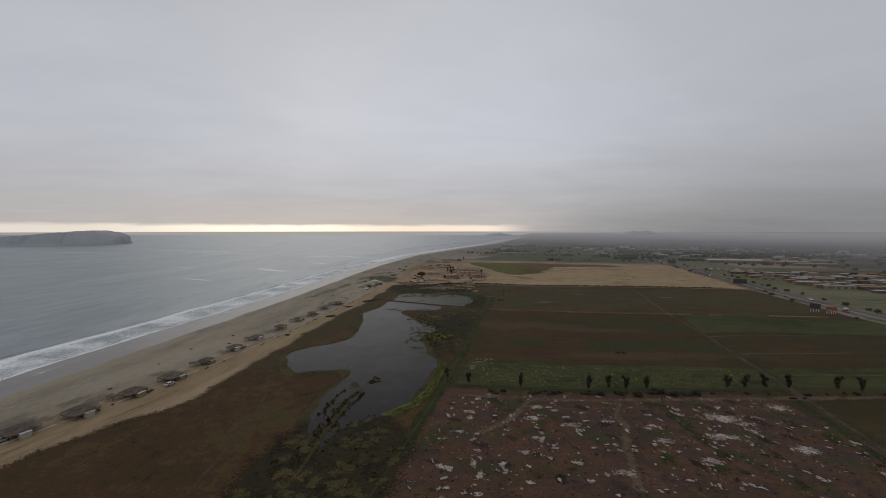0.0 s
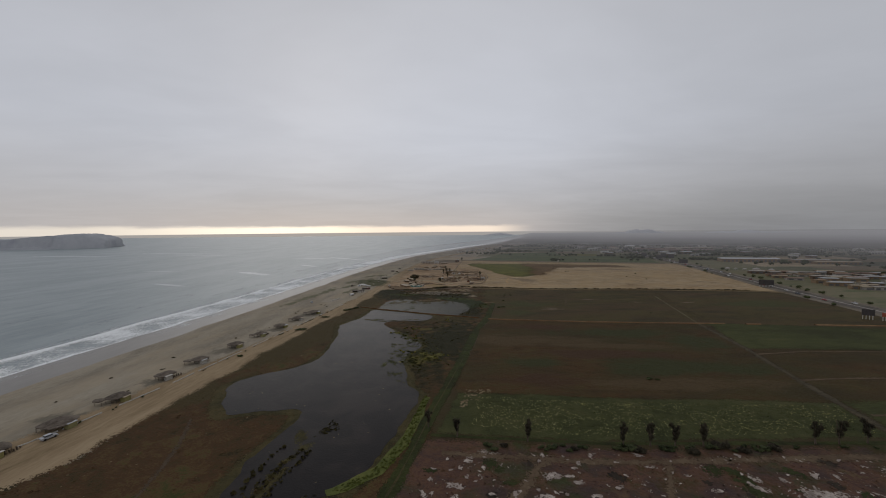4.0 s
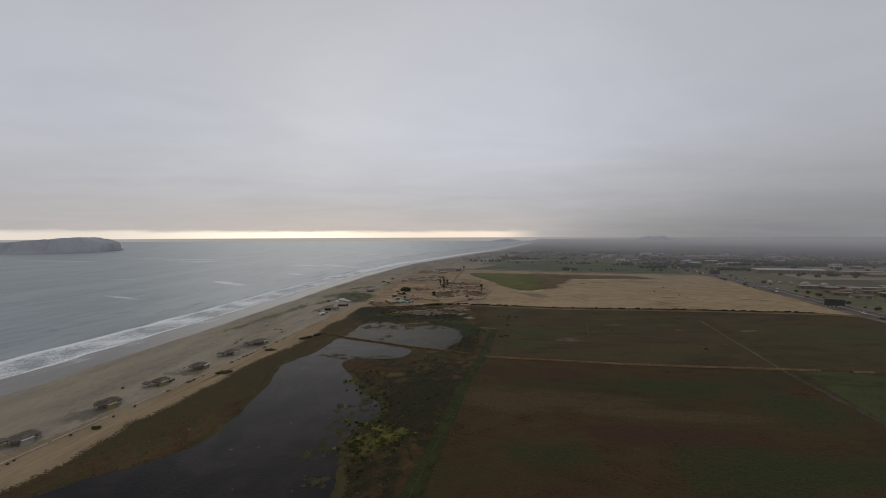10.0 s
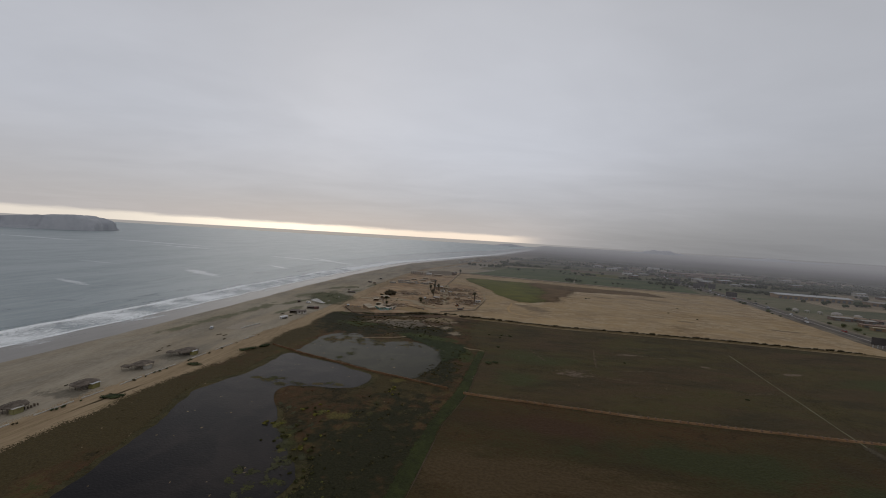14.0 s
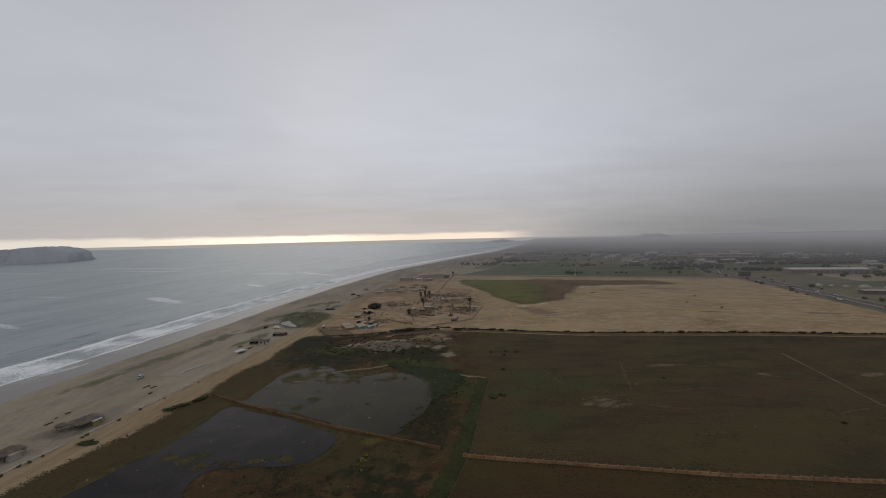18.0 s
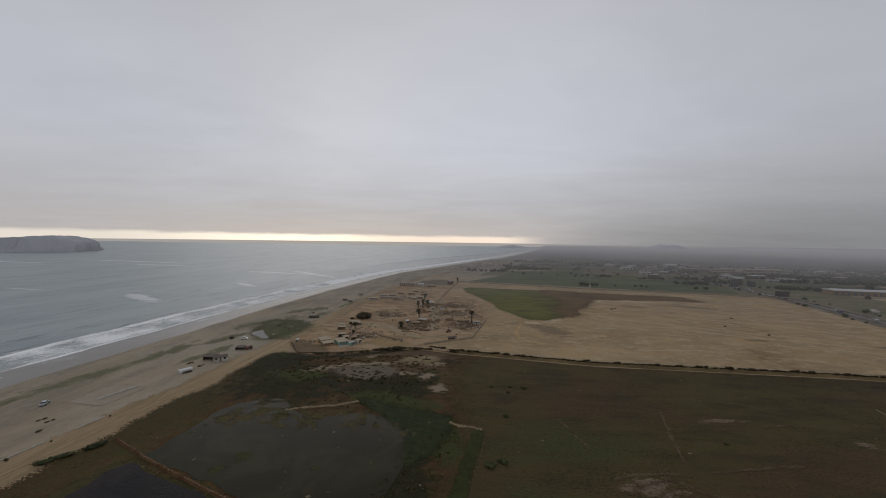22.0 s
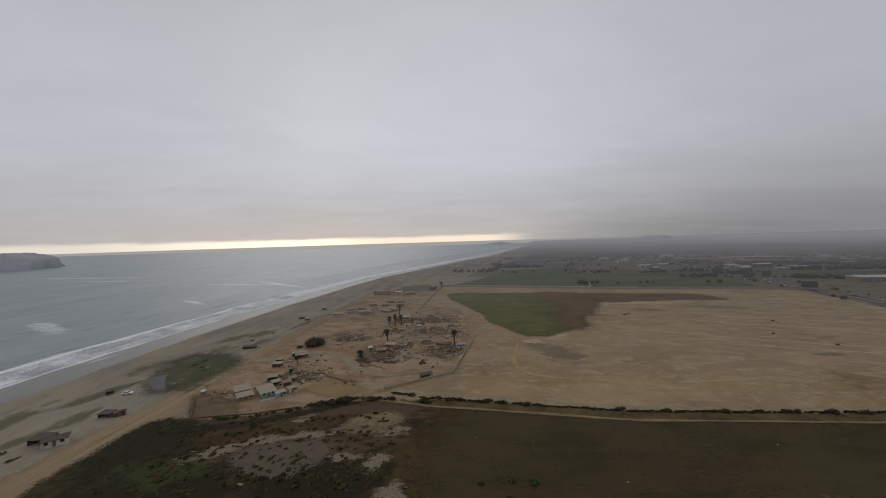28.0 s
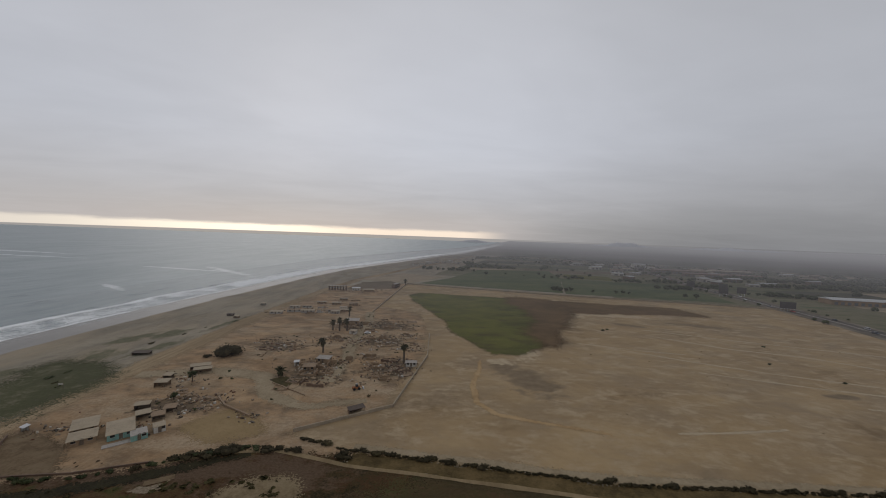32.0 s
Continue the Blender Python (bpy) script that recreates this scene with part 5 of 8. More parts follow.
# ---- beach huts ----
def thatch_canopy(bm, rng, cx, cy, lx, ly, z, peak, seed):
    """A sagging, ragged thatch roof with rounded corners, drooping edges and thickness."""
    nx, ny = 12, 12
    top, bot = [], []
    for i in range(nx + 1):
        rt, rb = [], []
        for j in range(ny + 1):
            u, v = i / nx * 2 - 1, j / ny * 2 - 1
            m = max(abs(u), abs(v))
            k = m / max(1e-6, (abs(u) ** 3.2 + abs(v) ** 3.2) ** (1 / 3.2)) if m > 0 else 1
            a = math.atan2(v, u)
            rag = 1 + 0.13 * noise.noise(Vector((math.cos(a) * 1.6, math.sin(a) * 1.6, seed))) + 0.07 * noise.noise(Vector((math.cos(a) * 6, math.sin(a) * 6, seed)))
            x, y = cx + u * k * lx / 2 * rag, cy + v * k * ly / 2 * rag
            h = z + peak * (1 - m ** 1.5) + 0.22 * noise.fractal(Vector((x * 0.8, y * 0.8, seed)), 1, 2, 3)
            rt.append(bm.verts.new((x, y, h)))
            rb.append(bm.verts.new((cx + (x - cx) * 0.975, cy + (y - cy) * 0.975, h - 0.3)))
        top.append(rt)
        bot.append(rb)
    for i in range(nx):
        for j in range(ny):
            bm.faces.new((top[i][j], top[i + 1][j], top[i + 1][j + 1], top[i][j + 1]))
            bm.faces.new((bot[i][j], bot[i][j + 1], bot[i + 1][j + 1], bot[i + 1][j]))
    for i in range(nx):
        bm.faces.new((top[i][0], bot[i][0], bot[i + 1][0], top[i + 1][0]))
        bm.faces.new((top[i][ny], top[i + 1][ny], bot[i + 1][ny], bot[i][ny]))
    for j in range(ny):
        bm.faces.new((top[0][j], top[0][j + 1], bot[0][j + 1], bot[0][j]))
        bm.faces.new((top[nx][j], bot[nx][j], bot[nx][j + 1], top[nx][j + 1]))


def beach_hut(x, y, rot, seed, lx, ly, wall, wlabel):
    rng = random.Random(seed)
    e = thing("beach_hut", "thatched beach shelter with a %s kiosk on sand" % wlabel, "hut", x, y, -0.05, rot, "beach huts along the dirt road")
    bm = bmesh.new()
    thatch_canopy(bm, rng, -1.0, 0, lx, ly, 2.1, 0.8, seed)
    part("thatch_roof", bm, THATCH, e, "grey-brown sagging thatch")
    for i in range(3):
        for j in range(3):
            if i == 1 and j == 1:
                continue
            bm = bmesh.new()
            px, py = -1.0 + (i - 1) * lx * 0.38 + rng.uniform(-0.3, 0.3), (j - 1) * ly * 0.38 + rng.uniform(-0.3, 0.3)
            tube(bm, [(px, py, -0.3), (px + rng.uniform(-0.15, 0.15), py, 2.2)], [0.09, 0.07], 6)
            part("post", bm, WOOD, e)
    kx, ky, kw, kd, kh = lx * 0.5 - 1.3, rng.uniform(-1.0, 1.0), 2.0, 2.6, 2.0
    bm = bmesh.new()
    box(bm, kx, ky - kd / 2, -0.2, kw, 0.15, kh + 0.2)
    box(bm, kx, ky + kd / 2, -0.2, kw, 0.15, kh + 0.2)
    box(bm, kx + kw / 2, ky, -0.2, 0.15, kd - 0.16, kh + 0.2)
    box(bm, kx - kw / 2, ky, -0.2, 0.15, kd - 0.16, 1.1)
    part("kiosk_wall", bm, wall, e, "painted %s kiosk walls" % wlabel)
    bm = bmesh.new()
    box(bm, kx, ky, kh + 0.005, kw + 0.5, kd + 0.5, 0.12)
    part("kiosk_roof", bm, [PLASTER, TIN, BEIGE][seed % 3], e)
    bm = bmesh.new()
    box(bm, kx - kw / 2 - 0.2, ky, 0.91, 0.6, kd - 0.4, 0.08)
    part("counter", bm, WOOD, e)
    if seed % 2:
        bm = bmesh.new()
        thatch_canopy(bm, rng, -lx * 0.55, -ly * 0.62, 4.2, 3.2, 2.1, 0.3, seed + 40)
        part("side_awning", bm, THATCH, e)
        for sx in (-1, 1):
            bm = bmesh.new()
            tube(bm, [(-lx * 0.55 + sx * 1.7, -ly * 0.7, -0.3), (-lx * 0.55 + sx * 1.6, -ly * 0.7, 2.15)], [0.08, 0.06], 6)
            part("post", bm, WOOD, e)
    if seed % 3 == 0:
        for k in range(5):
            bm = bmesh.new()
            box(bm, kx - 0.4 + rng.uniform(-0.3, 0.3), ky + kd / 2 + 1.0 + k * 0.9, -0.1, 0.1, 0.85, rng.uniform(0.8, 1.3), 90 + rng.uniform(-8, 8))
            part("plank", bm, WOOD, e)
    return e


HUTS = [(-145, 124, 12.5, 8.5, 1), (-137, 138, 13, 9, 2), (-131, 155, 11.5, 8, 3), (-127, 172, 12, 8.5, 4), (-124.5, 193, 9.5, 6.5, 5), (-122.5, 216, 9, 7, 6), (-120, 237, 9, 6.5, 7), (-116, 263, 10, 7, 8),
        (-112.5, 285.5, 8, 6, 9), (-108.7, 306, 9.5, 7, 10), (-105.5, 329.5, 9, 7, 11), (-100.5, 350.5, 10.5, 8, 13)]
WHITEWASH = paint("worn_whitewash", (0.34, 0.32, 0.28), 0.3)
WALLS = [(YPAINT, "yellow"), (WHITEWASH, "white"), (WHITEWASH, "whitewashed"), (YPAINT, "yellow"), (OLIVE, "drab olive")]
for x, y, lx, ly, s in HUTS:
    w, l = WALLS[s % 5]
    beach_hut(x, y, -14 + (s * 37 % 17) - 8, s, lx * 0.8, ly * 1.15, w, l)

KERB = [(-152, 100), (-137, 136), (-125, 170), (-115, 212), (-107, 262), (-99, 310), (-93, 352), (-87, 392)]


def along(line, d):
    for a, b in zip(line, line[1:]):
        L = math.dist(a, b)
        if d <= L:
            return a[0] + (b[0] - a[0]) * d / L, a[1] + (b[1] - a[1]) * d / L, math.degrees(math.atan2(b[1] - a[1], b[0] - a[0]))
        d -= L
    return None


rng = random.Random(21)
d = 6.0
while True:
    L = rng.uniform(7, 19)
    p = along(KERB, d + L / 2)
    if not p or d + L > 305:
        break
    bm = bmesh.new()
    n = int(L / 1.6)
    for i in range(n):
        box(bm, (i + 0.5) * L / n - L / 2, rng.uniform(-0.05, 0.05), -0.15, L / n - 0.03, 0.3, 0.45 + rng.uniform(-0.06, 0.06), rng.uniform(-1.5, 1.5))
    ob = link("low_wall", bm, PLASTER)
    ob.matrix_basis = pose(p[0], p[1], 0.08, 0, 0, p[2])
    tagged(ob, "low whitewashed block wall edging the dirt road", "wall", "low wall along the road")
    d += L + rng.choice((1.2, 2.5, 6, 9))
for i in range(34):
    p = along(KERB, rng.uniform(2, 300))
    s = rng.uniform(0.5, 1.1)
    shrub(p[0] + rng.uniform(0.8, 2.2), p[1], s, s * 1.2, s * 1.2, LEAF if i % 3 else DRYLEAF, "small dark bush beside the low road wall", "roadside bushes", i + 50, leaves=50, size=0.16, lumps=2)


# ---- vehicles ----
def car(x, y, rot, mat, label, group="parked cars", van=False, z=0.13):
    e = thing("car", label, "car", x, y, z, rot, group)
    L, W = (4.9, 1.9) if van else (4.2, 1.75)
    bm = bmesh.new()
    prof = [(-L / 2, 0.35), (-L / 2, 0.85), (-L / 2 + 0.15, 0.98), (-L * 0.2, 1.02), (L * 0.18, 1.02), (L / 2 - 0.15, 0.88), (L / 2, 0.7), (L / 2, 0.35)]
    if van:
        prof = [(-L / 2, 0.35), (-L / 2, 1.1), (-L / 2 + 0.1, 1.15), (L * 0.25, 1.15), (L * 0.42, 1.0), (L / 2, 0.8), (L / 2, 0.35)]
    l = [bm.verts.new((px, -W / 2, pz)) for px, pz in prof]
    r = [bm.verts.new((px, W / 2, pz)) for px, pz in prof]
    bm.faces.new(l)
    bm.faces.new(r[::-1])
    for i in range(len(prof)):
        j = (i + 1) % len(prof)
        bm.faces.new((l[j], l[i], r[i], r[j]))
    bmesh.ops.recalc_face_normals(bm, faces=bm.faces)
    part("body", bm, mat, e)
    bm = bmesh.new()
    cl, ch = (L * 0.74, 0.85) if van else (L * 0.52, 0.48)
    box(bm, -L * 0.06 if not van else -L * 0.1, 0, 1.0 if not van else 1.13, cl, W * 0.9, ch, taper=0.8)
    part("cabin_glass", bm, GLASSDK, e)
    bm = bmesh.new()
    box(bm, -L * 0.06 if not van else -L * 0.1, 0, (1.0 if not van else 1.13) + ch + 0.004, cl * 0.8, W * 0.74, 0.06, bevel=0.02)
    part("roof_panel", bm, mat, e)
    for sx in (-1, 1):
        for sy in (-1, 1):
            bm = bmesh.new()
            bmesh.ops.create_cone(bm, cap_ends=True, segments=12, radius1=0.33, radius2=0.33, depth=0.22, matrix=Matrix.Translation((sx * L * 0.31, sy * (W / 2 - 0.08), 0.33)) @ Matrix.Rotation(radians(90), 4, "X"))
            part("wheel", bm, RUBBER, e)
    return e


car(-146.5, 119.5, 72, CARS, "silver hatchback parked on the dirt road")
car(-123.5, 165, 70, CARS, "small silver car parked by the road wall")
car(-121, 398, 118, CARS, "pale silver car parked on the beach sand", z=0.02)
car(-99, 499.5, 15, CARW, "white car parked beside the grassy dune", z=0.02)
car(30, 622, 5, CARW, "white car parked between the ruins")
rng = random.Random(8)
hi_cols = [(CARW, "white"), (CARS, "silver"), (CARD, "dark blue"), (CARR, "red"), (CARW, "white")]
for i in range(34):
    p = along(HIGHWAY, 400 + i * 29 + rng.uniform(-9, 9))
    side = rng.choice((-6.5, -3.4, 3.4, 6.5))
    a = radians(p[2] - 90)
    m, l = rng.choice(hi_cols)
    car(p[0] + math.cos(a) * side, p[1] + math.sin(a) * side, p[2] + (180 if side < 0 else 0), m, "%s vehicle on the grey highway" % l, "traffic on the highway", rng.random() < 0.35, 0.19)


def digger(x, y, rot):
    e = thing("loader", "small orange loader standing among the ruins", "loader", x, y, 0.1, rot)
    bm = bmesh.new()
    box(bm, -0.6, 0, 0.5, 2.4, 1.5, 0.9, bevel=0.08)
    part("body", bm, DIGGER, e)
    bm = bmesh.new()
    box(bm, 0.0, 0, 1.405, 1.1, 1.3, 1.1, taper=0.85)
    part("cab", bm, GLASSDK, e)
    bm = bmesh.new()
    tube(bm, [(0.6, 0.4, 1.2), (1.8, 0.4, 1.5), (2.6, 0.4, 0.5)], [0.12, 0.11, 0.1], 6)
    tube(bm, [(0.6, -0.4, 1.2), (1.8, -0.4, 1.5), (2.6, -0.4, 0.5)], [0.12, 0.11, 0.1], 6)
    part("arm", bm, DIGGER, e)
    bm = bmesh.new()
    box(bm, 2.9, 0, 0.1, 0.7, 1.7, 0.7, taper=0.8)
    part("bucket", bm, STEEL, e)
    for sx in (-1.2, 0.9):
        for sy in (-0.85, 0.85):
            bm = bmesh.new()
            bmesh.ops.create_cone(bm, cap_ends=True, segments=12, radius1=0.55, radius2=0.55, depth=0.35, matrix=Matrix.Translation((sx, sy, 0.55)) @ Matrix.Rotation(radians(90), 4, "X"))
            part("wheel", bm, RUBBER, e)


digger(39, 532.5, 25)


# ---- dam and earth banks ----
DAM = [(-68, 375.5), (-50, 366.3), (-36, 360), (-7, 347.5), (18, 338.5), (36, 332)]
dam = ribbon("dam", DAM, 1.15, 0.05, DAMEARTH, 1.6, 0.25, "reddish earth dam between the two ponds", "dam", 0.7, False)
rng = random.Random(3)
d = 1.0
while along(DAM, d):
    p = along(DAM, d)
    a = radians(p[2] + 90)
    s = rng.uniform(-0.25, 0.25)
    bm = bmesh.new()
    box(bm, p[0] + math.cos(a) * s, p[1] + math.sin(a) * s, 0.40, rng.uniform(0.3, 0.6), 0.35, rng.uniform(0.28, 0.42), p[2] + rng.uniform(-14, 14), 0.85)
    part("stone", bm, DAMSTONE, dam)
    d += 1.15
bank = ribbon("field_bank", [(43, 328), (80, 322.5), (118, 317.5), (165, 313.5), (212, 310.5)], 1.35, 0.06, BANK, 2.5, 0.3, "orange-brown earth bank between the fields", "bank", 0.6, False)
ribbon("field_bank", [(226, 309), (236, 308.5)], 2.0, 0.06, BANK, 2.5, 0.3, "short orange-brown earth bank in the field", "bank", 0.5, False)
ribbon("field_bank", [(272, 306), (318, 302)], 2.0, 0.06, BANK, 2.5, 0.3, "short orange-brown earth bank in the field", "bank", 0.5, False)

rng = random.Random(6)
LEDGE = [(43, 328), (80, 322.5), (118, 317.5), (165, 313.5), (212, 310.5)]
d = 0.8
while along(LEDGE, d):
    p = along(LEDGE, d)
    bm = bmesh.new()
    box(bm, p[0], p[1], 0.3, 0.42, rng.uniform(1.0, 1.3), rng.uniform(0.5, 0.66), p[2] + rng.uniform(-5, 5), 0.9)
    part("brick_post", bm, BRICK, bank)
    d += rng.uniform(2.6, 3.4)

# ---- trees, palms and shrubs ----
for i, (x, y, h) in enumerate([(5, 172, 6.5), (15, 166, 7), (38, 163, 7.5), (68, 160.5, 7.5), (76.5, 160.5, 7.8), (84, 160, 7.8), (93, 160, 8), (129.5, 161.5, 8), (137, 161.5, 8.2), (146.5, 162, 8.2), (157, 162, 8), (177, 160.5, 8), (187, 160, 7.5), (201, 161, 8), (216, 160, 8), (236, 161, 8)]):
    vase_tree(x, y, h * 1.05, i + 1)
rng = random.Random(14)
for i in range(46):
    x = rng.uniform(20, 260)
    s = rng.uniform(0.7, 2.4)
    shrub(x, 160.5 + rng.uniform(-3.2, 0.5), s * 1.3, s * 0.8, s * 0.95, LEAF, "low dark bush under the row of trees", "bushes under the trees", i + 100, leaves=90, size=0.24)
for i, (x, y, r) in enumerate([(71.5, 157.6, 2.4), (88, 157, 2.6), (98.5, 159.4, 4.0), (104, 157.2, 2.8), (113.5, 158.6, 3.2), (30, 160.5, 1.6), (52, 158.5, 1.5)]):
    shrub(x, y, r, r * 0.75, r * 0.85, DRYCROWN, "dense dark bush below the row of trees", "bushes under the trees", i + 150, leaves=260, size=0.26, lumps=6)
palm(57.5, 566, 10.5, 1, 0.3, 30, 2.4, "lone tall palm with a thick skirted trunk")
palm(11.5, 581, 8.0, 2, -0.4, 26, 2.8)
palm(5, 629, 6.8, 3, 0.3)
palm(10, 627, 9.2, 4, -0.2)
palm(15, 628, 8.8, 5, 0.5)
palm(7.5, 672, 8.0, 6, 0.2)
palm(1, 547, 3.2, 7, 0.2, 26, 3.0, "squat young palm by a walled garden")
palm(43, 860, 8, 12, 0.2, 26, 3.0, "lone palm at a field corner")
broad_tree(-33.5, 538, 5.6, 2.0, 4, "slim dark tree beside a shack")
broad_tree(-30, 521, 3.0, 1.8, 5, "small dark tree among scrap")
for i, (x, y, w) in enumerate([(-5, 482.5, 2.6), (-1, 483.5, 3.2), (3.5, 484.5, 3.6), (7.5, 486, 3.8), (11, 487.5, 3.4), (20, 487.5, 2.8), (24, 488, 2.2), (28, 487, 2.6), (-12, 478, 1.8), (44, 484, 3.0)]):
    shrub(x, y, w * 1.2, w * 0.8, w * 0.62, HEDGELEAF, "dark round bush above the ditch bank", "ditch bank bushes", i + 640, leaves=260, size=0.3, lumps=6)
shrub(-35.5, 573, 9.0, 8.0, 8.0, HEDGELEAF, "large round dark bush beside the lane", "", 7, 0, "bush", 1500, 0.36, 14)
shrub(-45, 570, 2.6, 2.2, 2.2, HEDGELEAF, "round dark bush beside a larger one", "", 8, 0, "bush", 220, 0.3, 4)
for i, (x, y, rx, ry, h, r) in enumerate([(-76, 363.5, 5.5, 2.2, 1.8, 50), (-70.5, 371, 3.6, 1.8, 1.6, 45), (-87, 337, 4.8, 2.0, 1.2, 10), (-92, 300, 5.0, 2.6, 1.3, 20), (-104, 246, 2.5, 1.5, 1.0, 0)]):
    shrub(x, y, rx, ry, h, LEAF, "dense dark thicket at the marsh edge", "marsh thickets", i + 200, r, leaves=320, size=0.26, lumps=8)
for i, (x, y, s) in enumerate([(57, 370, 3.0), (61, 372, 2.2), (63, 431, 1.5), (72, 432, 1.6), (78, 431, 1.8), (66, 402, 1.6), (70, 425, 1.3), (105, 213, 2.2), (108, 212, 1.3), (178, 345, 1.4), (140, 388, 1.3)]):
    shrub(x, y, s, s * 0.8, s * 0.5, LEAF, "lone dark bush in the fallow field", "field bushes", i + 230, leaves=110, size=0.22)
HEDGE = [(28, 494), (47, 487), (125, 471.5), (240, 464.5), (345, 452)]
rng = random.Random(31)
d = 0.0
i = 0
far_hedge = bmesh.new()
while d < 322:
    p = along(HEDGE, d)
    if not p:
        break
    s = rng.choice((0.4, 0.5, 0.6, 0.7, 0.8, 1.0, 1.2, 1.9)) * rng.uniform(0.8, 1.15)
    if noise.noise(Vector((d / 16, 3, 1))) < -0.28:
        s *= 0.5
    y = p[1] + rng.uniform(-0.6, 0.6)
    m = HEDGELEAF if rng.random() < 0.7 else DRYLEAF
    if p[0] < 135 and s > 0.45:
        shrub(p[0], y, s * 1.5, s * 0.9, s * 0.85, m, "rounded dark green shrub in the boundary hedge", "boundary hedge shrubs", i + 300, leaves=70 + int(50 * s), size=0.2 + 0.05 * s)
    else:
        one = shrub_mesh(random.Random(i + 300), s * 1.5, s * 0.9, s * 0.85, 4, 70 + int(50 * s), 0.2 + 0.05 * s)
        one.transform(Matrix.Translation((p[0], y, 0.1)))
        tmp = bpy.data.meshes.new("hedge_piece")
        one.to_mesh(tmp)
        one.free()
        far_hedge.from_mesh(tmp)
        bpy.data.meshes.remove(tmp)
    d += s * rng.uniform(0.9, 1.9)
    i += 1
tagged(link("hedge_growth", far_hedge, HEDGELEAF), "low dusty green hedge between field and plain", "hedge", kind="stuff")
for i in range(22):
    x = -40 + i * 2.8
    s = rng.uniform(0.6, 1.4) * (1.7 if 15 <= i <= 20 else 1.0)
    if i % 5 == 4 and i < 14:
        continue
    shrub(x, lerp_at([(-44, 472.5), (-26, 474), (-8, 480), (8, 486.5), (20, 489)], x) + rng.uniform(-0.8, 0.8), s * 1.5, s, s, LEAF, "dark ragged shrub on the ditch by the houses", "ditch shrubs", i + 420, leaves=110, size=0.24)
for i, (x, y, s) in enumerate([(250, 852, 3.5), (256, 850, 3), (262, 848, 2.5), (290, 843, 2.5), (318, 838, 3), (326, 835, 3.6), (333, 833, 2.6), (395, 815, 4), (408, 812, 4.6)]):
    broad_tree(x, y, s * 1.6, s, i + 30, "dark bushy tree along the far field wall", "trees by the far wall")


# ---- walls ----
TANWALL = paint("tan_block_wall", (0.30, 0.245, 0.175), 0.25)


def long_wall(pts, h, thick, mat, label, step=3.0, group="boundary walls"):
    for (x0, y0), (x1, y1) in zip(pts, pts[1:]):
        L = math.dist((x0, y0), (x1, y1))
        n = max(1, int(L / step))
        rng = random.Random(int(x0 * 7 + y0))
        bm = bmesh.new()
        for i in range(n):
            box(bm, (i + 0.5) * L / n - L / 2, rng.uniform(-0.04, 0.04), -0.2, L / n - 0.04, thick, h + 0.2 + rng.uniform(-0.08, 0.05))
        ob = link("boundary_wall", bm, mat)
        ob.matrix_basis = pose((x0 + x1) / 2, (y0 + y1) / 2, 0.05, 0, 0, math.degrees(math.atan2(y1 - y0, x1 - x0)))
        tagged(ob, label, "wall", group)


long_wall([(24, 498), (56, 517), (63, 547), (70, 577)], 1.2, 0.4, TANWALL, "pale panelled boundary wall round the ruins")
long_wall([(70, 577), (72, 625)], 0.7, 0.4, TANWALL, "low crumbling end of the boundary wall")
long_wall([(24, 690), (44, 873)], 1.3, 0.4, TANWALL, "pale boundary wall beside the far ruins")
long_wall([(44, 873), (110, 849), (173, 827), (273, 798), (390, 772), (466, 750)], 1.7, 0.5, TANWALL, "long pale wall between the plain and crops", 6)
long_wall([(-62.5, 493.5), (-50, 473.5)], 0.9, 0.3, BRICK, "low brick yard wall beside the houses")
long_wall([(-50, 473.5), (-27, 476), (-10, 481)], 0.6, 0.3, BRICK, "low crumbled brick wall below the houses")
long_wall([(-104, 403), (-101.5, 412), (-99.5, 417)], 0.7, 0.5, PLASTER, "short white wall on the beach")
long_wall([(1, 538), (19, 526)], 0.5, 0.35, ADOBE, "low dark mud wall round a garden")
long_wall([(-14, 523), (-8, 516), (5, 508)], 0.8, 0.6, ADOBE, "broken pale wall crossing the yard")


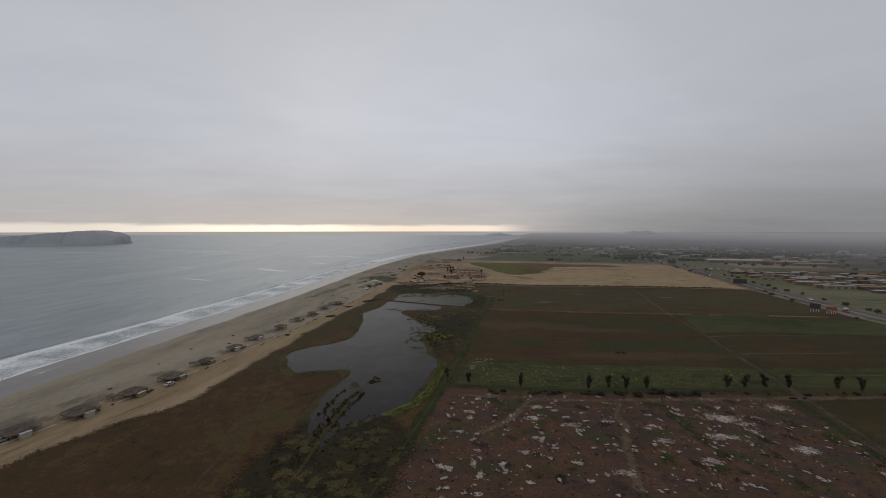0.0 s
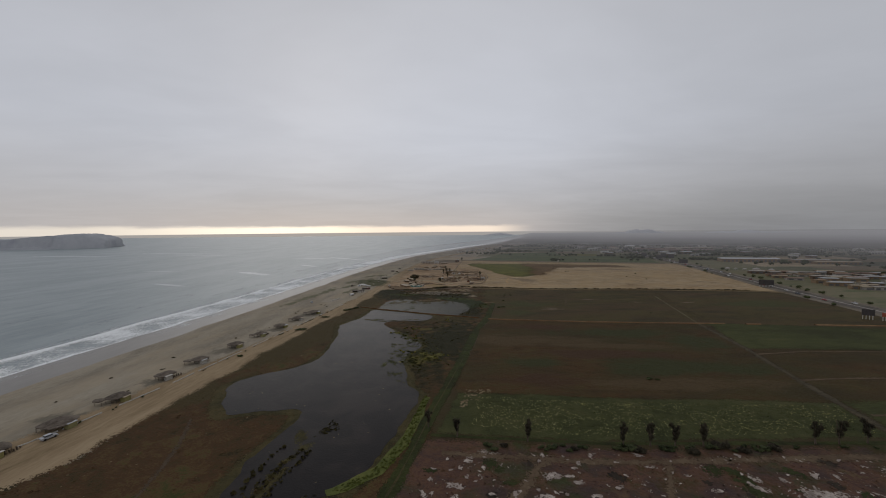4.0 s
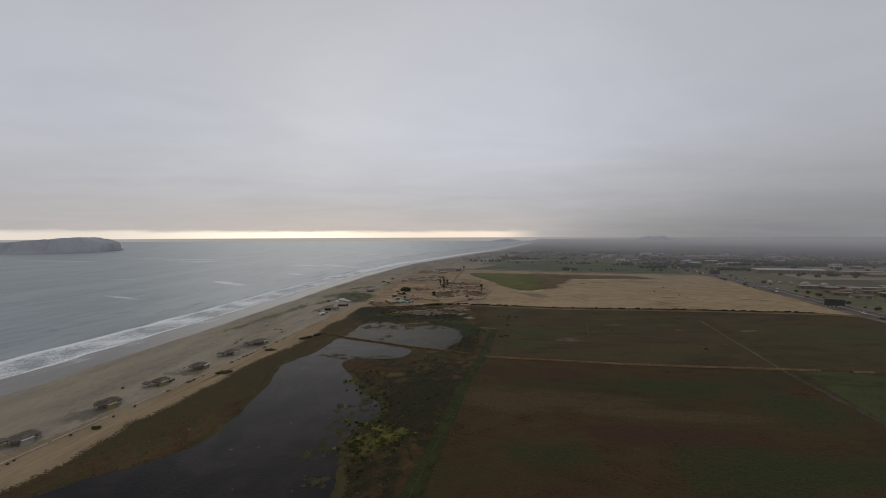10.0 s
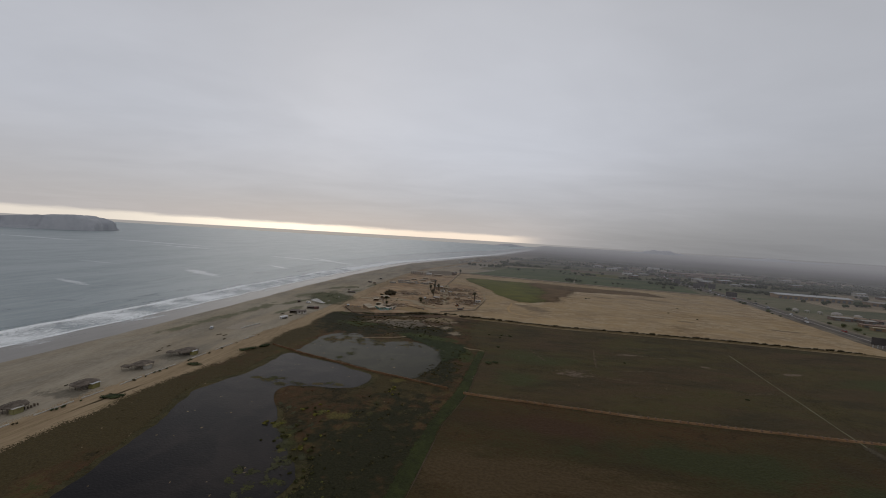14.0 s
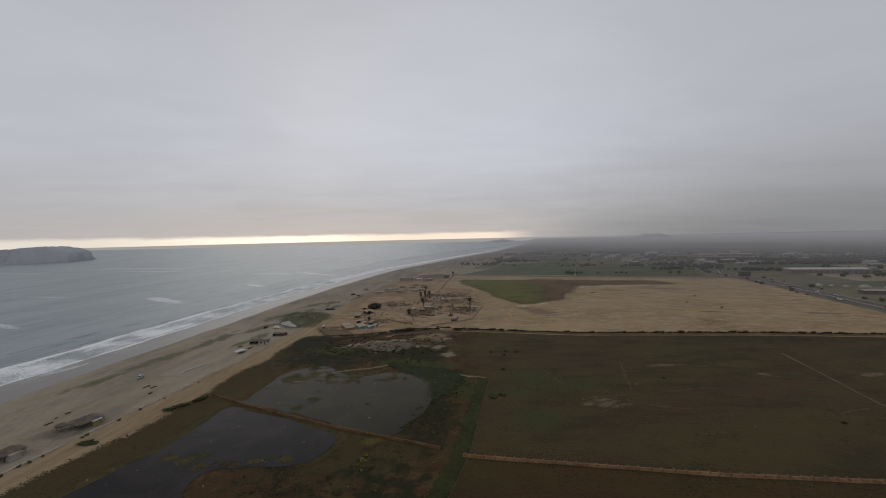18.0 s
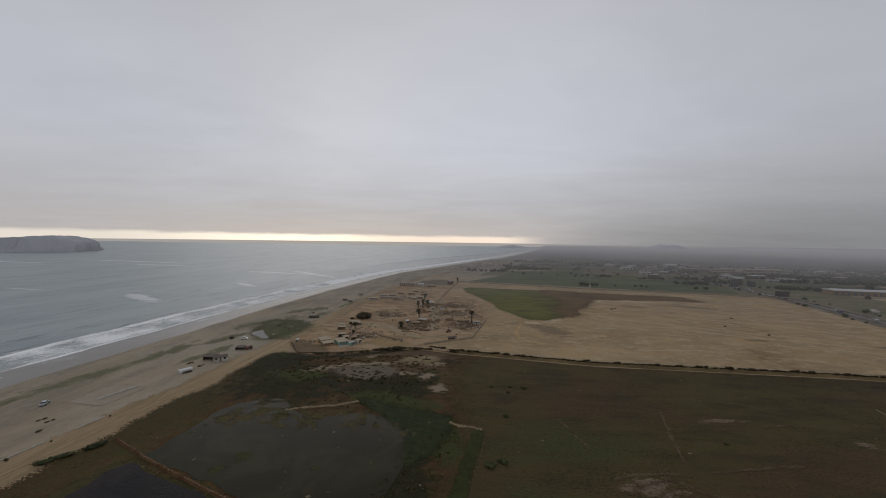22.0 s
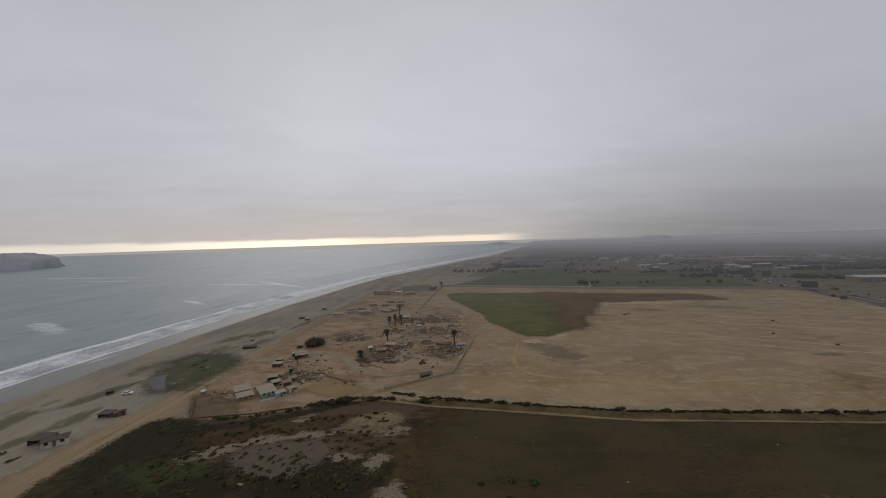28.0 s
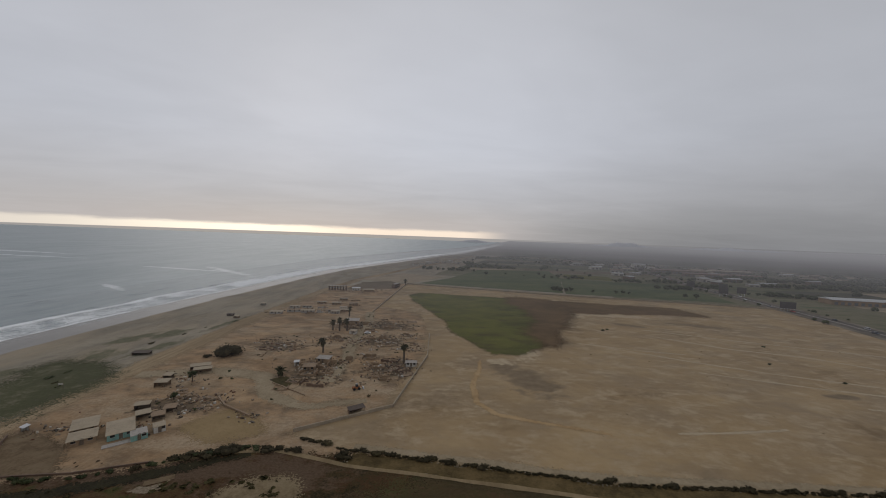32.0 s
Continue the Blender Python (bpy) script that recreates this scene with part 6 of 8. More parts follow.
# ---- houses and ruins ----
def house(x, y, rot, w, d, h, wall, roof, label, front="plain", slope=0.25, group="", eave=0.35):
    """A one-storey block house: four walls, a slightly pitched sheet roof, a door and windows set in the front (-y)."""
    e = thing("house", label, "house", x, y, 0.06, rot, group)
    t = 0.2
    dw, dh = 0.95, 2.05
    wins = [-w * 0.3, w * 0.3] if w > 4.5 else [w * 0.28]
    # front wall, open at its door and windows
    cuts = [(-dw / 2, dw / 2, 0.0, dh)] + [(c - 0.55, c + 0.55, 1.0, 2.0) for c in wins]
    xs = sorted({-w / 2, w / 2} | {q for c in cuts for q in c[:2]})
    zs = sorted({-0.2, h} | {q for c in cuts for q in c[2:] if q < h})
    bm = bmesh.new()
    grid = {(a, b): bm.verts.new((a, -d / 2 - t / 2, b)) for a in xs for b in zs}
    fs = []
    for a, a1 in zip(xs, xs[1:]):
        for b, b1 in zip(zs, zs[1:]):
            m, k = (a + a1) / 2, (b + b1) / 2
            if not any(c[0] < m < c[1] and c[2] < k < c[3] for c in cuts):
                fs.append(bm.faces.new((grid[a, b], grid[a1, b], grid[a1, b1], grid[a, b1])))
    ext = bmesh.ops.extrude_face_region(bm, geom=fs)["geom"]
    bmesh.ops.translate(bm, verts=[v for v in ext if isinstance(v, bmesh.types.BMVert)], vec=(0, t, 0))
    bmesh.ops.delete(bm, geom=[v for v in bm.verts if not v.link_faces], context="VERTS")
    bmesh.ops.recalc_face_normals(bm, faces=bm.faces)
    part("front_wall", bm, wall, e)
    bm = bmesh.new()
    box(bm, 0, d / 2, -0.2, w, t, h + 0.2 + slope)
    part("back_wall", bm, wall, e)
    for s in (-1, 1):
        bm = bmesh.new()
        vs = box(bm, s * (w / 2 - t / 2), 0, -0.2, t, d - t, h + 0.2)
        for v in vs:
            if v.co.z > 1 and v.co.y > 0:
                v.co.z += slope
        part("side_wall", bm, wall, e)
    bm = bmesh.new()
    vs = box(bm, 0, 0, h + 0.01, w + eave * 2, d + eave * 2, 0.12)
    for v in vs:
        v.co.z += slope * (v.co.y / d + 0.5)
    top = part("roof", bm, roof, e)
    for i in range(int(w / 1.6)):
        bm = bmesh.new()
        vs = box(bm, -w / 2 + 0.7 + i * 1.6, 0, h + 0.132, 0.09, d + eave * 1.8, 0.05)
        for v in vs:
            v.co.z += slope * (v.co.y / d + 0.5)
        part("rib", bm, roof, top)
    bm = bmesh.new()
    box(bm, 0, -d / 2 + 0.05, 0.0, dw - 0.06, 0.06, dh - 0.03)
    part("door", bm, WOOD, e)
    for c in wins:
        bm = bmesh.new()
        box(bm, c, -d / 2 + 0.06, 1.0, 1.08, 0.04, 0.98)
        win = part("window", bm, DARK, e)
        bm = bmesh.new()
        box(bm, c, -d / 2 - 0.13, 0.93, 1.25, 0.08, 0.07)
        part("sill", bm, CONCRETE, win)
    return e


def broken_wall(bm, rng, x0, y0, x1, y1, h, t=0.28):
    """One stretch of wall with an uneven, broken top."""
    d = Vector((x1 - x0, y1 - y0, 0))
    L = d.length
    n = max(2, int(L / 0.8))
    nrm = Vector((-d.y, d.x, 0)).normalized() * t / 2
    prev = None
    k = rng.uniform(0.5, 1.0)
    for i in range(n + 1):
        k = min(1.05, max(0.12, k + rng.choice((-0.4, -0.1, 0.0, 0.0, 0.12, 0.4))))
        p = Vector((x0, y0, 0)) + d * i / n
        ring = [bm.verts.new(p + nrm + Vector((0, 0, -0.15))), bm.verts.new(p + nrm + Vector((0, 0, h * k))), bm.verts.new(p - nrm + Vector((0, 0, h * k * rng.uniform(0.92, 1.0)))), bm.verts.new(p - nrm + Vector((0, 0, -0.15)))]
        if prev:
            for q in range(3):
                bm.faces.new((prev[q], prev[q + 1], ring[q + 1], ring[q]))
        else:
            bm.faces.new(ring)
        prev = ring
    bm.faces.new(prev[::-1])
    bmesh.ops.recalc_face_normals(bm, faces=bm.faces)


def ruin(x, y, rot, w, d, h, mat, seed, label, group="ruined buildings"):
    """Broken walls round a floor, with gaps."""
    rng = random.Random(seed)
    e = thing("ruin", label, "ruin", x, y, 0.05, rot, group)
    runs = [(-w / 2, -d / 2, w / 2, -d / 2), (-w / 2, d / 2, w / 2, d / 2), (-w / 2, -d / 2 + 0.3, -w / 2, d / 2 - 0.3), (w / 2, -d / 2 + 0.3, w / 2, d / 2 - 0.3)]
    if w > 6:
        runs.append((w * 0.12, -d / 2 + 0.3, w * 0.12, d / 2 - 0.3))
    for x0, y0, x1, y1 in runs:
        a, b = rng.choice(((0, 1), (0, 1), (0.3, 1), (0, 0.6)))
        bm = bmesh.new()
        broken_wall(bm, rng, x0 + (x1 - x0) * a, y0 + (y1 - y0) * a, x0 + (x1 - x0) * b, y0 + (y1 - y0) * b, h * rng.uniform(0.5, 1.1))
        part("wall", bm, mat, e)
    bm = bmesh.new()
    box(bm, 0, 0, -0.1, w - 0.3, d - 0.3, 0.16)
    part("floor_slab", bm, VILLAGE if seed % 3 else ADOBE, e)
    for i in range(rng.randint(2, 5)):
        bm = bmesh.new()
        s = rng.uniform(0.5, 1.2)
        lump(bm, rng, rng.uniform(-w / 2, w / 2), rng.uniform(-d / 2, d / 2), 0.1, s, s * 0.8, s * 0.5, 1, 0.5)
        part("rubble_heap", bm, rng.choice((ADOBE, BRICK, WOOD)), e)
    return e


def shack(x, y, rot, w, d, h, roof, wall, label, group="shacks"):
    """A lean-to: posts, two board walls and a tilted roof sheet."""
    e = thing("shack", label, "shack", x, y, 0.06, rot, group)
    for sx in (-1, 1):
        for sy in (-1, 1):
            bm = bmesh.new()
            hh = h + (0.3 if sy > 0 else 0) - 0.02
            tube(bm, [(sx * (w / 2 - 0.1), sy * (d / 2 - 0.1), -0.3), (sx * (w / 2 - 0.1), sy * (d / 2 - 0.1), hh)], [0.07, 0.06], 6)
            part("post", bm, WOOD, e)
    bm = bmesh.new()
    box(bm, 0, d / 2 - 0.05, -0.1, w - 0.3, 0.08, h + 0.2)
    part("back_wall", bm, wall, e)
    bm = bmesh.new()
    box(bm, -w / 2 + 0.05, 0, -0.1, 0.08, d - 0.3, h)
    part("side_wall", bm, wall, e)
    bm = bmesh.new()
    vs = box(bm, 0, 0, h, w + 0.5, d + 0.5, 0.1)
    for v in vs:
        v.co.z += 0.3 * (v.co.y / d + 0.5)
    part("roof", bm, roof, e)
    return e


house(-43.0, 498.0, 36, 6.2, 7.2, 2.3, ADOBE, BEIGE, "plastered house with a wide beige sheet roof", group="houses by the road")
house(-38.3, 491.8, 36, 6.4, 5.4, 1.8, ADOBE, BEIGE, "lower front wing with a beige sheet roof", group="houses by the road")
house(-31.0, 497.0, 38, 6.6, 9.5, 1.9, TEAL, BEIGE, "house with a broad beige roof behind a teal front", group="houses by the road")
house(-23.4, 494.4, 40, 4.2, 4.6, 1.7, TEAL, CONCRETE, "small teal-fronted room with a flat pale roof", "all", 0.05, "houses by the road", 0.08)
house(-20.0, 498.6, 40, 3.2, 3.6, 1.9, PLASTER, BEIGE, "tiny whitewashed room with a beige roof", "all", 0.05, "houses by the road", 0.1)
bm = bmesh.new()
box(bm, 0, 0, -0.1, 7.5, 2.2, 0.22)
ob = link("terrace", bm, CONCRETE)
ob.matrix_basis = pose(-26.7, 490.4, 0.1, 0, 0, 38)
tagged(ob, "pale concrete terrace before the teal house", "terrace")
shack(-31, 506.5, 38, 4, 3.0, 2.0, BEIGE, WOOD, "open shack with a beige sheet roof beside the house")
shack(-25, 505.5, 30, 3.5, 3.0, 2.1, ADOBE, WOOD, "low dark scrap-wood shack")
shack(-25, 511.5, 20, 3.6, 3.0, 1.8, ADOBE, WOOD, "small shack with a brown roof")
shack(-36, 513, 20, 4.5, 2.4, 2.0, BEIGE, WOOD, "narrow shack with a tan roof")
shack(-43, 533.5, 8, 5.0, 3.4, 2.1, BEIGE, ADOBE, "small shack with a tan flat roof")
shack(-45.5, 541, 0, 3.4, 2.6, 2.0, BEIGE, WOOD, "tiny shack with a tan roof")
shack(-38.5, 552.5, 25, 8.0, 3.2, 2.3, BEIGE, ADOBE, "long open shed with a beige roof")
shack(-35.5, 549.0, 25, 7.0, 2.8, 2.0, BEIGE, ADOBE, "long low shed with a beige roof")
shack(42.5, 512.5, 31, 6.0, 2.4, 1.7, DARKWOOD, BRICK, "dark lean-to beside the pale boundary wall")
shack(-60.8, 497, -20, 1.8, 1.4, 1.6, WHITETIN, PLASTER, "small white booth beside the dirt road")

# hamlet
rng = random.Random(77)
RUINS = [(18, 560, 9, 6, 2.2), (9, 562, 7, 5, 2.0), (21, 551, 8, 6, 1.8), (14, 548, 8, 5, 1.6), (27, 566, 6, 5, 2.4), (20, 538, 11, 6, 1.4), (10, 541, 6, 4, 1.5), (6, 532, 6, 5, 1.0), (47, 548, 9, 6, 1.6), (54, 556, 8, 6, 1.8),
         (44, 560, 6, 5, 1.6), (52, 545, 9, 4, 1.2), (60, 551, 6, 6, 1.4), (38, 572, 7, 5, 1.8), (50, 570, 9, 5, 1.4), (15, 606, 8, 6, 2.2), (32, 611, 9, 5, 1.4), (42, 612, 8, 5, 1.4), (30, 628, 7, 6, 1.6), (43, 640, 8, 5, 1.4),
         (47, 653, 9, 6, 1.0), (58, 658, 7, 6, 0.8), (36, 660, 7, 5, 1.0), (14, 640, 11, 8, 2.6), (26, 648, 6, 5, 1.8), (-4, 590, 6, 4, 0.9), (-22, 585, 7, 4, 0.8), (-12, 596, 5, 4, 0.9), (-28, 604, 10, 2, 0.7), (62, 600, 5, 4, 1.0), (58, 618, 8, 5, 0.9), (44, 595, 8, 4, 0.9)]
for i, (x, y, w, d, h) in enumerate(RUINS):
    ruin(x + rng.uniform(-1, 1), y + rng.uniform(-1, 1), rng.uniform(-18, 18), w, d, h, rng.choice((ADOBE, ADOBE, ADOBE, BRICK)), i, "roofless ruin with broken mud-brick walls and rubble")
house(16, 566.5, -8, 6.5, 4.5, 2.2, ADOBE, CONCRETE, "abandoned mud house with a pale flat roof", group="houses of the hamlet")
house(12, 554.5, 6, 5.5, 4.0, 2.2, ADOBE, ADOBE, "square flat-roofed mud-brick house in the hamlet", group="houses of the hamlet")
house(15, 648, 4, 9, 7, 3, ADOBE, CONCRETE, "grey concrete house beside the palms", group="houses of the hamlet")
house(20.5, 621, -20, 4.5, 3, 2.2, PLASTER, BEIGE, "white shed with a pale sheet roof", group="houses of the hamlet")
house(61.5, 562.5, 3, 5.5, 2.4, 2.0, PLASTER, CONCRETE, "roofed white row with dark openings by the wall", group="houses of the hamlet")
house(4, 560, 10, 2.0, 1.8, 2.1, PLASTER, WHITETIN, "tiny white block hut on trodden earth", group="houses of the hamlet")
for i in range(190):
    x, y = rng.choice(((50, 552), (52, 560), (18, 545), (14, 558), (-26, 521), (-22, 512), (30, 600), (45, 640), (20, 640), (-16, 590), (45, 600)))
    x, y = x + rng.gauss(0, 8), y + rng.gauss(0, 7)
    if inside((x, y), [(-40, 505), (50, 520), (66, 578), (66, 660), (0, 690), (-30, 560)]):
        mat = rng.choice((ADOBE, ADOBE, BRICK, WOOD, PLASTER, WOOD, ADOBE))
        bm = bmesh.new()
        lump(bm, rng, 0, 0, 0.05, 1.5, 1.1, 0.45, 1, 0.5)
        ob = link("rubble_heap", bm, rng.choice((ADOBE, VILLAGE)))
        ob.matrix_basis = pose(x, y, 0.06, 0, 0, rng.uniform(0, 180))
        tagged(ob, "heap of broken bricks and scrap on bare earth", "rubble", "rubble heaps")
        for k in range(rng.randint(3, 6)):
            q = rng.uniform(0.3, 0.85)
            bm = bmesh.new()
            box(bm, rng.gauss(0, 1.0), rng.gauss(0, 0.8), -0.05, q, q * rng.uniform(0.5, 1.6), q * rng.uniform(0.4, 1.1), rng.uniform(0, 90), 0.85)
            part("block", bm, mat, ob)
for i in range(60):
    x, y = rng.uniform(-42, 64), rng.uniform(510, 680)
    if inside((x, y), [(-40, 508), (50, 522), (64, 578), (66, 660), (0, 690), (-30, 560)]):
        s = rng.uniform(0.4, 1.4)
        shrub(x, y, s * 1.3, s, s * 0.8, LEAF if i % 3 else DRYLEAF, "low dusty bush among the ruins", "hamlet bushes", i + 500, leaves=45, size=0.2, lumps=2)
sheet("garden_plot", [(-2, 542), (4, 546), (10, 541), (9, 534), (3, 537)], 0.12, REED, 2, 0.3, "small green garden plot", "garden")

# white blocks and rows further up the shore
for i, (x, y, w, d, m) in enumerate([(-60, 676, 9, 5, CONCRETE), (-53, 699, 8, 4, WHITEWASH), (-43, 701, 8, 3, WHITEWASH), (-30, 702, 8, 3, WHITEWASH), (-11, 699, 6, 5, WHITEWASH), (-48, 684, 12, 3, WHITEWASH), (-37, 683, 10, 4, CONCRETE), (-26, 684, 8, 4, WHITEWASH), (-17, 687, 9, 4, CONCRETE), (-8, 690, 7, 4, ADOBE), (-14, 682, 7, 4, CONCRETE), (-34, 678, 8, 4, ADOBE), (-22, 720, 8, 4, ADOBE), (-36, 722, 8, 3, ADOBE), (-6, 718, 8, 4, ADOBE), (-8, 740, 9, 3, ADOBE), (-20, 742, 8, 3, ADOBE)]):
    x += 8
    if i % 4 == 3:
        ruin(x, y, 8, w, d, 1.4, m, i + 60, "low roofless block walls near the shore", "roofless blocks up the shore")
    else:
        house(x, y, 6 + (i % 3) * 3, w, d, 1.9, m, [BEIGE, TANWALL, ADOBE][i % 3], "small pale block house with a flat roof", "all", 0.1, "block houses up the shore")


def arcade(x, y, rot, n, label):
    """A roofless two-storey shell: a row of bays with square openings."""
    e = thing("roofless_building", label, "building", x, y, 0.05, rot, "shells at the wall")
    for i in range(n + 1):
        bm = bmesh.new()
        box(bm, (i - n / 2) * 3.2, 0, -0.2, 0.7, 5, 5.2)
        part("pier", bm, BRICK, e)
    for k in (2.3, 4.6):
        bm = bmesh.new()
        box(bm, 0, 0, k, n * 3.2 - 0.7, 4.6, 0.4)
        part("floor_slab", bm, CONCRETE, e)
    return e


arcade(-33, 806, 0, 6, "dark two-storey brick shell with open bays")
arcade(32, 838, 70, 4, "dark brick shell beside the boundary wall")
house(-12, 808, 0, 9, 5, 3, PLASTER, WHITETIN, "white house beside a brick shell", group="block houses up the shore")
house(4, 800, 10, 12, 6, 2.6, ADOBE, BEIGE, "long brown house with a flat roof", group="block houses up the shore")
sheet("dark_yard", [(-26, 812), (30, 826), (36, 870), (20, 900), (-16, 880)], 0.09, FARCOL[3], 5, 2, "dark scrubby yard behind the shells", "ground")
for i, (x, y) in enumerate([(62, 1215), (78, 1235), (96, 1268), (118, 1282), (134, 1300), (48, 1180), (150, 1275)]):
    house(x, y, i * 11, 13, 9, 4.5, PLASTER, [BEIGE, WHITETIN, TERRA][i % 3], "white beach house near the far shore", group="far beach houses")

# ---- beach buildings ----

def stall(x, y, rot, w, d, h, label):
    """A low closed beach stall: white board sides, a counter flap and a thin lean-to roof."""
    e = thing("beach_stall", label, "stall", x, y, 0.05, rot)
    for sy in (-1, 1):
        bm = bmesh.new()
        box(bm, 0, sy * (d / 2 - 0.04), -0.1, w, 0.08, h + 0.1 + (0.25 if sy > 0 else 0))
        part("long_side", bm, CARW if sy < 0 else PLASTER, e)
    for sx in (-1, 1):
        bm = bmesh.new()
        box(bm, sx * (w / 2 - 0.04), 0, -0.1, 0.08, d - 0.18, h + 0.1)
        part("end_side", bm, PLASTER, e)
    bm = bmesh.new()
    vs = box(bm, 0, 0, h + 0.01, w + 0.3, d + 0.3, 0.06)
    for v in vs:
        v.co.z += 0.25 * (v.co.y / d + 0.5)
    part("roof", bm, WHITETIN, e)
    bm = bmesh.new()
    box(bm, 0, -d / 2 - 0.2, 0.8, w * 0.6, 0.4, 0.05)
    part("counter", bm, WOOD, e)
    return e


stall(-92.2, 437.6, 62, 5.8, 2.0, 1.4, "low white board stall on the sand")
shack(-93.0, 458, 4, 6.6, 4.6, 1.9, DARKWOOD, WOOD, "dark shack with a brown roof beside a white house")
house(-86.6, 456.4, 36, 6.8, 3.6, 2.1, PLASTER, DARKWOOD, "white-fronted beach house with a dull brown roof", "all", 0.35)
house(-83, 478, 40, 3.6, 2.4, 1.5, REDPAINT, REDPAINT, "small dull red hut on the sand", "all", 0.1)
shack(-87.8, 477.5, 0, 5.0, 3.5, 1.5, DARKWOOD, WOOD, "low brown shack beside a red hut")
shack(-80, 572, 6, 8, 3, 1.3, DARKWOOD, WOOD, "dark low beach shack beside the road")
shack(-74, 657, -10, 3.6, 2.4, 1.6, BEIGE, ADOBE, "tan beach shelter up the shore")
shack(-82, 664, -10, 5, 2.2, 1.3, DARKWOOD, WOOD, "long dark beach shelter up the shore")
shack(-76, 708, -8, 4, 2.4, 1.7, BEIGE, WHITEWASH, "small pale kiosk up the shore")
shack(-108, 500, 30, 2.6, 2.2, 1.6, DARKWOOD, WOOD, "small dark wooden stand on the beach")
sheet("beach_court", [(-113, 401), (-98, 399.5), (-96, 417), (-112, 419)], 0.06, material("court_sand", [(0.262, 0.224, 0.172), (0.305, 0.262, 0.205)], 9, 2, 0.5), 2, 0.4, "flat pale sand court beside a short white wall", "court", edge=1.0)
DUNE = material("dune_grass", [(0.08233, 0.07626, 0.04516), (0.06583, 0.06824, 0.03252), (0.08233, 0.08232, 0.04154), (0.1337, 0.1185, 0.07675)], 14, 3, 0.7, bump=0.9)
DUNE_POLY = [(-88, 506), (-99, 522), (-106, 547), (-107, 559), (-90, 558), (-77, 546), (-74, 522), (-77, 507)]
sheet("dune_grass", rounded(DUNE_POLY), 0.07, DUNE, 1.2, 3.2, "green dune grass patch beside the road", "dune", edge=4.5)
sheet("beach_pool", rounded([(-104, 516), (-100, 526), (-92, 514), (-84, 504), (-88, 502), (-96, 508)]), 0.09, LAGOON, 2, 0.8, "shallow grey pool on the beach", "pool")
for i in range(12):
    y = rng.uniform(430, 760)
    x = rng.uniform(-34, -16) + lerp_at([(400, -72), (517, -64), (608, -56), (700, -40), (800, -24)], y)
    s = rng.uniform(0.8, 2.6)
    shrub(x, y, s * 0.9, s * 2.0, s * 0.35, DRYLEAF if i % 2 else LEAF, "low creeping beach plants on sand", "beach plants", i + 700, -14, "beach_plant", 60, 0.22, 3)
for i in range(16):
    y = rng.uniform(130, 400)
    x = lerp_at([(100, -150), (170, -125), (262, -107), (352, -93), (400, -87)], y) - rng.uniform(9, 34)
    s = rng.uniform(0.5, 1.3)
    shrub(x, y, s, s * 1.6, s * 0.4, DRYLEAF, "low heap of dry seaweed on sand", "beach heaps", i + 760, -14, "seaweed_clump", 50, 0.2, 2)


def signpost(x, y, rot, w=1.6, h=2.4):
    e = thing("gateway_sign", "pale wooden sign frame beside the beach road", "sign", x, y, 0.05, rot, "roadside sign frames")
    for s in (-1, 1):
        bm = bmesh.new()
        tube(bm, [(s * w / 2, 0, -0.3), (s * w / 2, 0, h)], [0.08, 0.07], 6)
        part("post", bm, WOOD, e)
    bm = bmesh.new()
    box(bm, 0, 0, h * 0.72, w - 0.17, 0.08, 0.6)
    part("board", bm, PLASTER, e)


signpost(-80, 529, 20)
signpost(-82.5, 507, 30, 2.4, 2.2)
sheet("earth_slab", [(-6, 473), (0, 476), (1, 474), (-5, 471)], 0.16, TRACK, 2, 0.1, "bare rectangular patch of earth", "ground")

# ---- billboards ----
def billboard(x, y, rot, w, h, lift, mat, posts, label, frame_n=4, pmat=None):
    e = thing("billboard", label, "billboard", x, y, 0.08, rot, "billboards by the highway")
    for i in range(posts):
        bm = bmesh.new()
        box(bm, (i + 0.5) * w / posts - w / 2, 0.35, -0.3, 0.4, 0.4, lift + h * 0.8)
        part("post", bm, pmat or STEEL, e)
    for i in range(frame_n):
        bm = bmesh.new()
        box(bm, (i + 0.5) * w / frame_n - w / 2, 0, lift, w / frame_n - 0.06, 0.22, h)
        part("panel", bm, mat, e)
    bm = bmesh.new()
    box(bm, 0, 0.22, lift + h * 0.45, w * 0.96, 0.2, 0.25)
    part("rail", bm, STEEL, e)


billboard(326, 321, -30, 7, 4.6, 3, BOARD, 4, "tall dark hoarding on pale posts near the highway", 4, PLASTER)
billboard(333.5, 314.5, -38, 6.5, 3.2, 3, ORANGE, 5, "orange printed hoarding on white posts", 3, PLASTER)
billboard(382, 474, -25, 14, 6, 2.5, BOARD, 5, "wide dark hoarding seen from behind")
billboard(461, 748, -25, 14, 7, 3, BOARD, 5, "wide dark hoarding at the end of the plain")
billboard(468, 842, -20, 11, 8.5, 4, BOARD, 3, "tall dark hoarding among trees along the highway")
billboard(497, 846, -20, 11, 8.5, 4, BOARD, 3, "tall dark hoarding among trees along the highway")
billboard(500, 880, -20, 11, 9, 4, BOARD, 3, "dark hoarding beside the far highway")
billboard(470, 905, -20, 11, 9, 4, BOARD, 3, "dark hoarding beside the far highway")
billboard(560, 1180, -20, 12, 8, 4, BOARD, 3, "dark hoarding far along the highway")
billboard(520, 1240, -20, 12, 8, 4, BOARD, 3, "dark hoarding far along the highway")


# ---- far buildings ----
SHUTTER = paint("dull_shutter", (0.13, 0.125, 0.12), 0.25)


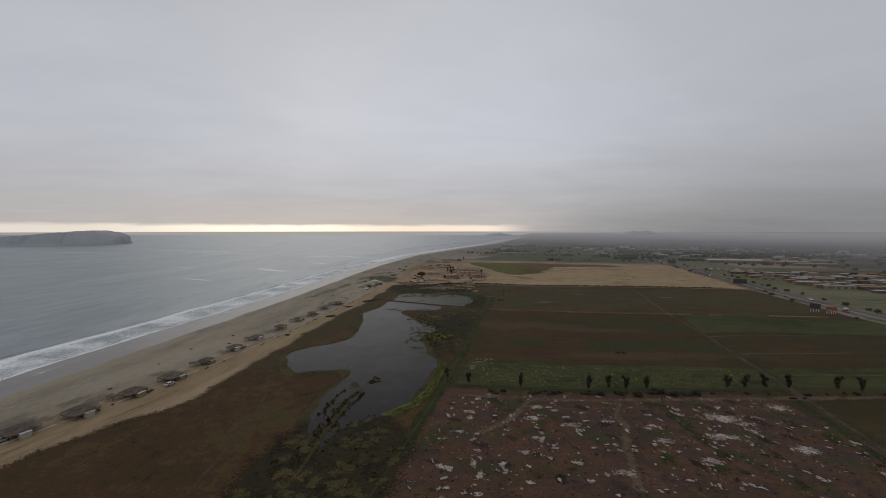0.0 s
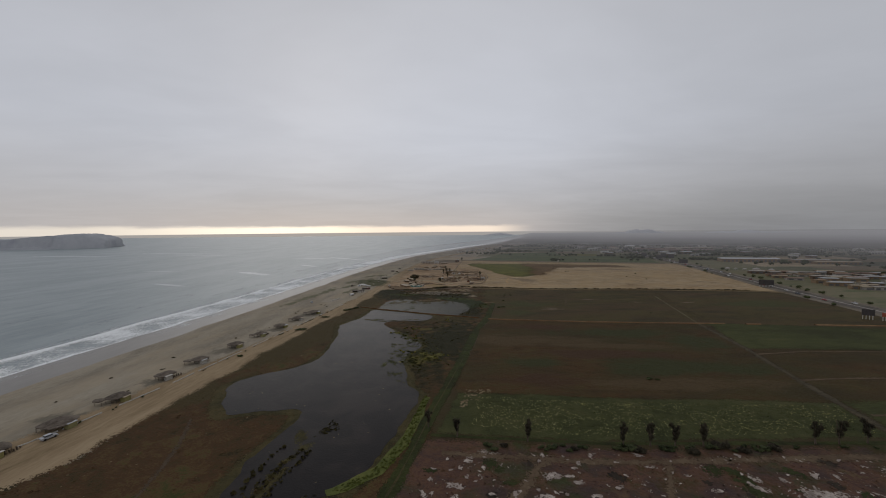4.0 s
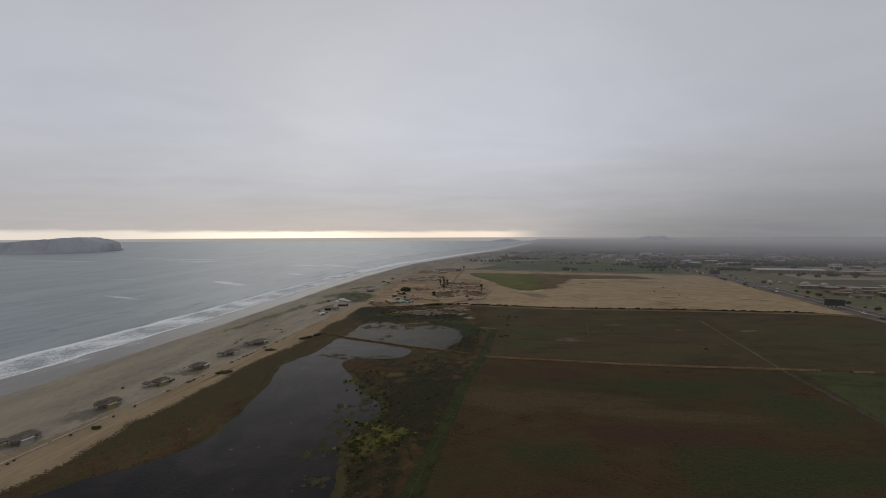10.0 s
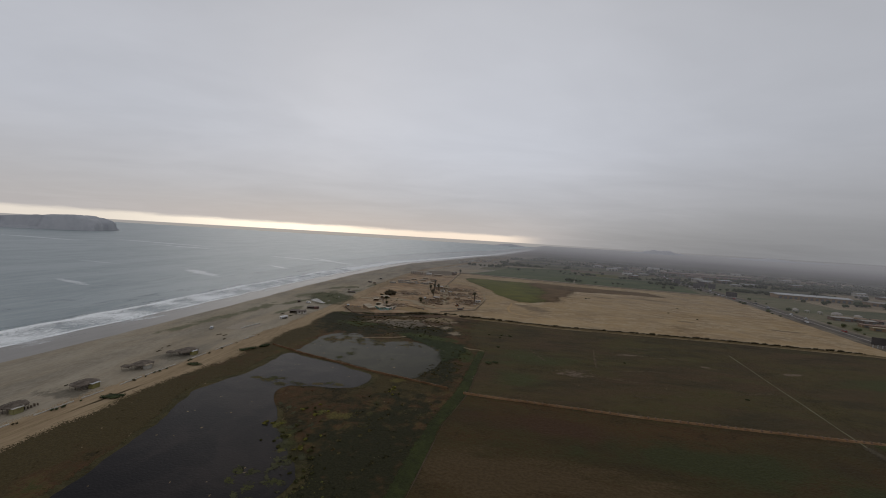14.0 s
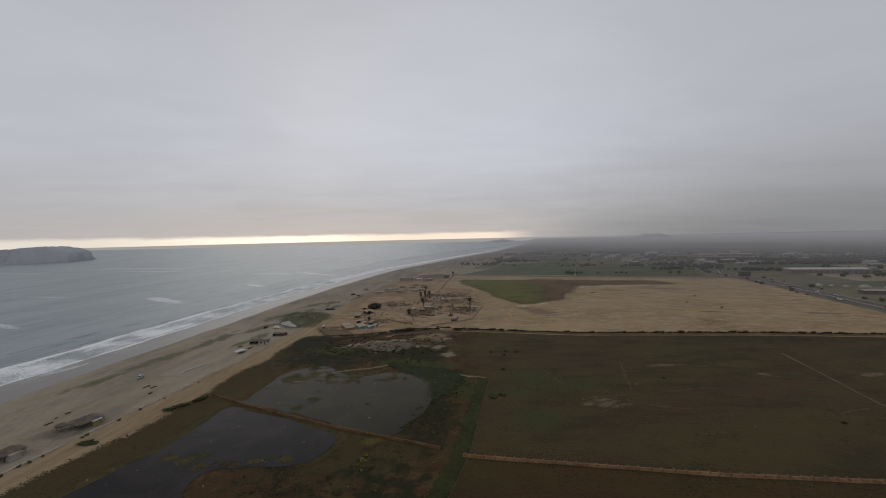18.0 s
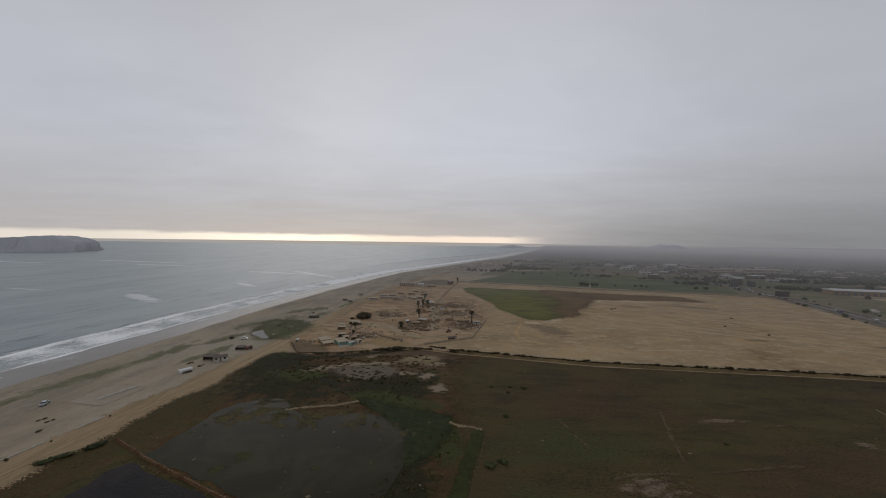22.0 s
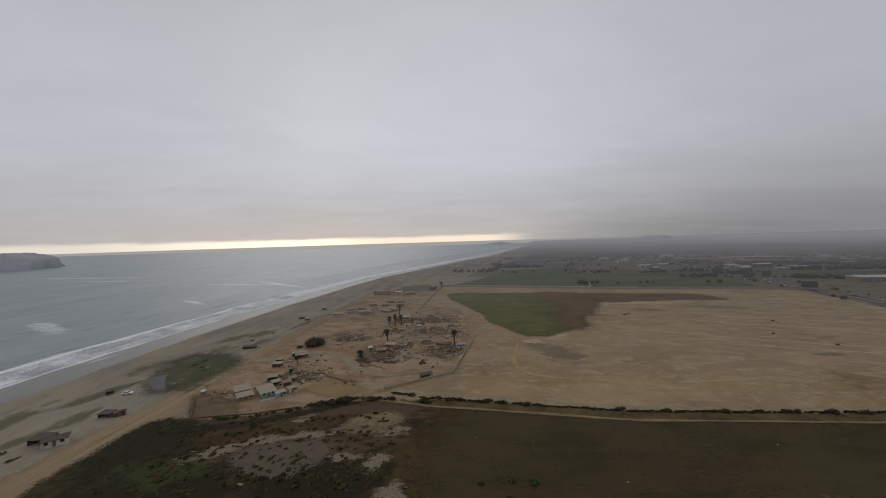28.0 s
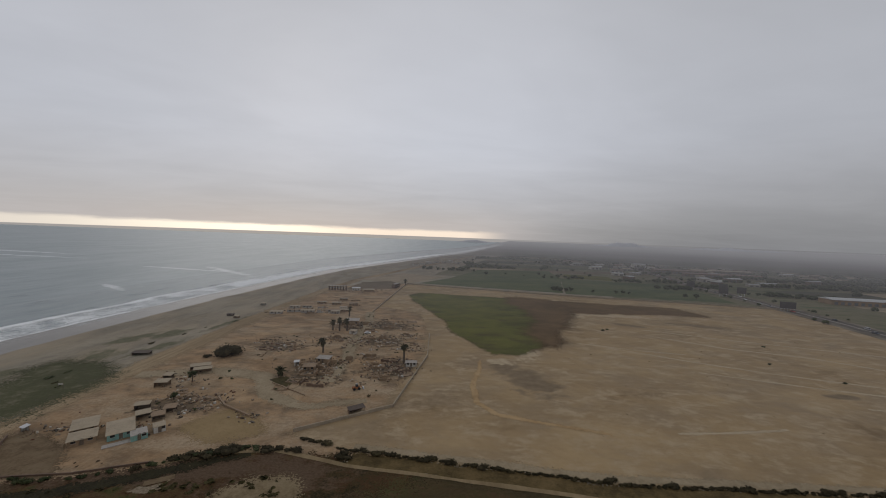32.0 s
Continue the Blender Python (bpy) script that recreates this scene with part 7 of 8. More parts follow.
def far_block(x, y, rot, w, d, h, wall, roof, label, group, category="building"):
    e = thing("building", label, category, x, y, 0.1, rot, group)
    bm = bmesh.new()
    box(bm, 0, 0, -0.3, w, d, h + 0.3)
    part("outer_wall", bm, wall, e)
    bm = bmesh.new()
    vs = box(bm, 0, 0, h + 0.01, w + 1.2, d + 1.2, 0.4)
    l = [bm.verts.new((sx * (w / 2 + 0.6), 0, h + 0.41 + d * 0.08)) for sx in (-1, 1)]
    top = sorted([v for v in vs if v.co.z > h + 0.2], key=lambda v: (v.co.x, v.co.y))
    bm.faces.new((top[0], l[0], top[1]))
    bm.faces.new((top[2], top[3], l[1]))
    bm.faces.new((top[0], top[2], l[1], l[0]))
    bm.faces.new((top[1], l[0], l[1], top[3]))
    part("roof", bm, roof, e)
    n = max(1, int(w / 7))
    for i in range(n):
        bm = bmesh.new()
        box(bm, (i + 0.5) * w / n - w / 2, -d / 2 - 0.03, 0.3, w / n * 0.55, 0.1, h * 0.6)
        part("bay_door", bm, SHUTTER, e)
    return e


far_block(625, 800, -12, 100, 22, 6, ADOBE, WHITETIN, "very long shed with a pale metal roof", "warehouses by the highway", "warehouse")
far_block(720, 770, -12, 60, 18, 5, ADOBE, CONCRETE, "long grey shed by the highway", "warehouses by the highway", "warehouse")
far_block(735, 735, -12, 70, 14, 4, ADOBE, BEIGE, "long low beige shed by the highway", "warehouses by the highway", "warehouse")
far_block(655, 1190, -10, 110, 20, 7, BRICK, TERRA, "long brick shed with a red roof", "brick sheds", "warehouse")
far_block(770, 1210, -10, 130, 20, 7, BRICK, BEIGE, "long brick shed with a tan roof", "brick sheds", "warehouse")
far_block(700, 1120, -10, 150, 16, 6, BRICK, TERRA, "long low brick shed far along the highway", "brick sheds", "warehouse")
far_block(650, 1340, -10, 30, 20, 9, PLASTER, WHITETIN, "white domed hall far along the highway", "brick sheds", "hall")
rng = random.Random(99)


def tent(x, y, r, label):
    e = thing("marquee", label, "tent", x, y, 0.1, rng.uniform(0, 90), "market tents")
    bm = bmesh.new()
    vs = bmesh.ops.create_icosphere(bm, subdivisions=2, radius=1.0)["verts"]
    for v in vs:
        v.co = Vector((v.co.x * r, v.co.y * r * 0.7, 2.4 + max(0, v.co.z) * r * 0.45))
    part("canopy", bm, CONCRETE, e)
    for s in (-1, 1):
        for q in (-1, 1):
            bm = bmesh.new()
            tube(bm, [(s * r * 0.6, q * r * 0.42, -0.2), (s * r * 0.6, q * r * 0.42, 2.45)], [0.12, 0.12], 6)
            part("pole", bm, STEEL, e)


for x, y, r in [(470, 650, 4.5), (482, 648, 3.5), (492, 642, 3.5), (502, 632, 7), (520, 625, 5), (478, 660, 3.5)]:
    tent(x, y, r, "white rounded market tent by the highway")
for i in range(150):
    k = rng.random()
    x = rng.uniform(462, 760)
    y = 615 - (x - 455) * 0.14 - k * 200
    m, l = rng.choice(((TIN, "grey"), (CONCRETE, "dull grey"), (BEIGE, "tan"), (TERRA, "reddish"), (CONCRETE, "dusty"), (BEIGE, "sandy"), (ADOBE, "brown"), (TIN, "grey"), (ADOBE, "brown")))
    far_block(x, y, -12 + rng.uniform(-6, 6), rng.uniform(8, 26), rng.uniform(5, 9), rng.uniform(2.5, 4), rng.choice((CONCRETE, BRICK, ADOBE)), m, "low market building with a %s roof" % l, "market buildings")
for i in range(100):
    y = rng.uniform(950, 2700)
    x = lerp_at([(0, 350), (800, 478), (1100, 555), (1330, 620), (1800, 760), (2400, 900)], y) + rng.choice((-1, 1)) * rng.uniform(25, 150) + (rng.uniform(0, 500) if rng.random() < 0.45 else 0)
    m, l = rng.choice(((WHITETIN, "pale"), (TERRA, "red"), (BEIGE, "tan"), (TIN, "grey")))
    far_block(x, y, rng.uniform(-20, 20), rng.uniform(12, 34), rng.uniform(9, 15), rng.uniform(3.5, 7), rng.choice((PLASTER, CONCRETE, BRICK)), m, "distant farm building with a %s roof" % l, "distant buildings")
for i in range(80):
    x, y = rng.uniform(700, 2300), rng.uniform(450, 1900)
    far_block(x, y, rng.uniform(-20, 20), rng.uniform(12, 40), rng.uniform(9, 15), rng.uniform(3.5, 6), rng.choice((PLASTER, CONCRETE, BRICK)), rng.choice((WHITETIN, BEIGE, TIN)), "distant building among eastern fields", "distant buildings")


def far_trees(name, spots, label, seed, mat=LEAF):
    """Distant trees: clumped leafy lumps in one mesh."""
    r2 = random.Random(seed)
    tmpl = []
    for k in range(5):
        bm = bmesh.new()
        for q in range(4):
            lump(bm, r2, r2.uniform(-0.45, 0.45), r2.uniform(-0.45, 0.45), r2.uniform(0.35, 0.8), 0.42, 0.42, 0.36, 1, 0.4)
        leaf_cloud(bm, r2, 0, 0, 0.55, 0.85, 0.85, 0.5, 40, 0.12)
        bm.verts.index_update()
        tmpl.append(([v.co.copy() for v in bm.verts], [[v.index for v in f.verts] for f in bm.faces]))
        bm.free()
    verts, faces = [], []
    for x, y, s in spots:
        vs, fs = r2.choice(tmpl)
        a = r2.uniform(0, math.tau)
        c, d2 = math.cos(a), math.sin(a)
        i = len(verts)
        verts += [(x + s * (v.x * c - v.y * d2), y + s * (v.x * d2 + v.y * c), s * v.z * 0.95) for v in vs]
        faces += [[i + k for k in f] for f in fs]
    me = bpy.data.meshes.new(name)
    me.from_pydata(verts, [], faces)
    me.materials.append(mat)
    return tagged(new(name, me), label, "trees", kind="stuff")


spots = []
for i in range(800):
    y = rng.uniform(1010, 3000)
    x = rng.uniform(shore(y) + 150, y * 1.2 + 300)
    spots.append((x, y, rng.uniform(2.5, 6.5)))
for i in range(26):
    y0 = 980 + i * 55 * (1 + i * 0.03)
    x0 = rng.uniform(shore(y0) + 150, y0)
    n = rng.randint(8, 22)
    for k in range(n):
        spots.append((x0 + k * rng.uniform(8, 13), y0 - k * 2 + rng.uniform(-4, 4), rng.uniform(4, 8)))
for i in range(900):
    spots.append((rng.uniform(560, 2300), rng.uniform(330, 1900), rng.uniform(3.5, 8)))
for i in range(95):
    y0 = rng.uniform(860, 2600)
    x0 = rng.uniform(max(520, shore(y0) + 220), y0 * 1.1 + 400)
    turn, n = rng.choice((-0.16, -0.16, 1.2)), rng.randint(10, 30)
    for k in range(n):
        q = k * rng.uniform(5, 7)
        spots.append((x0 + q * math.cos(turn), y0 + q * math.sin(turn) + rng.uniform(-3, 3), rng.uniform(3.5, 8.5)))
for cx, cy, n in ((455, 905, 26), (520, 930, 20), (560, 860, 24), (610, 845, 30), (500, 985, 18), (420, 985, 16), (330, 1010, 14), (260, 860, 10)):
    for k in range(n):
        spots.append((cx + rng.gauss(0, 16), cy + rng.gauss(0, 7), rng.uniform(2.5, 6)))
far_trees("distant_trees", spots, "scattered dark trees over the distant farmland", 4)
spots = []
for i in range(70):
    p = along(HIGHWAY, 450 + i * 17 + rng.uniform(-5, 5))
    a = radians(p[2] - 90)
    s = rng.choice((-17, 17, 22)) + rng.uniform(-2, 2)
    spots.append((p[0] + math.cos(a) * s, p[1] + math.sin(a) * s, rng.uniform(1.5, 4.5)))
rows = []
for _ in range(70):
    x0, y0 = rng.uniform(40, 1500), rng.uniform(1080, 2500)
    a, n = rng.choice((-0.25, 1.15)) + rng.uniform(-0.15, 0.15), rng.randint(5, 16)
    if x0 > shore(y0) + 140 and x0 < y0 * 1.1:
        rows += [(x0 + math.cos(a) * k * 8 + rng.uniform(-3, 3), y0 + math.sin(a) * k * 8 + rng.uniform(-3, 3), rng.uniform(4, 9)) for k in range(n)]
far_trees("field_tree_rows", rows, "rows of dark trees between the hazy fields", 16)
far_trees("roadside_trees", spots, "small dark trees along the highway", 6)

# ---- ground cover ----
rng = random.Random(12)
PINK_POLY = [(-14, 60), (-6, 110), (2, 146), (10, 157), (140, 156), (145, 118), (128, 50)]
LITTER = material("bleached_litter", [(0.1389, 0.1068, 0.08973), (0.2884, 0.2403, 0.2083), (0.47, 0.4113, 0.3578)], 5, 1.2, 0.35)
BIG = [(24.5, 156, 4.5), (42, 146.5, 3.2), (50.6, 132.7, 4.6), (110, 138, 8), (101, 125, 7.5), (80, 123, 4.8), (116, 134, 5), (139, 147, 6), (37.4, 137.5, 4.5), (65, 135.5, 4), (46, 146.2, 2.6), (70.6, 150.2, 2.4), (80.6, 132.4, 3), (14, 142.4, 3.4), (19, 155, 3), (9, 128, 3), (88, 112, 4.5), (123, 118, 5.5), (30, 116, 4), (58, 106, 4), (4, 108, 3.5), (95, 141, 3)]
blots("bleached_crust", BIG, LITTER, "broad bleached crust patches on the waste field", 22, 0.125, squash=(0.3, 0.6), turn=-4, bite=2.6, size=1.8)
near = [(cx, cy, abs(rng.gauss(0, 0.8)) + 0.55) for cx, cy in scatter(rng, PINK_POLY, 620) if noise.noise(Vector((cx / 13, cy / 10, 8))) > -0.22]
blots("bleached_scraps", near, LITTER, "small bleached crust scraps on the waste field", 23, 0.122, squash=(0.35, 0.8), bite=2.4, size=1.1)
spots = []
for cx, cy in scatter(rng, PINK_POLY, 330):
    w = abs(rng.gauss(0, 1.4)) + 0.5
    for k in range(rng.randint(2, 7)):
        spots.append((cx + rng.gauss(0, w * 1.5), cy + rng.gauss(0, w * 0.7), abs(rng.gauss(0, 0.2)) + 0.08))
flecks("bleached_patches", spots, LITTER, "pale bleached flecks on the waste field", 2)
WASTEDARK = material("dark_waste_scrub", [(0.016, 0.013, 0.010), (0.032, 0.024, 0.018), (0.045, 0.036, 0.024)], 6, 1.5, 0.4)
blots("waste_scrub", [(x, y, rng.uniform(1.2, 4.0)) for x, y in scatter(rng, PINK_POLY, 60)], WASTEDARK, "dark purplish scrub on the waste field", 24, 0.118, squash=(0.4, 0.8), bite=2.2, size=1.6)
WASTEGREEN = material("waste_weed", [(0.024, 0.030, 0.010), (0.040, 0.046, 0.015)], 6, 1.5, 0.4)
blots("waste_weeds", [(x, y, rng.uniform(1.5, 5.0)) for x, y in scatter(rng, PINK_POLY, 46)] + [(93, 148 - 4 * k, 3.5) for k in range(9)], WASTEGREEN, "dull green weeds on the waste field", 25, 0.116, squash=(0.4, 0.8), bite=2.2, size=1.6)
tufts("waste_tufts", scatter(rng, PINK_POLY, 1500), PINK, "dry tufts over the waste field", 0.25, 0.6, 1, 0.35)
WEED_POLY = [(20, 173), (24, 196), (71, 191), (162, 187), (157, 168), (60, 166)]
tufts("crop_leaves", scatter(rng, WEED_POLY, 1500), WEED, "rank green crop leaves", 0.2, 0.5, 2, 0.25)
CROPHEAD = material("pale_yellow_heads", [(0.27, 0.26, 0.08), (0.42, 0.40, 0.15), (0.55, 0.53, 0.28)], 3, 1, 0.3)
bright = [p for p in scatter(rng, WEED_POLY, 5200) if noise.noise(Vector((p[0] / 14, p[1] / 7, 3))) > -0.16 - 0.2 * math.exp(-(p[0] - 50) ** 2 / 900)][:2700]
tufts("yellow_crop_heads", bright, CROPHEAD, "pale yellow heads in the crop strip", 0.12, 0.34, 3, 0.3, 3)
flecks("pale_stubble", [(x, y, rng.uniform(0.3, 1.1)) for x, y in scatter(rng, [(16, 184), (20, 203), (34, 202), (27, 196)], 60)], SALT, "pale dry stubble at the strip's corner", 9)
MARSH_IN = [(x + 4, y) for x, y in MARSH_EDGE[3:]] + [(-40, 482), (20, 482), (38, 440), (50, 393)] + [(x - 4, y) for x, y in CANAL_LINE[::-1][1:6]]
pts = [p for p in scatter(rng, MARSH_IN, 9000) if not inside(p, POND1) and not inside(p, POND2_POLY)]
tufts("marsh_scrub", pts[:1100], MARSH, "dry brown marsh scrub", 0.3, 0.8, 4, 0.16)
EAST = [(-10, 292), (4, 328), (38, 325), (28, 290), (14, 232), (4, 205), (-6, 225), (-10, 262)]
NORTH = [(-50, 420), (-52, 470), (-20, 455), (20, 450), (30, 425), (30, 400), (0, 405), (-30, 418)]
MARSHBUSH = material("marsh_bush", [(0.0234, 0.02124, 0.0088), (0.0468, 0.04012, 0.0154), (0.0702, 0.059, 0.022), (0.0806, 0.05192, 0.0242)], 16, 3, 0.5)
tufts("dark_marsh_bushes", scatter(rng, EAST, 110) + scatter(rng, NORTH, 240) + scatter(rng, [(20, 345), (36, 340), (50, 388), (38, 392)], 160), MARSHBUSH, "dark green marsh bushes", 0.3, 1.0, 5, 0.3, 6)
tufts("bank_reeds", [(x + rng.gauss(0, 1.6), y + rng.gauss(0, 1.6)) for x, y in ragged(POND1, 2.6, 1.0, 3.0)], REED, "green reeds at the pond's edge", 0.2, 0.5, 6, 0.35)
OLIVEHEAD = material("olive_yellow_leaf", [(0.07, 0.072, 0.02), (0.12, 0.12, 0.03)], 4, 1, 0.3)
SOUTH = [(-51, 122), (-46, 131), (-34, 131), (-28, 137), (-21, 140), (-16, 131), (-9, 118), (-22, 60), (-56, 60)]
WETSCRUB = material("wet_scrub", [(0.012, 0.0115, 0.006), (0.024, 0.020, 0.010), (0.036, 0.031, 0.014), (0.030, 0.022, 0.012)], 12, 2.5, 0.5, bump=1.0, depth=0.4)
ribbon("hamlet_ditch", [(-55, 464), (-46, 464.5), (-27, 468), (-10, 474.5), (3, 480.5), (16, 485.5)], [1.5, 2.6, 2.6, 2.4, 2.2, 1.0], 0.13, WETSCRUB, 2, 0.7, "dark overgrown ditch below the hamlet", "ditch", edge=0.9)
blots("ditch_weeds", [(-57, 470, 3.5), (-54, 466, 3.5), (-52.5, 471, 2.5), (-59, 474, 2.5)], CANAL, "dark green weeds in the ditch corner by the yard wall", 61, 0.16, squash=(0.6, 0.9), bite=1.8, size=1.6)
sheet("wet_scrub", SOUTH, 0.12, WETSCRUB, 1.4, 2.0, "dark wet scrub between the pond and the canal", "marsh", edge=2.4)
blots("south_scrub", [(x, y, rng.uniform(2.0, 5.0)) for x, y in scatter(rng, SOUTH, 95)], MARSHBUSH, "dark wet scrub at the pond's shallow end", 31, 0.15, squash=(0.4, 0.8), bite=2.0, size=2.0)
tufts("south_bushes", scatter(rng, SOUTH, 330), MARSHBUSH, "dark low bushes at the pond's shallow end", 0.3, 0.9, 32, 0.4, 6)
rows = []
for line in ([(-35.2, 159), (-37.9, 148.6), (-39.3, 137.3), (-40.3, 128.8), (-40.7, 118)], [(-31.5, 158), (-34.4, 147), (-35.9, 136), (-36.9, 128)], [(-41.5, 160), (-43.6, 148), (-44.6, 138)]):
    k = 0.0
    while along(line, k):
        q = along(line, k)
        rows.append((q[0] + rng.gauss(0, 0.35), q[1] + rng.gauss(0, 0.3)))
        k += rng.uniform(0.9, 1.9)
tufts("reed_rows", rows, MARSHBUSH, "rows of dark reed clumps standing in the pond", 0.45, 1.0, 33, 0.8, 7)
blots("shoal_mud", [(-38, 166, 5), (-34, 160, 4), (-37, 153, 3.5), (-38, 146, 3), (-39, 140, 3)], MARSHBUSH, "dark mud shoal under the reed rows", 34, 0.172, squash=(0.4, 0.7), bite=2.2, size=1.2)
blots("drowned_scrub", [(-51, 328, 4), (-45, 326, 5), (-38, 323, 4.5), (-30, 324.5, 4.5), (-22, 326, 4), (-13, 327, 3.5), (-40, 329, 3)], MARSHBUSH, "dark drowned scrub along the pond's shallow side", 35, 0.176, squash=(0.4, 0.7), turn=0, bite=2.2, size=1.4)
YLEAF = material("yellow_green_leaf", [(0.10, 0.095, 0.022), (0.18, 0.165, 0.036), (0.26, 0.23, 0.058)], 4, 0.9, 0.25, rand=0.5)
OLEAF = material("olive_leaf", [(0.036, 0.036, 0.014), (0.060, 0.058, 0.020), (0.090, 0.082, 0.028)], 4, 0.9, 0.25, rand=0.5)
for i, (cx, cy, spread, n, bright_leaf) in enumerate([(5, 243, 3.2, 16, True), (-4, 246, 4.5, 16, False), (-9.5, 238, 2.4, 10, False), (-6, 231, 4.0, 10, False), (-10.5, 279, 3.0, 9, True), (-24, 291, 3.0, 7, True), (-17, 284, 3.2, 8, False), (-13, 303, 3.5, 7, True), (13, 327, 2.2, 6, True), (-4, 268, 3.0, 8, False), (-9.5, 250, 2.0, 7, True)]):
    for k in range(n):
        q = rng.uniform(0.5, 1.25)
        shrub(cx + rng.gauss(0, spread), cy + rng.gauss(0, spread), q * 1.2, q, q * 0.8, YLEAF if bright_leaf and k % 3 else OLEAF, "yellow-green bush at the pond's edge" if bright_leaf and k % 3 else "olive bush at the pond's edge", "pond-edge bushes", 900 + i * 20 + k, leaves=70, size=0.2, lumps=3)
sheet("marsh_grass", [(6, 413), (22.5, 406.5), (43, 399.5), (43.5, 390), (38, 375), (33, 370), (31.5, 388), (18, 400.5)], 0.17, material("wet_grass", [(0.016, 0.021, 0.008), (0.024, 0.031, 0.010), (0.034, 0.041, 0.014)], 10, 2.5, 0.6, bump=0.9), 1.2, 1.2, "dark green wet grass beside the north pond", "marsh", edge=1.6)
sheet("salt_flat", rounded([(15, 463), (18, 470), (31, 474), (36, 469), (33, 463), (24, 460)]), 0.10, SALT, 1.2, 1.0, "pale salt flat below the hamlet", "ground", edge=1.6)
sheet("mud_flat", rounded([(-18, 447), (-10, 452), (2, 456), (11, 453), (14, 447), (8, 438), (-4, 437), (-10, 441)]), 0.10, material("wet_mud", [(0.076, 0.057, 0.033), (0.108, 0.082, 0.049)], 12, 3, 0.6, rough=0.7, spec=0.2), 1.2, 1.0, "smooth dull brown mud flat in the marsh", "ground", edge=1.4)
blots("yellow_scrub", [(3, 243, 5.5), (7, 247, 4), (-2, 249, 3.5), (-8, 241, 3.5), (-13, 236, 2.5), (-16, 284, 2.5), (-22, 291, 3), (-11, 301, 2.5), (-14, 276, 2.2), (12, 326, 2)], material("yellow_scrub", [(0.052, 0.050, 0.014), (0.095, 0.088, 0.022), (0.145, 0.130, 0.034)], 5, 1.2, 0.4), "yellow-green scrub at the pond's edge", 91, 0.19, squash=(0.5, 0.9), bite=2.4, size=1.5)
YEL = [(-14, 228), (-4, 226), (10, 236), (4, 250), (-6, 262), (-11, 246)]
tufts("yellow_water_weed", scatter(rng, YEL, 300) + scatter(rng, [(-15, 276), (1, 268), (10, 255), (3, 245), (-4, 234), (-12, 237), (-10, 256)], 160), OLIVEHEAD, "yellow-green weed at the pond's edge", 0.2, 0.5, 7, 0.3, 4)
OLIVEWEED = material("olive_water_weed", [(0.030, 0.032, 0.012), (0.044, 0.045, 0.016), (0.062, 0.060, 0.020)], 5, 1.5, 0.4)
blots("weed_mats", [(x, y, rng.uniform(1.5, 4)) for x, y in scatter(rng, [(-22, 222), (-16, 236), (-14, 250), (-8, 262), (-14, 292), (-24, 292), (-20, 250)], 26) + [(-8, 236), (-3, 240), (2, 248), (-4, 254), (-9, 262), (-10, 271), (-20, 369), (-24, 362), (-17, 328), (-34, 326), (-44, 329)]], OLIVEWEED, "olive green weed mats on the ponds", 71, 0.168, squash=(0.4, 0.9), size=1.4, bite=2.8)
blots("floating_weed", [(x, y, rng.uniform(0.8, 2.8)) for x, y in scatter(rng, [(-20, 222), (-6, 205), (-2, 250), (-10, 300), (-36, 312), (-20, 290), (-16, 245)], 60)] + [(x, y, rng.uniform(0.8, 2.6)) for x, y in scatter(rng, POND2_POLY, 16)], material("floating_weed", [(0.040, 0.040, 0.020), (0.062, 0.060, 0.028)], 5, 1.5, 0.4), "olive mats of floating weed on the ponds", 8, 0.18)
for poly in ([(-45, 140), (-42, 122), (-38, 121), (-37, 140), (-34, 160)], [(-34, 165), (-30, 178), (-26, 170)]):
    tufts("mud_clumps", scatter(rng, poly, 70), MARSHBUSH, "dark mud clumps standing in the pond", 0.3, 0.8, 9, 0.5)
sheet("green_bank", [(-21, 140.5), (-16, 144.5), (-10, 150), (-5, 162), (-1, 180), (2, 196), (4, 195), (2, 178), (-1.5, 160), (-7.5, 147), (-15, 140), (-20, 138)], 0.19, material("fresh_weed", [(0.058, 0.070, 0.018), (0.088, 0.100, 0.027), (0.115, 0.118, 0.034)], 6, 1.5, 0.4), 1.0, 1.2, "bright green weed strip along the pond", "bank")
tufts("bank_weeds", scatter(rng, [(-20, 140), (-10, 148), (-4, 161), (2, 196), (4, 195), (-1, 160), (-7, 147), (-15, 140)], 420), material("bright_weed", [(0.075, 0.090, 0.020), (0.13, 0.14, 0.035)], 4, 1, 0.3), "bright green weeds along the pond", 0.25, 0.6, 10)
tufts("salt_bushes", scatter(rng, [(-40, 430), (-44, 468), (34, 476), (36, 430)], 300), MARSHBUSH, "low dark bushes on the salt crust", 0.35, 1.35, 44, 0.35, 6)
sheet("yard_grass", [(-61.5, 493), (-49.5, 475), (-33, 476), (-40, 485), (-52, 493)], 0.11, TRACK, 2, 0.6, "brown grass in the walled yard", "ground", edge=1.5)
sheet("ochre_yard", [(-12, 500), (-10, 505), (-4, 511), (6, 506), (12, 497), (2, 493)], 0.09, material("ochre_earth", [(0.235, 0.165, 0.082), (0.29, 0.208, 0.108)], 9, 2, 0.5), 2, 1.0, "ochre bare yard beside the houses", "ground", edge=2.0)
spots = [(x, y, abs(rng.gauss(0, 0.25)) + 0.1) for x, y in scatter(rng, MARSH_IN, 260)] + [(x, y, abs(rng.gauss(0, 0.25)) + 0.1) for x, y in scatter(rng, [(40, 400), (60, 340), (210, 330), (230, 440), (60, 470)], 50)]
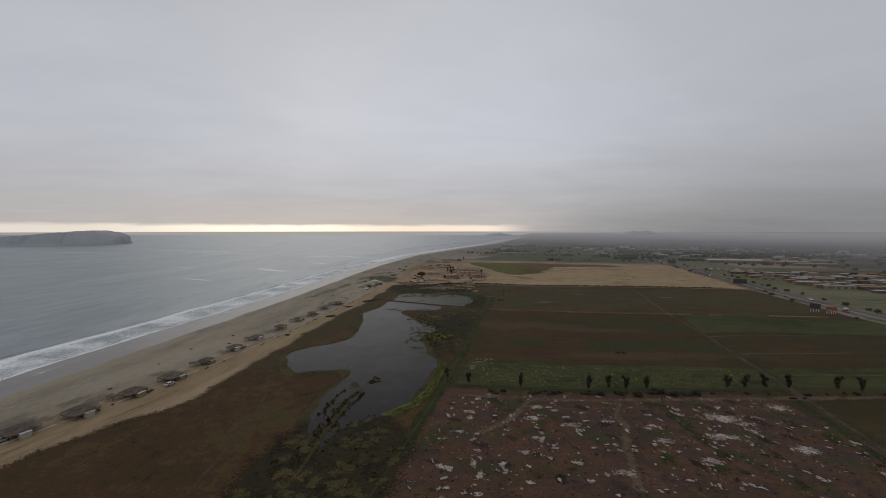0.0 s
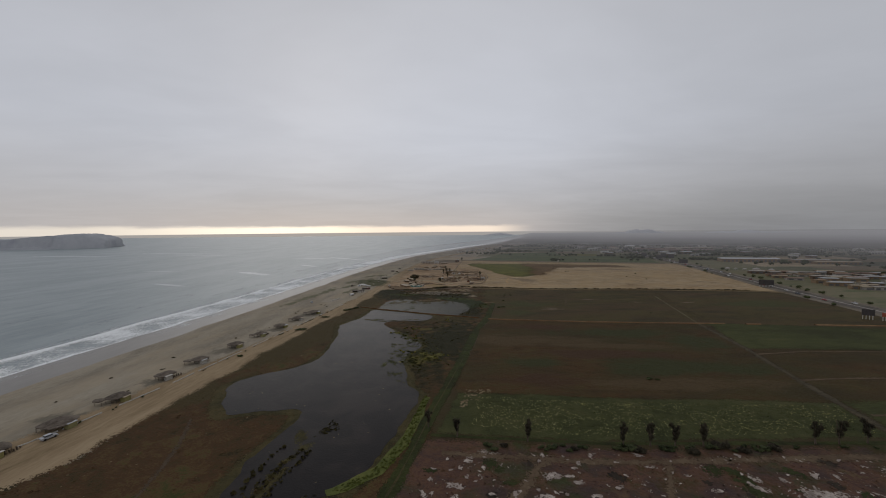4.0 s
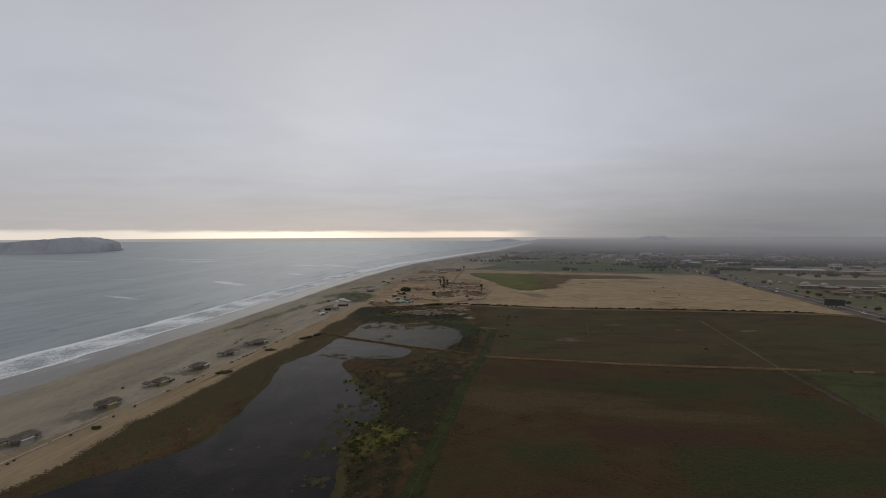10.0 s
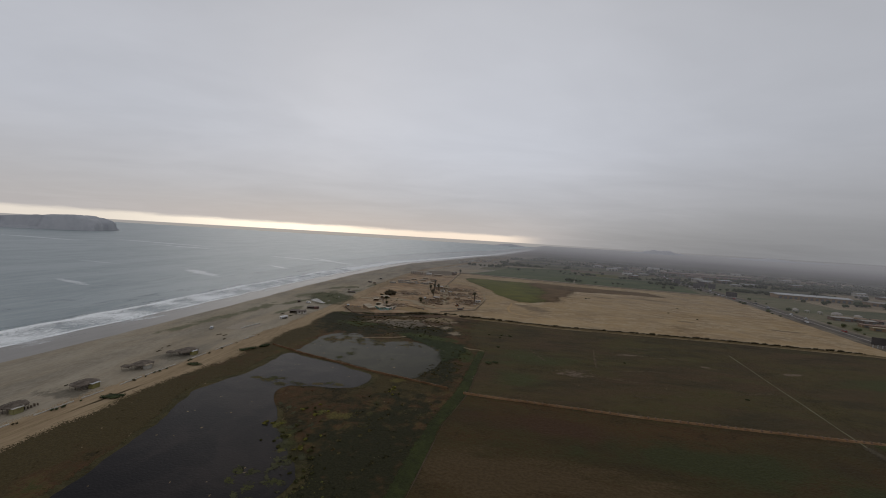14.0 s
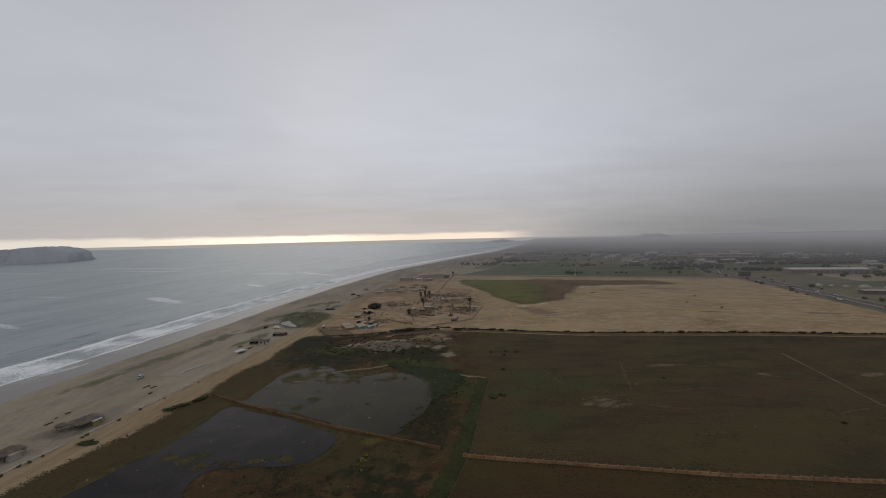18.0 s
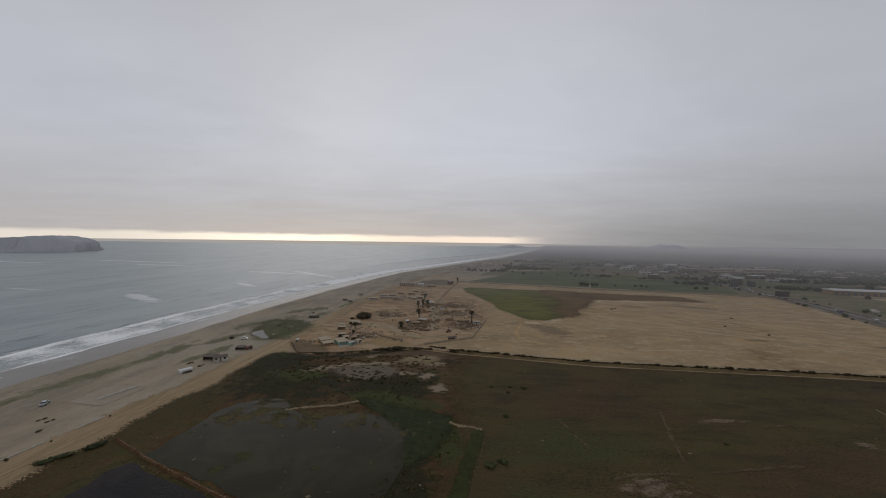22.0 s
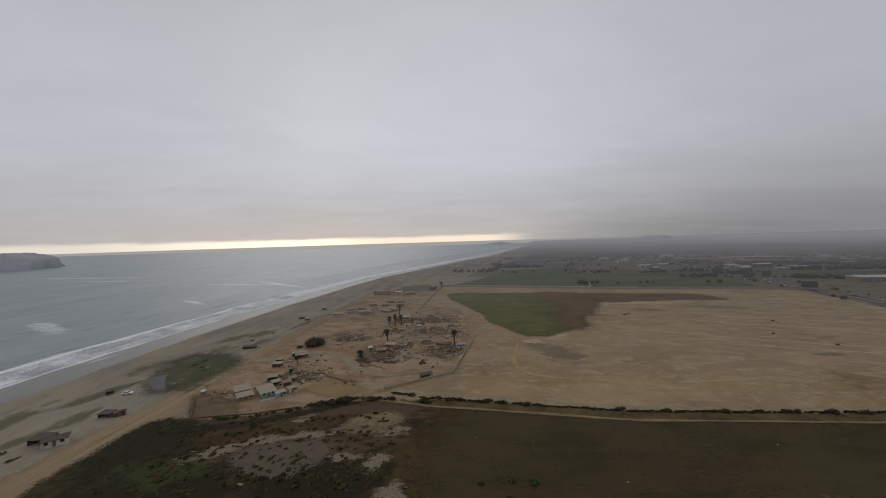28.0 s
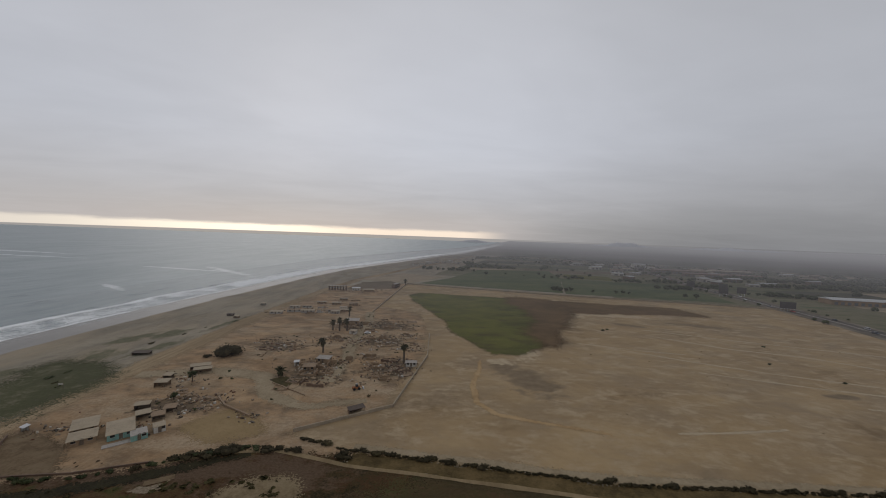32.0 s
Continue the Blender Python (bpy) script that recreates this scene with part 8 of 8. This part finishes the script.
flecks("pale_litter", spots, SALT, "scattered pale scraps over marsh and fields", 11, 0.17)
NF = [(60, 335), (195, 318), (228, 440), (60, 470)]
BF = [(25, 205), (160, 195), (188, 305), (50, 322)]
SCRATCH = material("pale_furrow", [(0.052, 0.038, 0.020), (0.082, 0.060, 0.034), (0.12, 0.090, 0.054)], 5, 1.2, 0.4)
for pp in ([(124, 371), (140, 374), (157, 377)], [(109, 369), (116, 361.5), (126, 358.5), (136, 356.5)], [(164, 402), (174, 403.5), (186, 403)], [(130, 411), (124, 393), (119, 376)], [(122, 339), (133, 339.8)], [(95, 360), (103, 365), (110, 367)], [(93, 366), (101, 369), (114, 370)],
           [(98, 355), (106, 362)], [(150, 424), (170, 421)], [(86, 402), (92, 381)], [(176, 350), (198, 356)]):
    n = len(pp)
    ribbon("furrow", pp, [0.06] + [0.2] * (n - 2) + [0.06], 0.15, SCRATCH, 1.5, 0.3, "thin pale furrow scratched across the olive field", "furrow", edge=0.5)
tufts("fallow_tufts", scatter(rng, BF, 1500), BROWN, "dry tufts over the fallow field", 0.2, 0.5, 13, 0.2, 3)
tufts("fallow_tufts", scatter(rng, NF, 1300), GREENF, "dry tufts over the olive field", 0.2, 0.5, 14, 0.2, 3)
tufts("plain_tufts", scatter(rng, [(60, 500), (340, 470), (430, 690), (230, 700), (170, 620), (120, 560)], 150), PLAIN, "sparse dry tufts on the sandy plain", 0.3, 0.8, 16, 0.3)
for i, (x, y, s) in enumerate([(205, 645, 1.5), (210, 648, 1.3), (283, 548, 1.2), (300, 610, 1.3), (270, 575, 0.9)]):
    shrub(x, y, s * 1.3, s, s * 0.9, LEAF, "lone dark bush on the sandy plain", "plain bushes", i + 820, leaves=110, size=0.26)
blots("pond_scrub", [(x, y, rng.uniform(2, 6)) for x, y in scatter(rng, [(-46, 398), (-30, 414), (-20, 404), (0, 404), (24, 398), (30, 386), (0, 388), (-40, 386)], 46)], MARSHBUSH, "dark drowned scrub in the shallow pond", 87, 0.175, squash=(0.3, 0.8), size=2.2, bite=2.0)


def debris(name, centres, n, label, seed, lo=0.2, hi=0.9):
    """Small scattered blocks, boards and scraps in one mesh, each its own colour."""
    r2 = random.Random(seed)
    verts, faces = [], []
    for _ in range(n):
        cx, cy, spread = r2.choice(centres)
        x, y, t = cx + r2.gauss(0, spread), cy + r2.gauss(0, spread * 0.7), r2.uniform(0, math.pi)
        a, b, h = r2.uniform(lo, hi), r2.uniform(lo, hi) * r2.choice((0.4, 1, 1.8)), r2.uniform(0.1, 0.6)
        i = len(verts)
        for z, k in ((0.02, 1.0), (0.06 + h, r2.uniform(0.6, 1.0))):
            for u, v in ((-a, -b), (a, -b), (a, b), (-a, b)):
                u, v = u * k / 2, v * k / 2
                verts.append((x + u * math.cos(t) - v * math.sin(t), y + u * math.sin(t) + v * math.cos(t), z))
        faces += [(i + 4, i + 5, i + 6, i + 7)] + [(i + k, i + (k + 1) % 4, i + 4 + (k + 1) % 4, i + 4 + k) for k in range(4)]
    me = bpy.data.meshes.new(name)
    me.from_pydata(verts, [], faces)
    me.materials.append(SCRAP)
    return tagged(new(name, me), label, "debris", kind="stuff")


def scrap_material():
    mat = paint("mixed_scrap", (0.2, 0.15, 0.1), 0.3)
    nt = mat.node_tree
    geo = nt.nodes.new("ShaderNodeNewGeometry")
    r = nt.nodes.new("ShaderNodeValToRGB")
    r.color_ramp.interpolation = "CONSTANT"
    e = r.color_ramp.elements
    cols = [(0.07, 0.052, 0.036), (0.13, 0.092, 0.060), (0.19, 0.135, 0.088), (0.15, 0.078, 0.048), (0.25, 0.19, 0.13), (0.09, 0.075, 0.058), (0.40, 0.35, 0.28)]
    while len(e) < len(cols):
        e.new(0.5)
    for i, c in enumerate(cols):
        e[i].position, e[i].color = i / len(cols), (*c, 1)
    nt.links.new(geo.outputs["Random Per Island"], r.inputs[0])
    nt.links.new(r.outputs[0], nt.nodes["Principled BSDF"].inputs["Base Color"])
    return mat


SCRAP = scrap_material()
debris("yard_debris", [(-26, 520, 5), (-18, 518, 5), (-22, 511, 4), (-40, 500, 4), (-28, 500, 4), (-52, 498, 4), (-12, 524, 5), (-42, 545, 5), (-34, 536, 6), (4, 508, 3)], 330, "scattered scrap and broken bricks in the yards", 91)
debris("ruin_debris", [(50, 552, 7), (56, 560, 6), (46, 566, 7), (18, 546, 7), (14, 558, 7), (20, 566, 6), (32, 606, 8), (44, 612, 8), (44, 645, 9), (18, 640, 7), (56, 618, 6), (26, 650, 7), (-14, 590, 8), (-24, 600, 6), (8, 606, 6), (60, 590, 5)], 1300, "broken bricks and rubble strewn round the ruins", 92)
debris("shore_block_debris", [(-40, 690, 12), (-20, 690, 10), (-20, 725, 12), (-10, 805, 12), (10, 812, 10)], 240, "rubble round the block houses", 93, 0.3, 1.2)
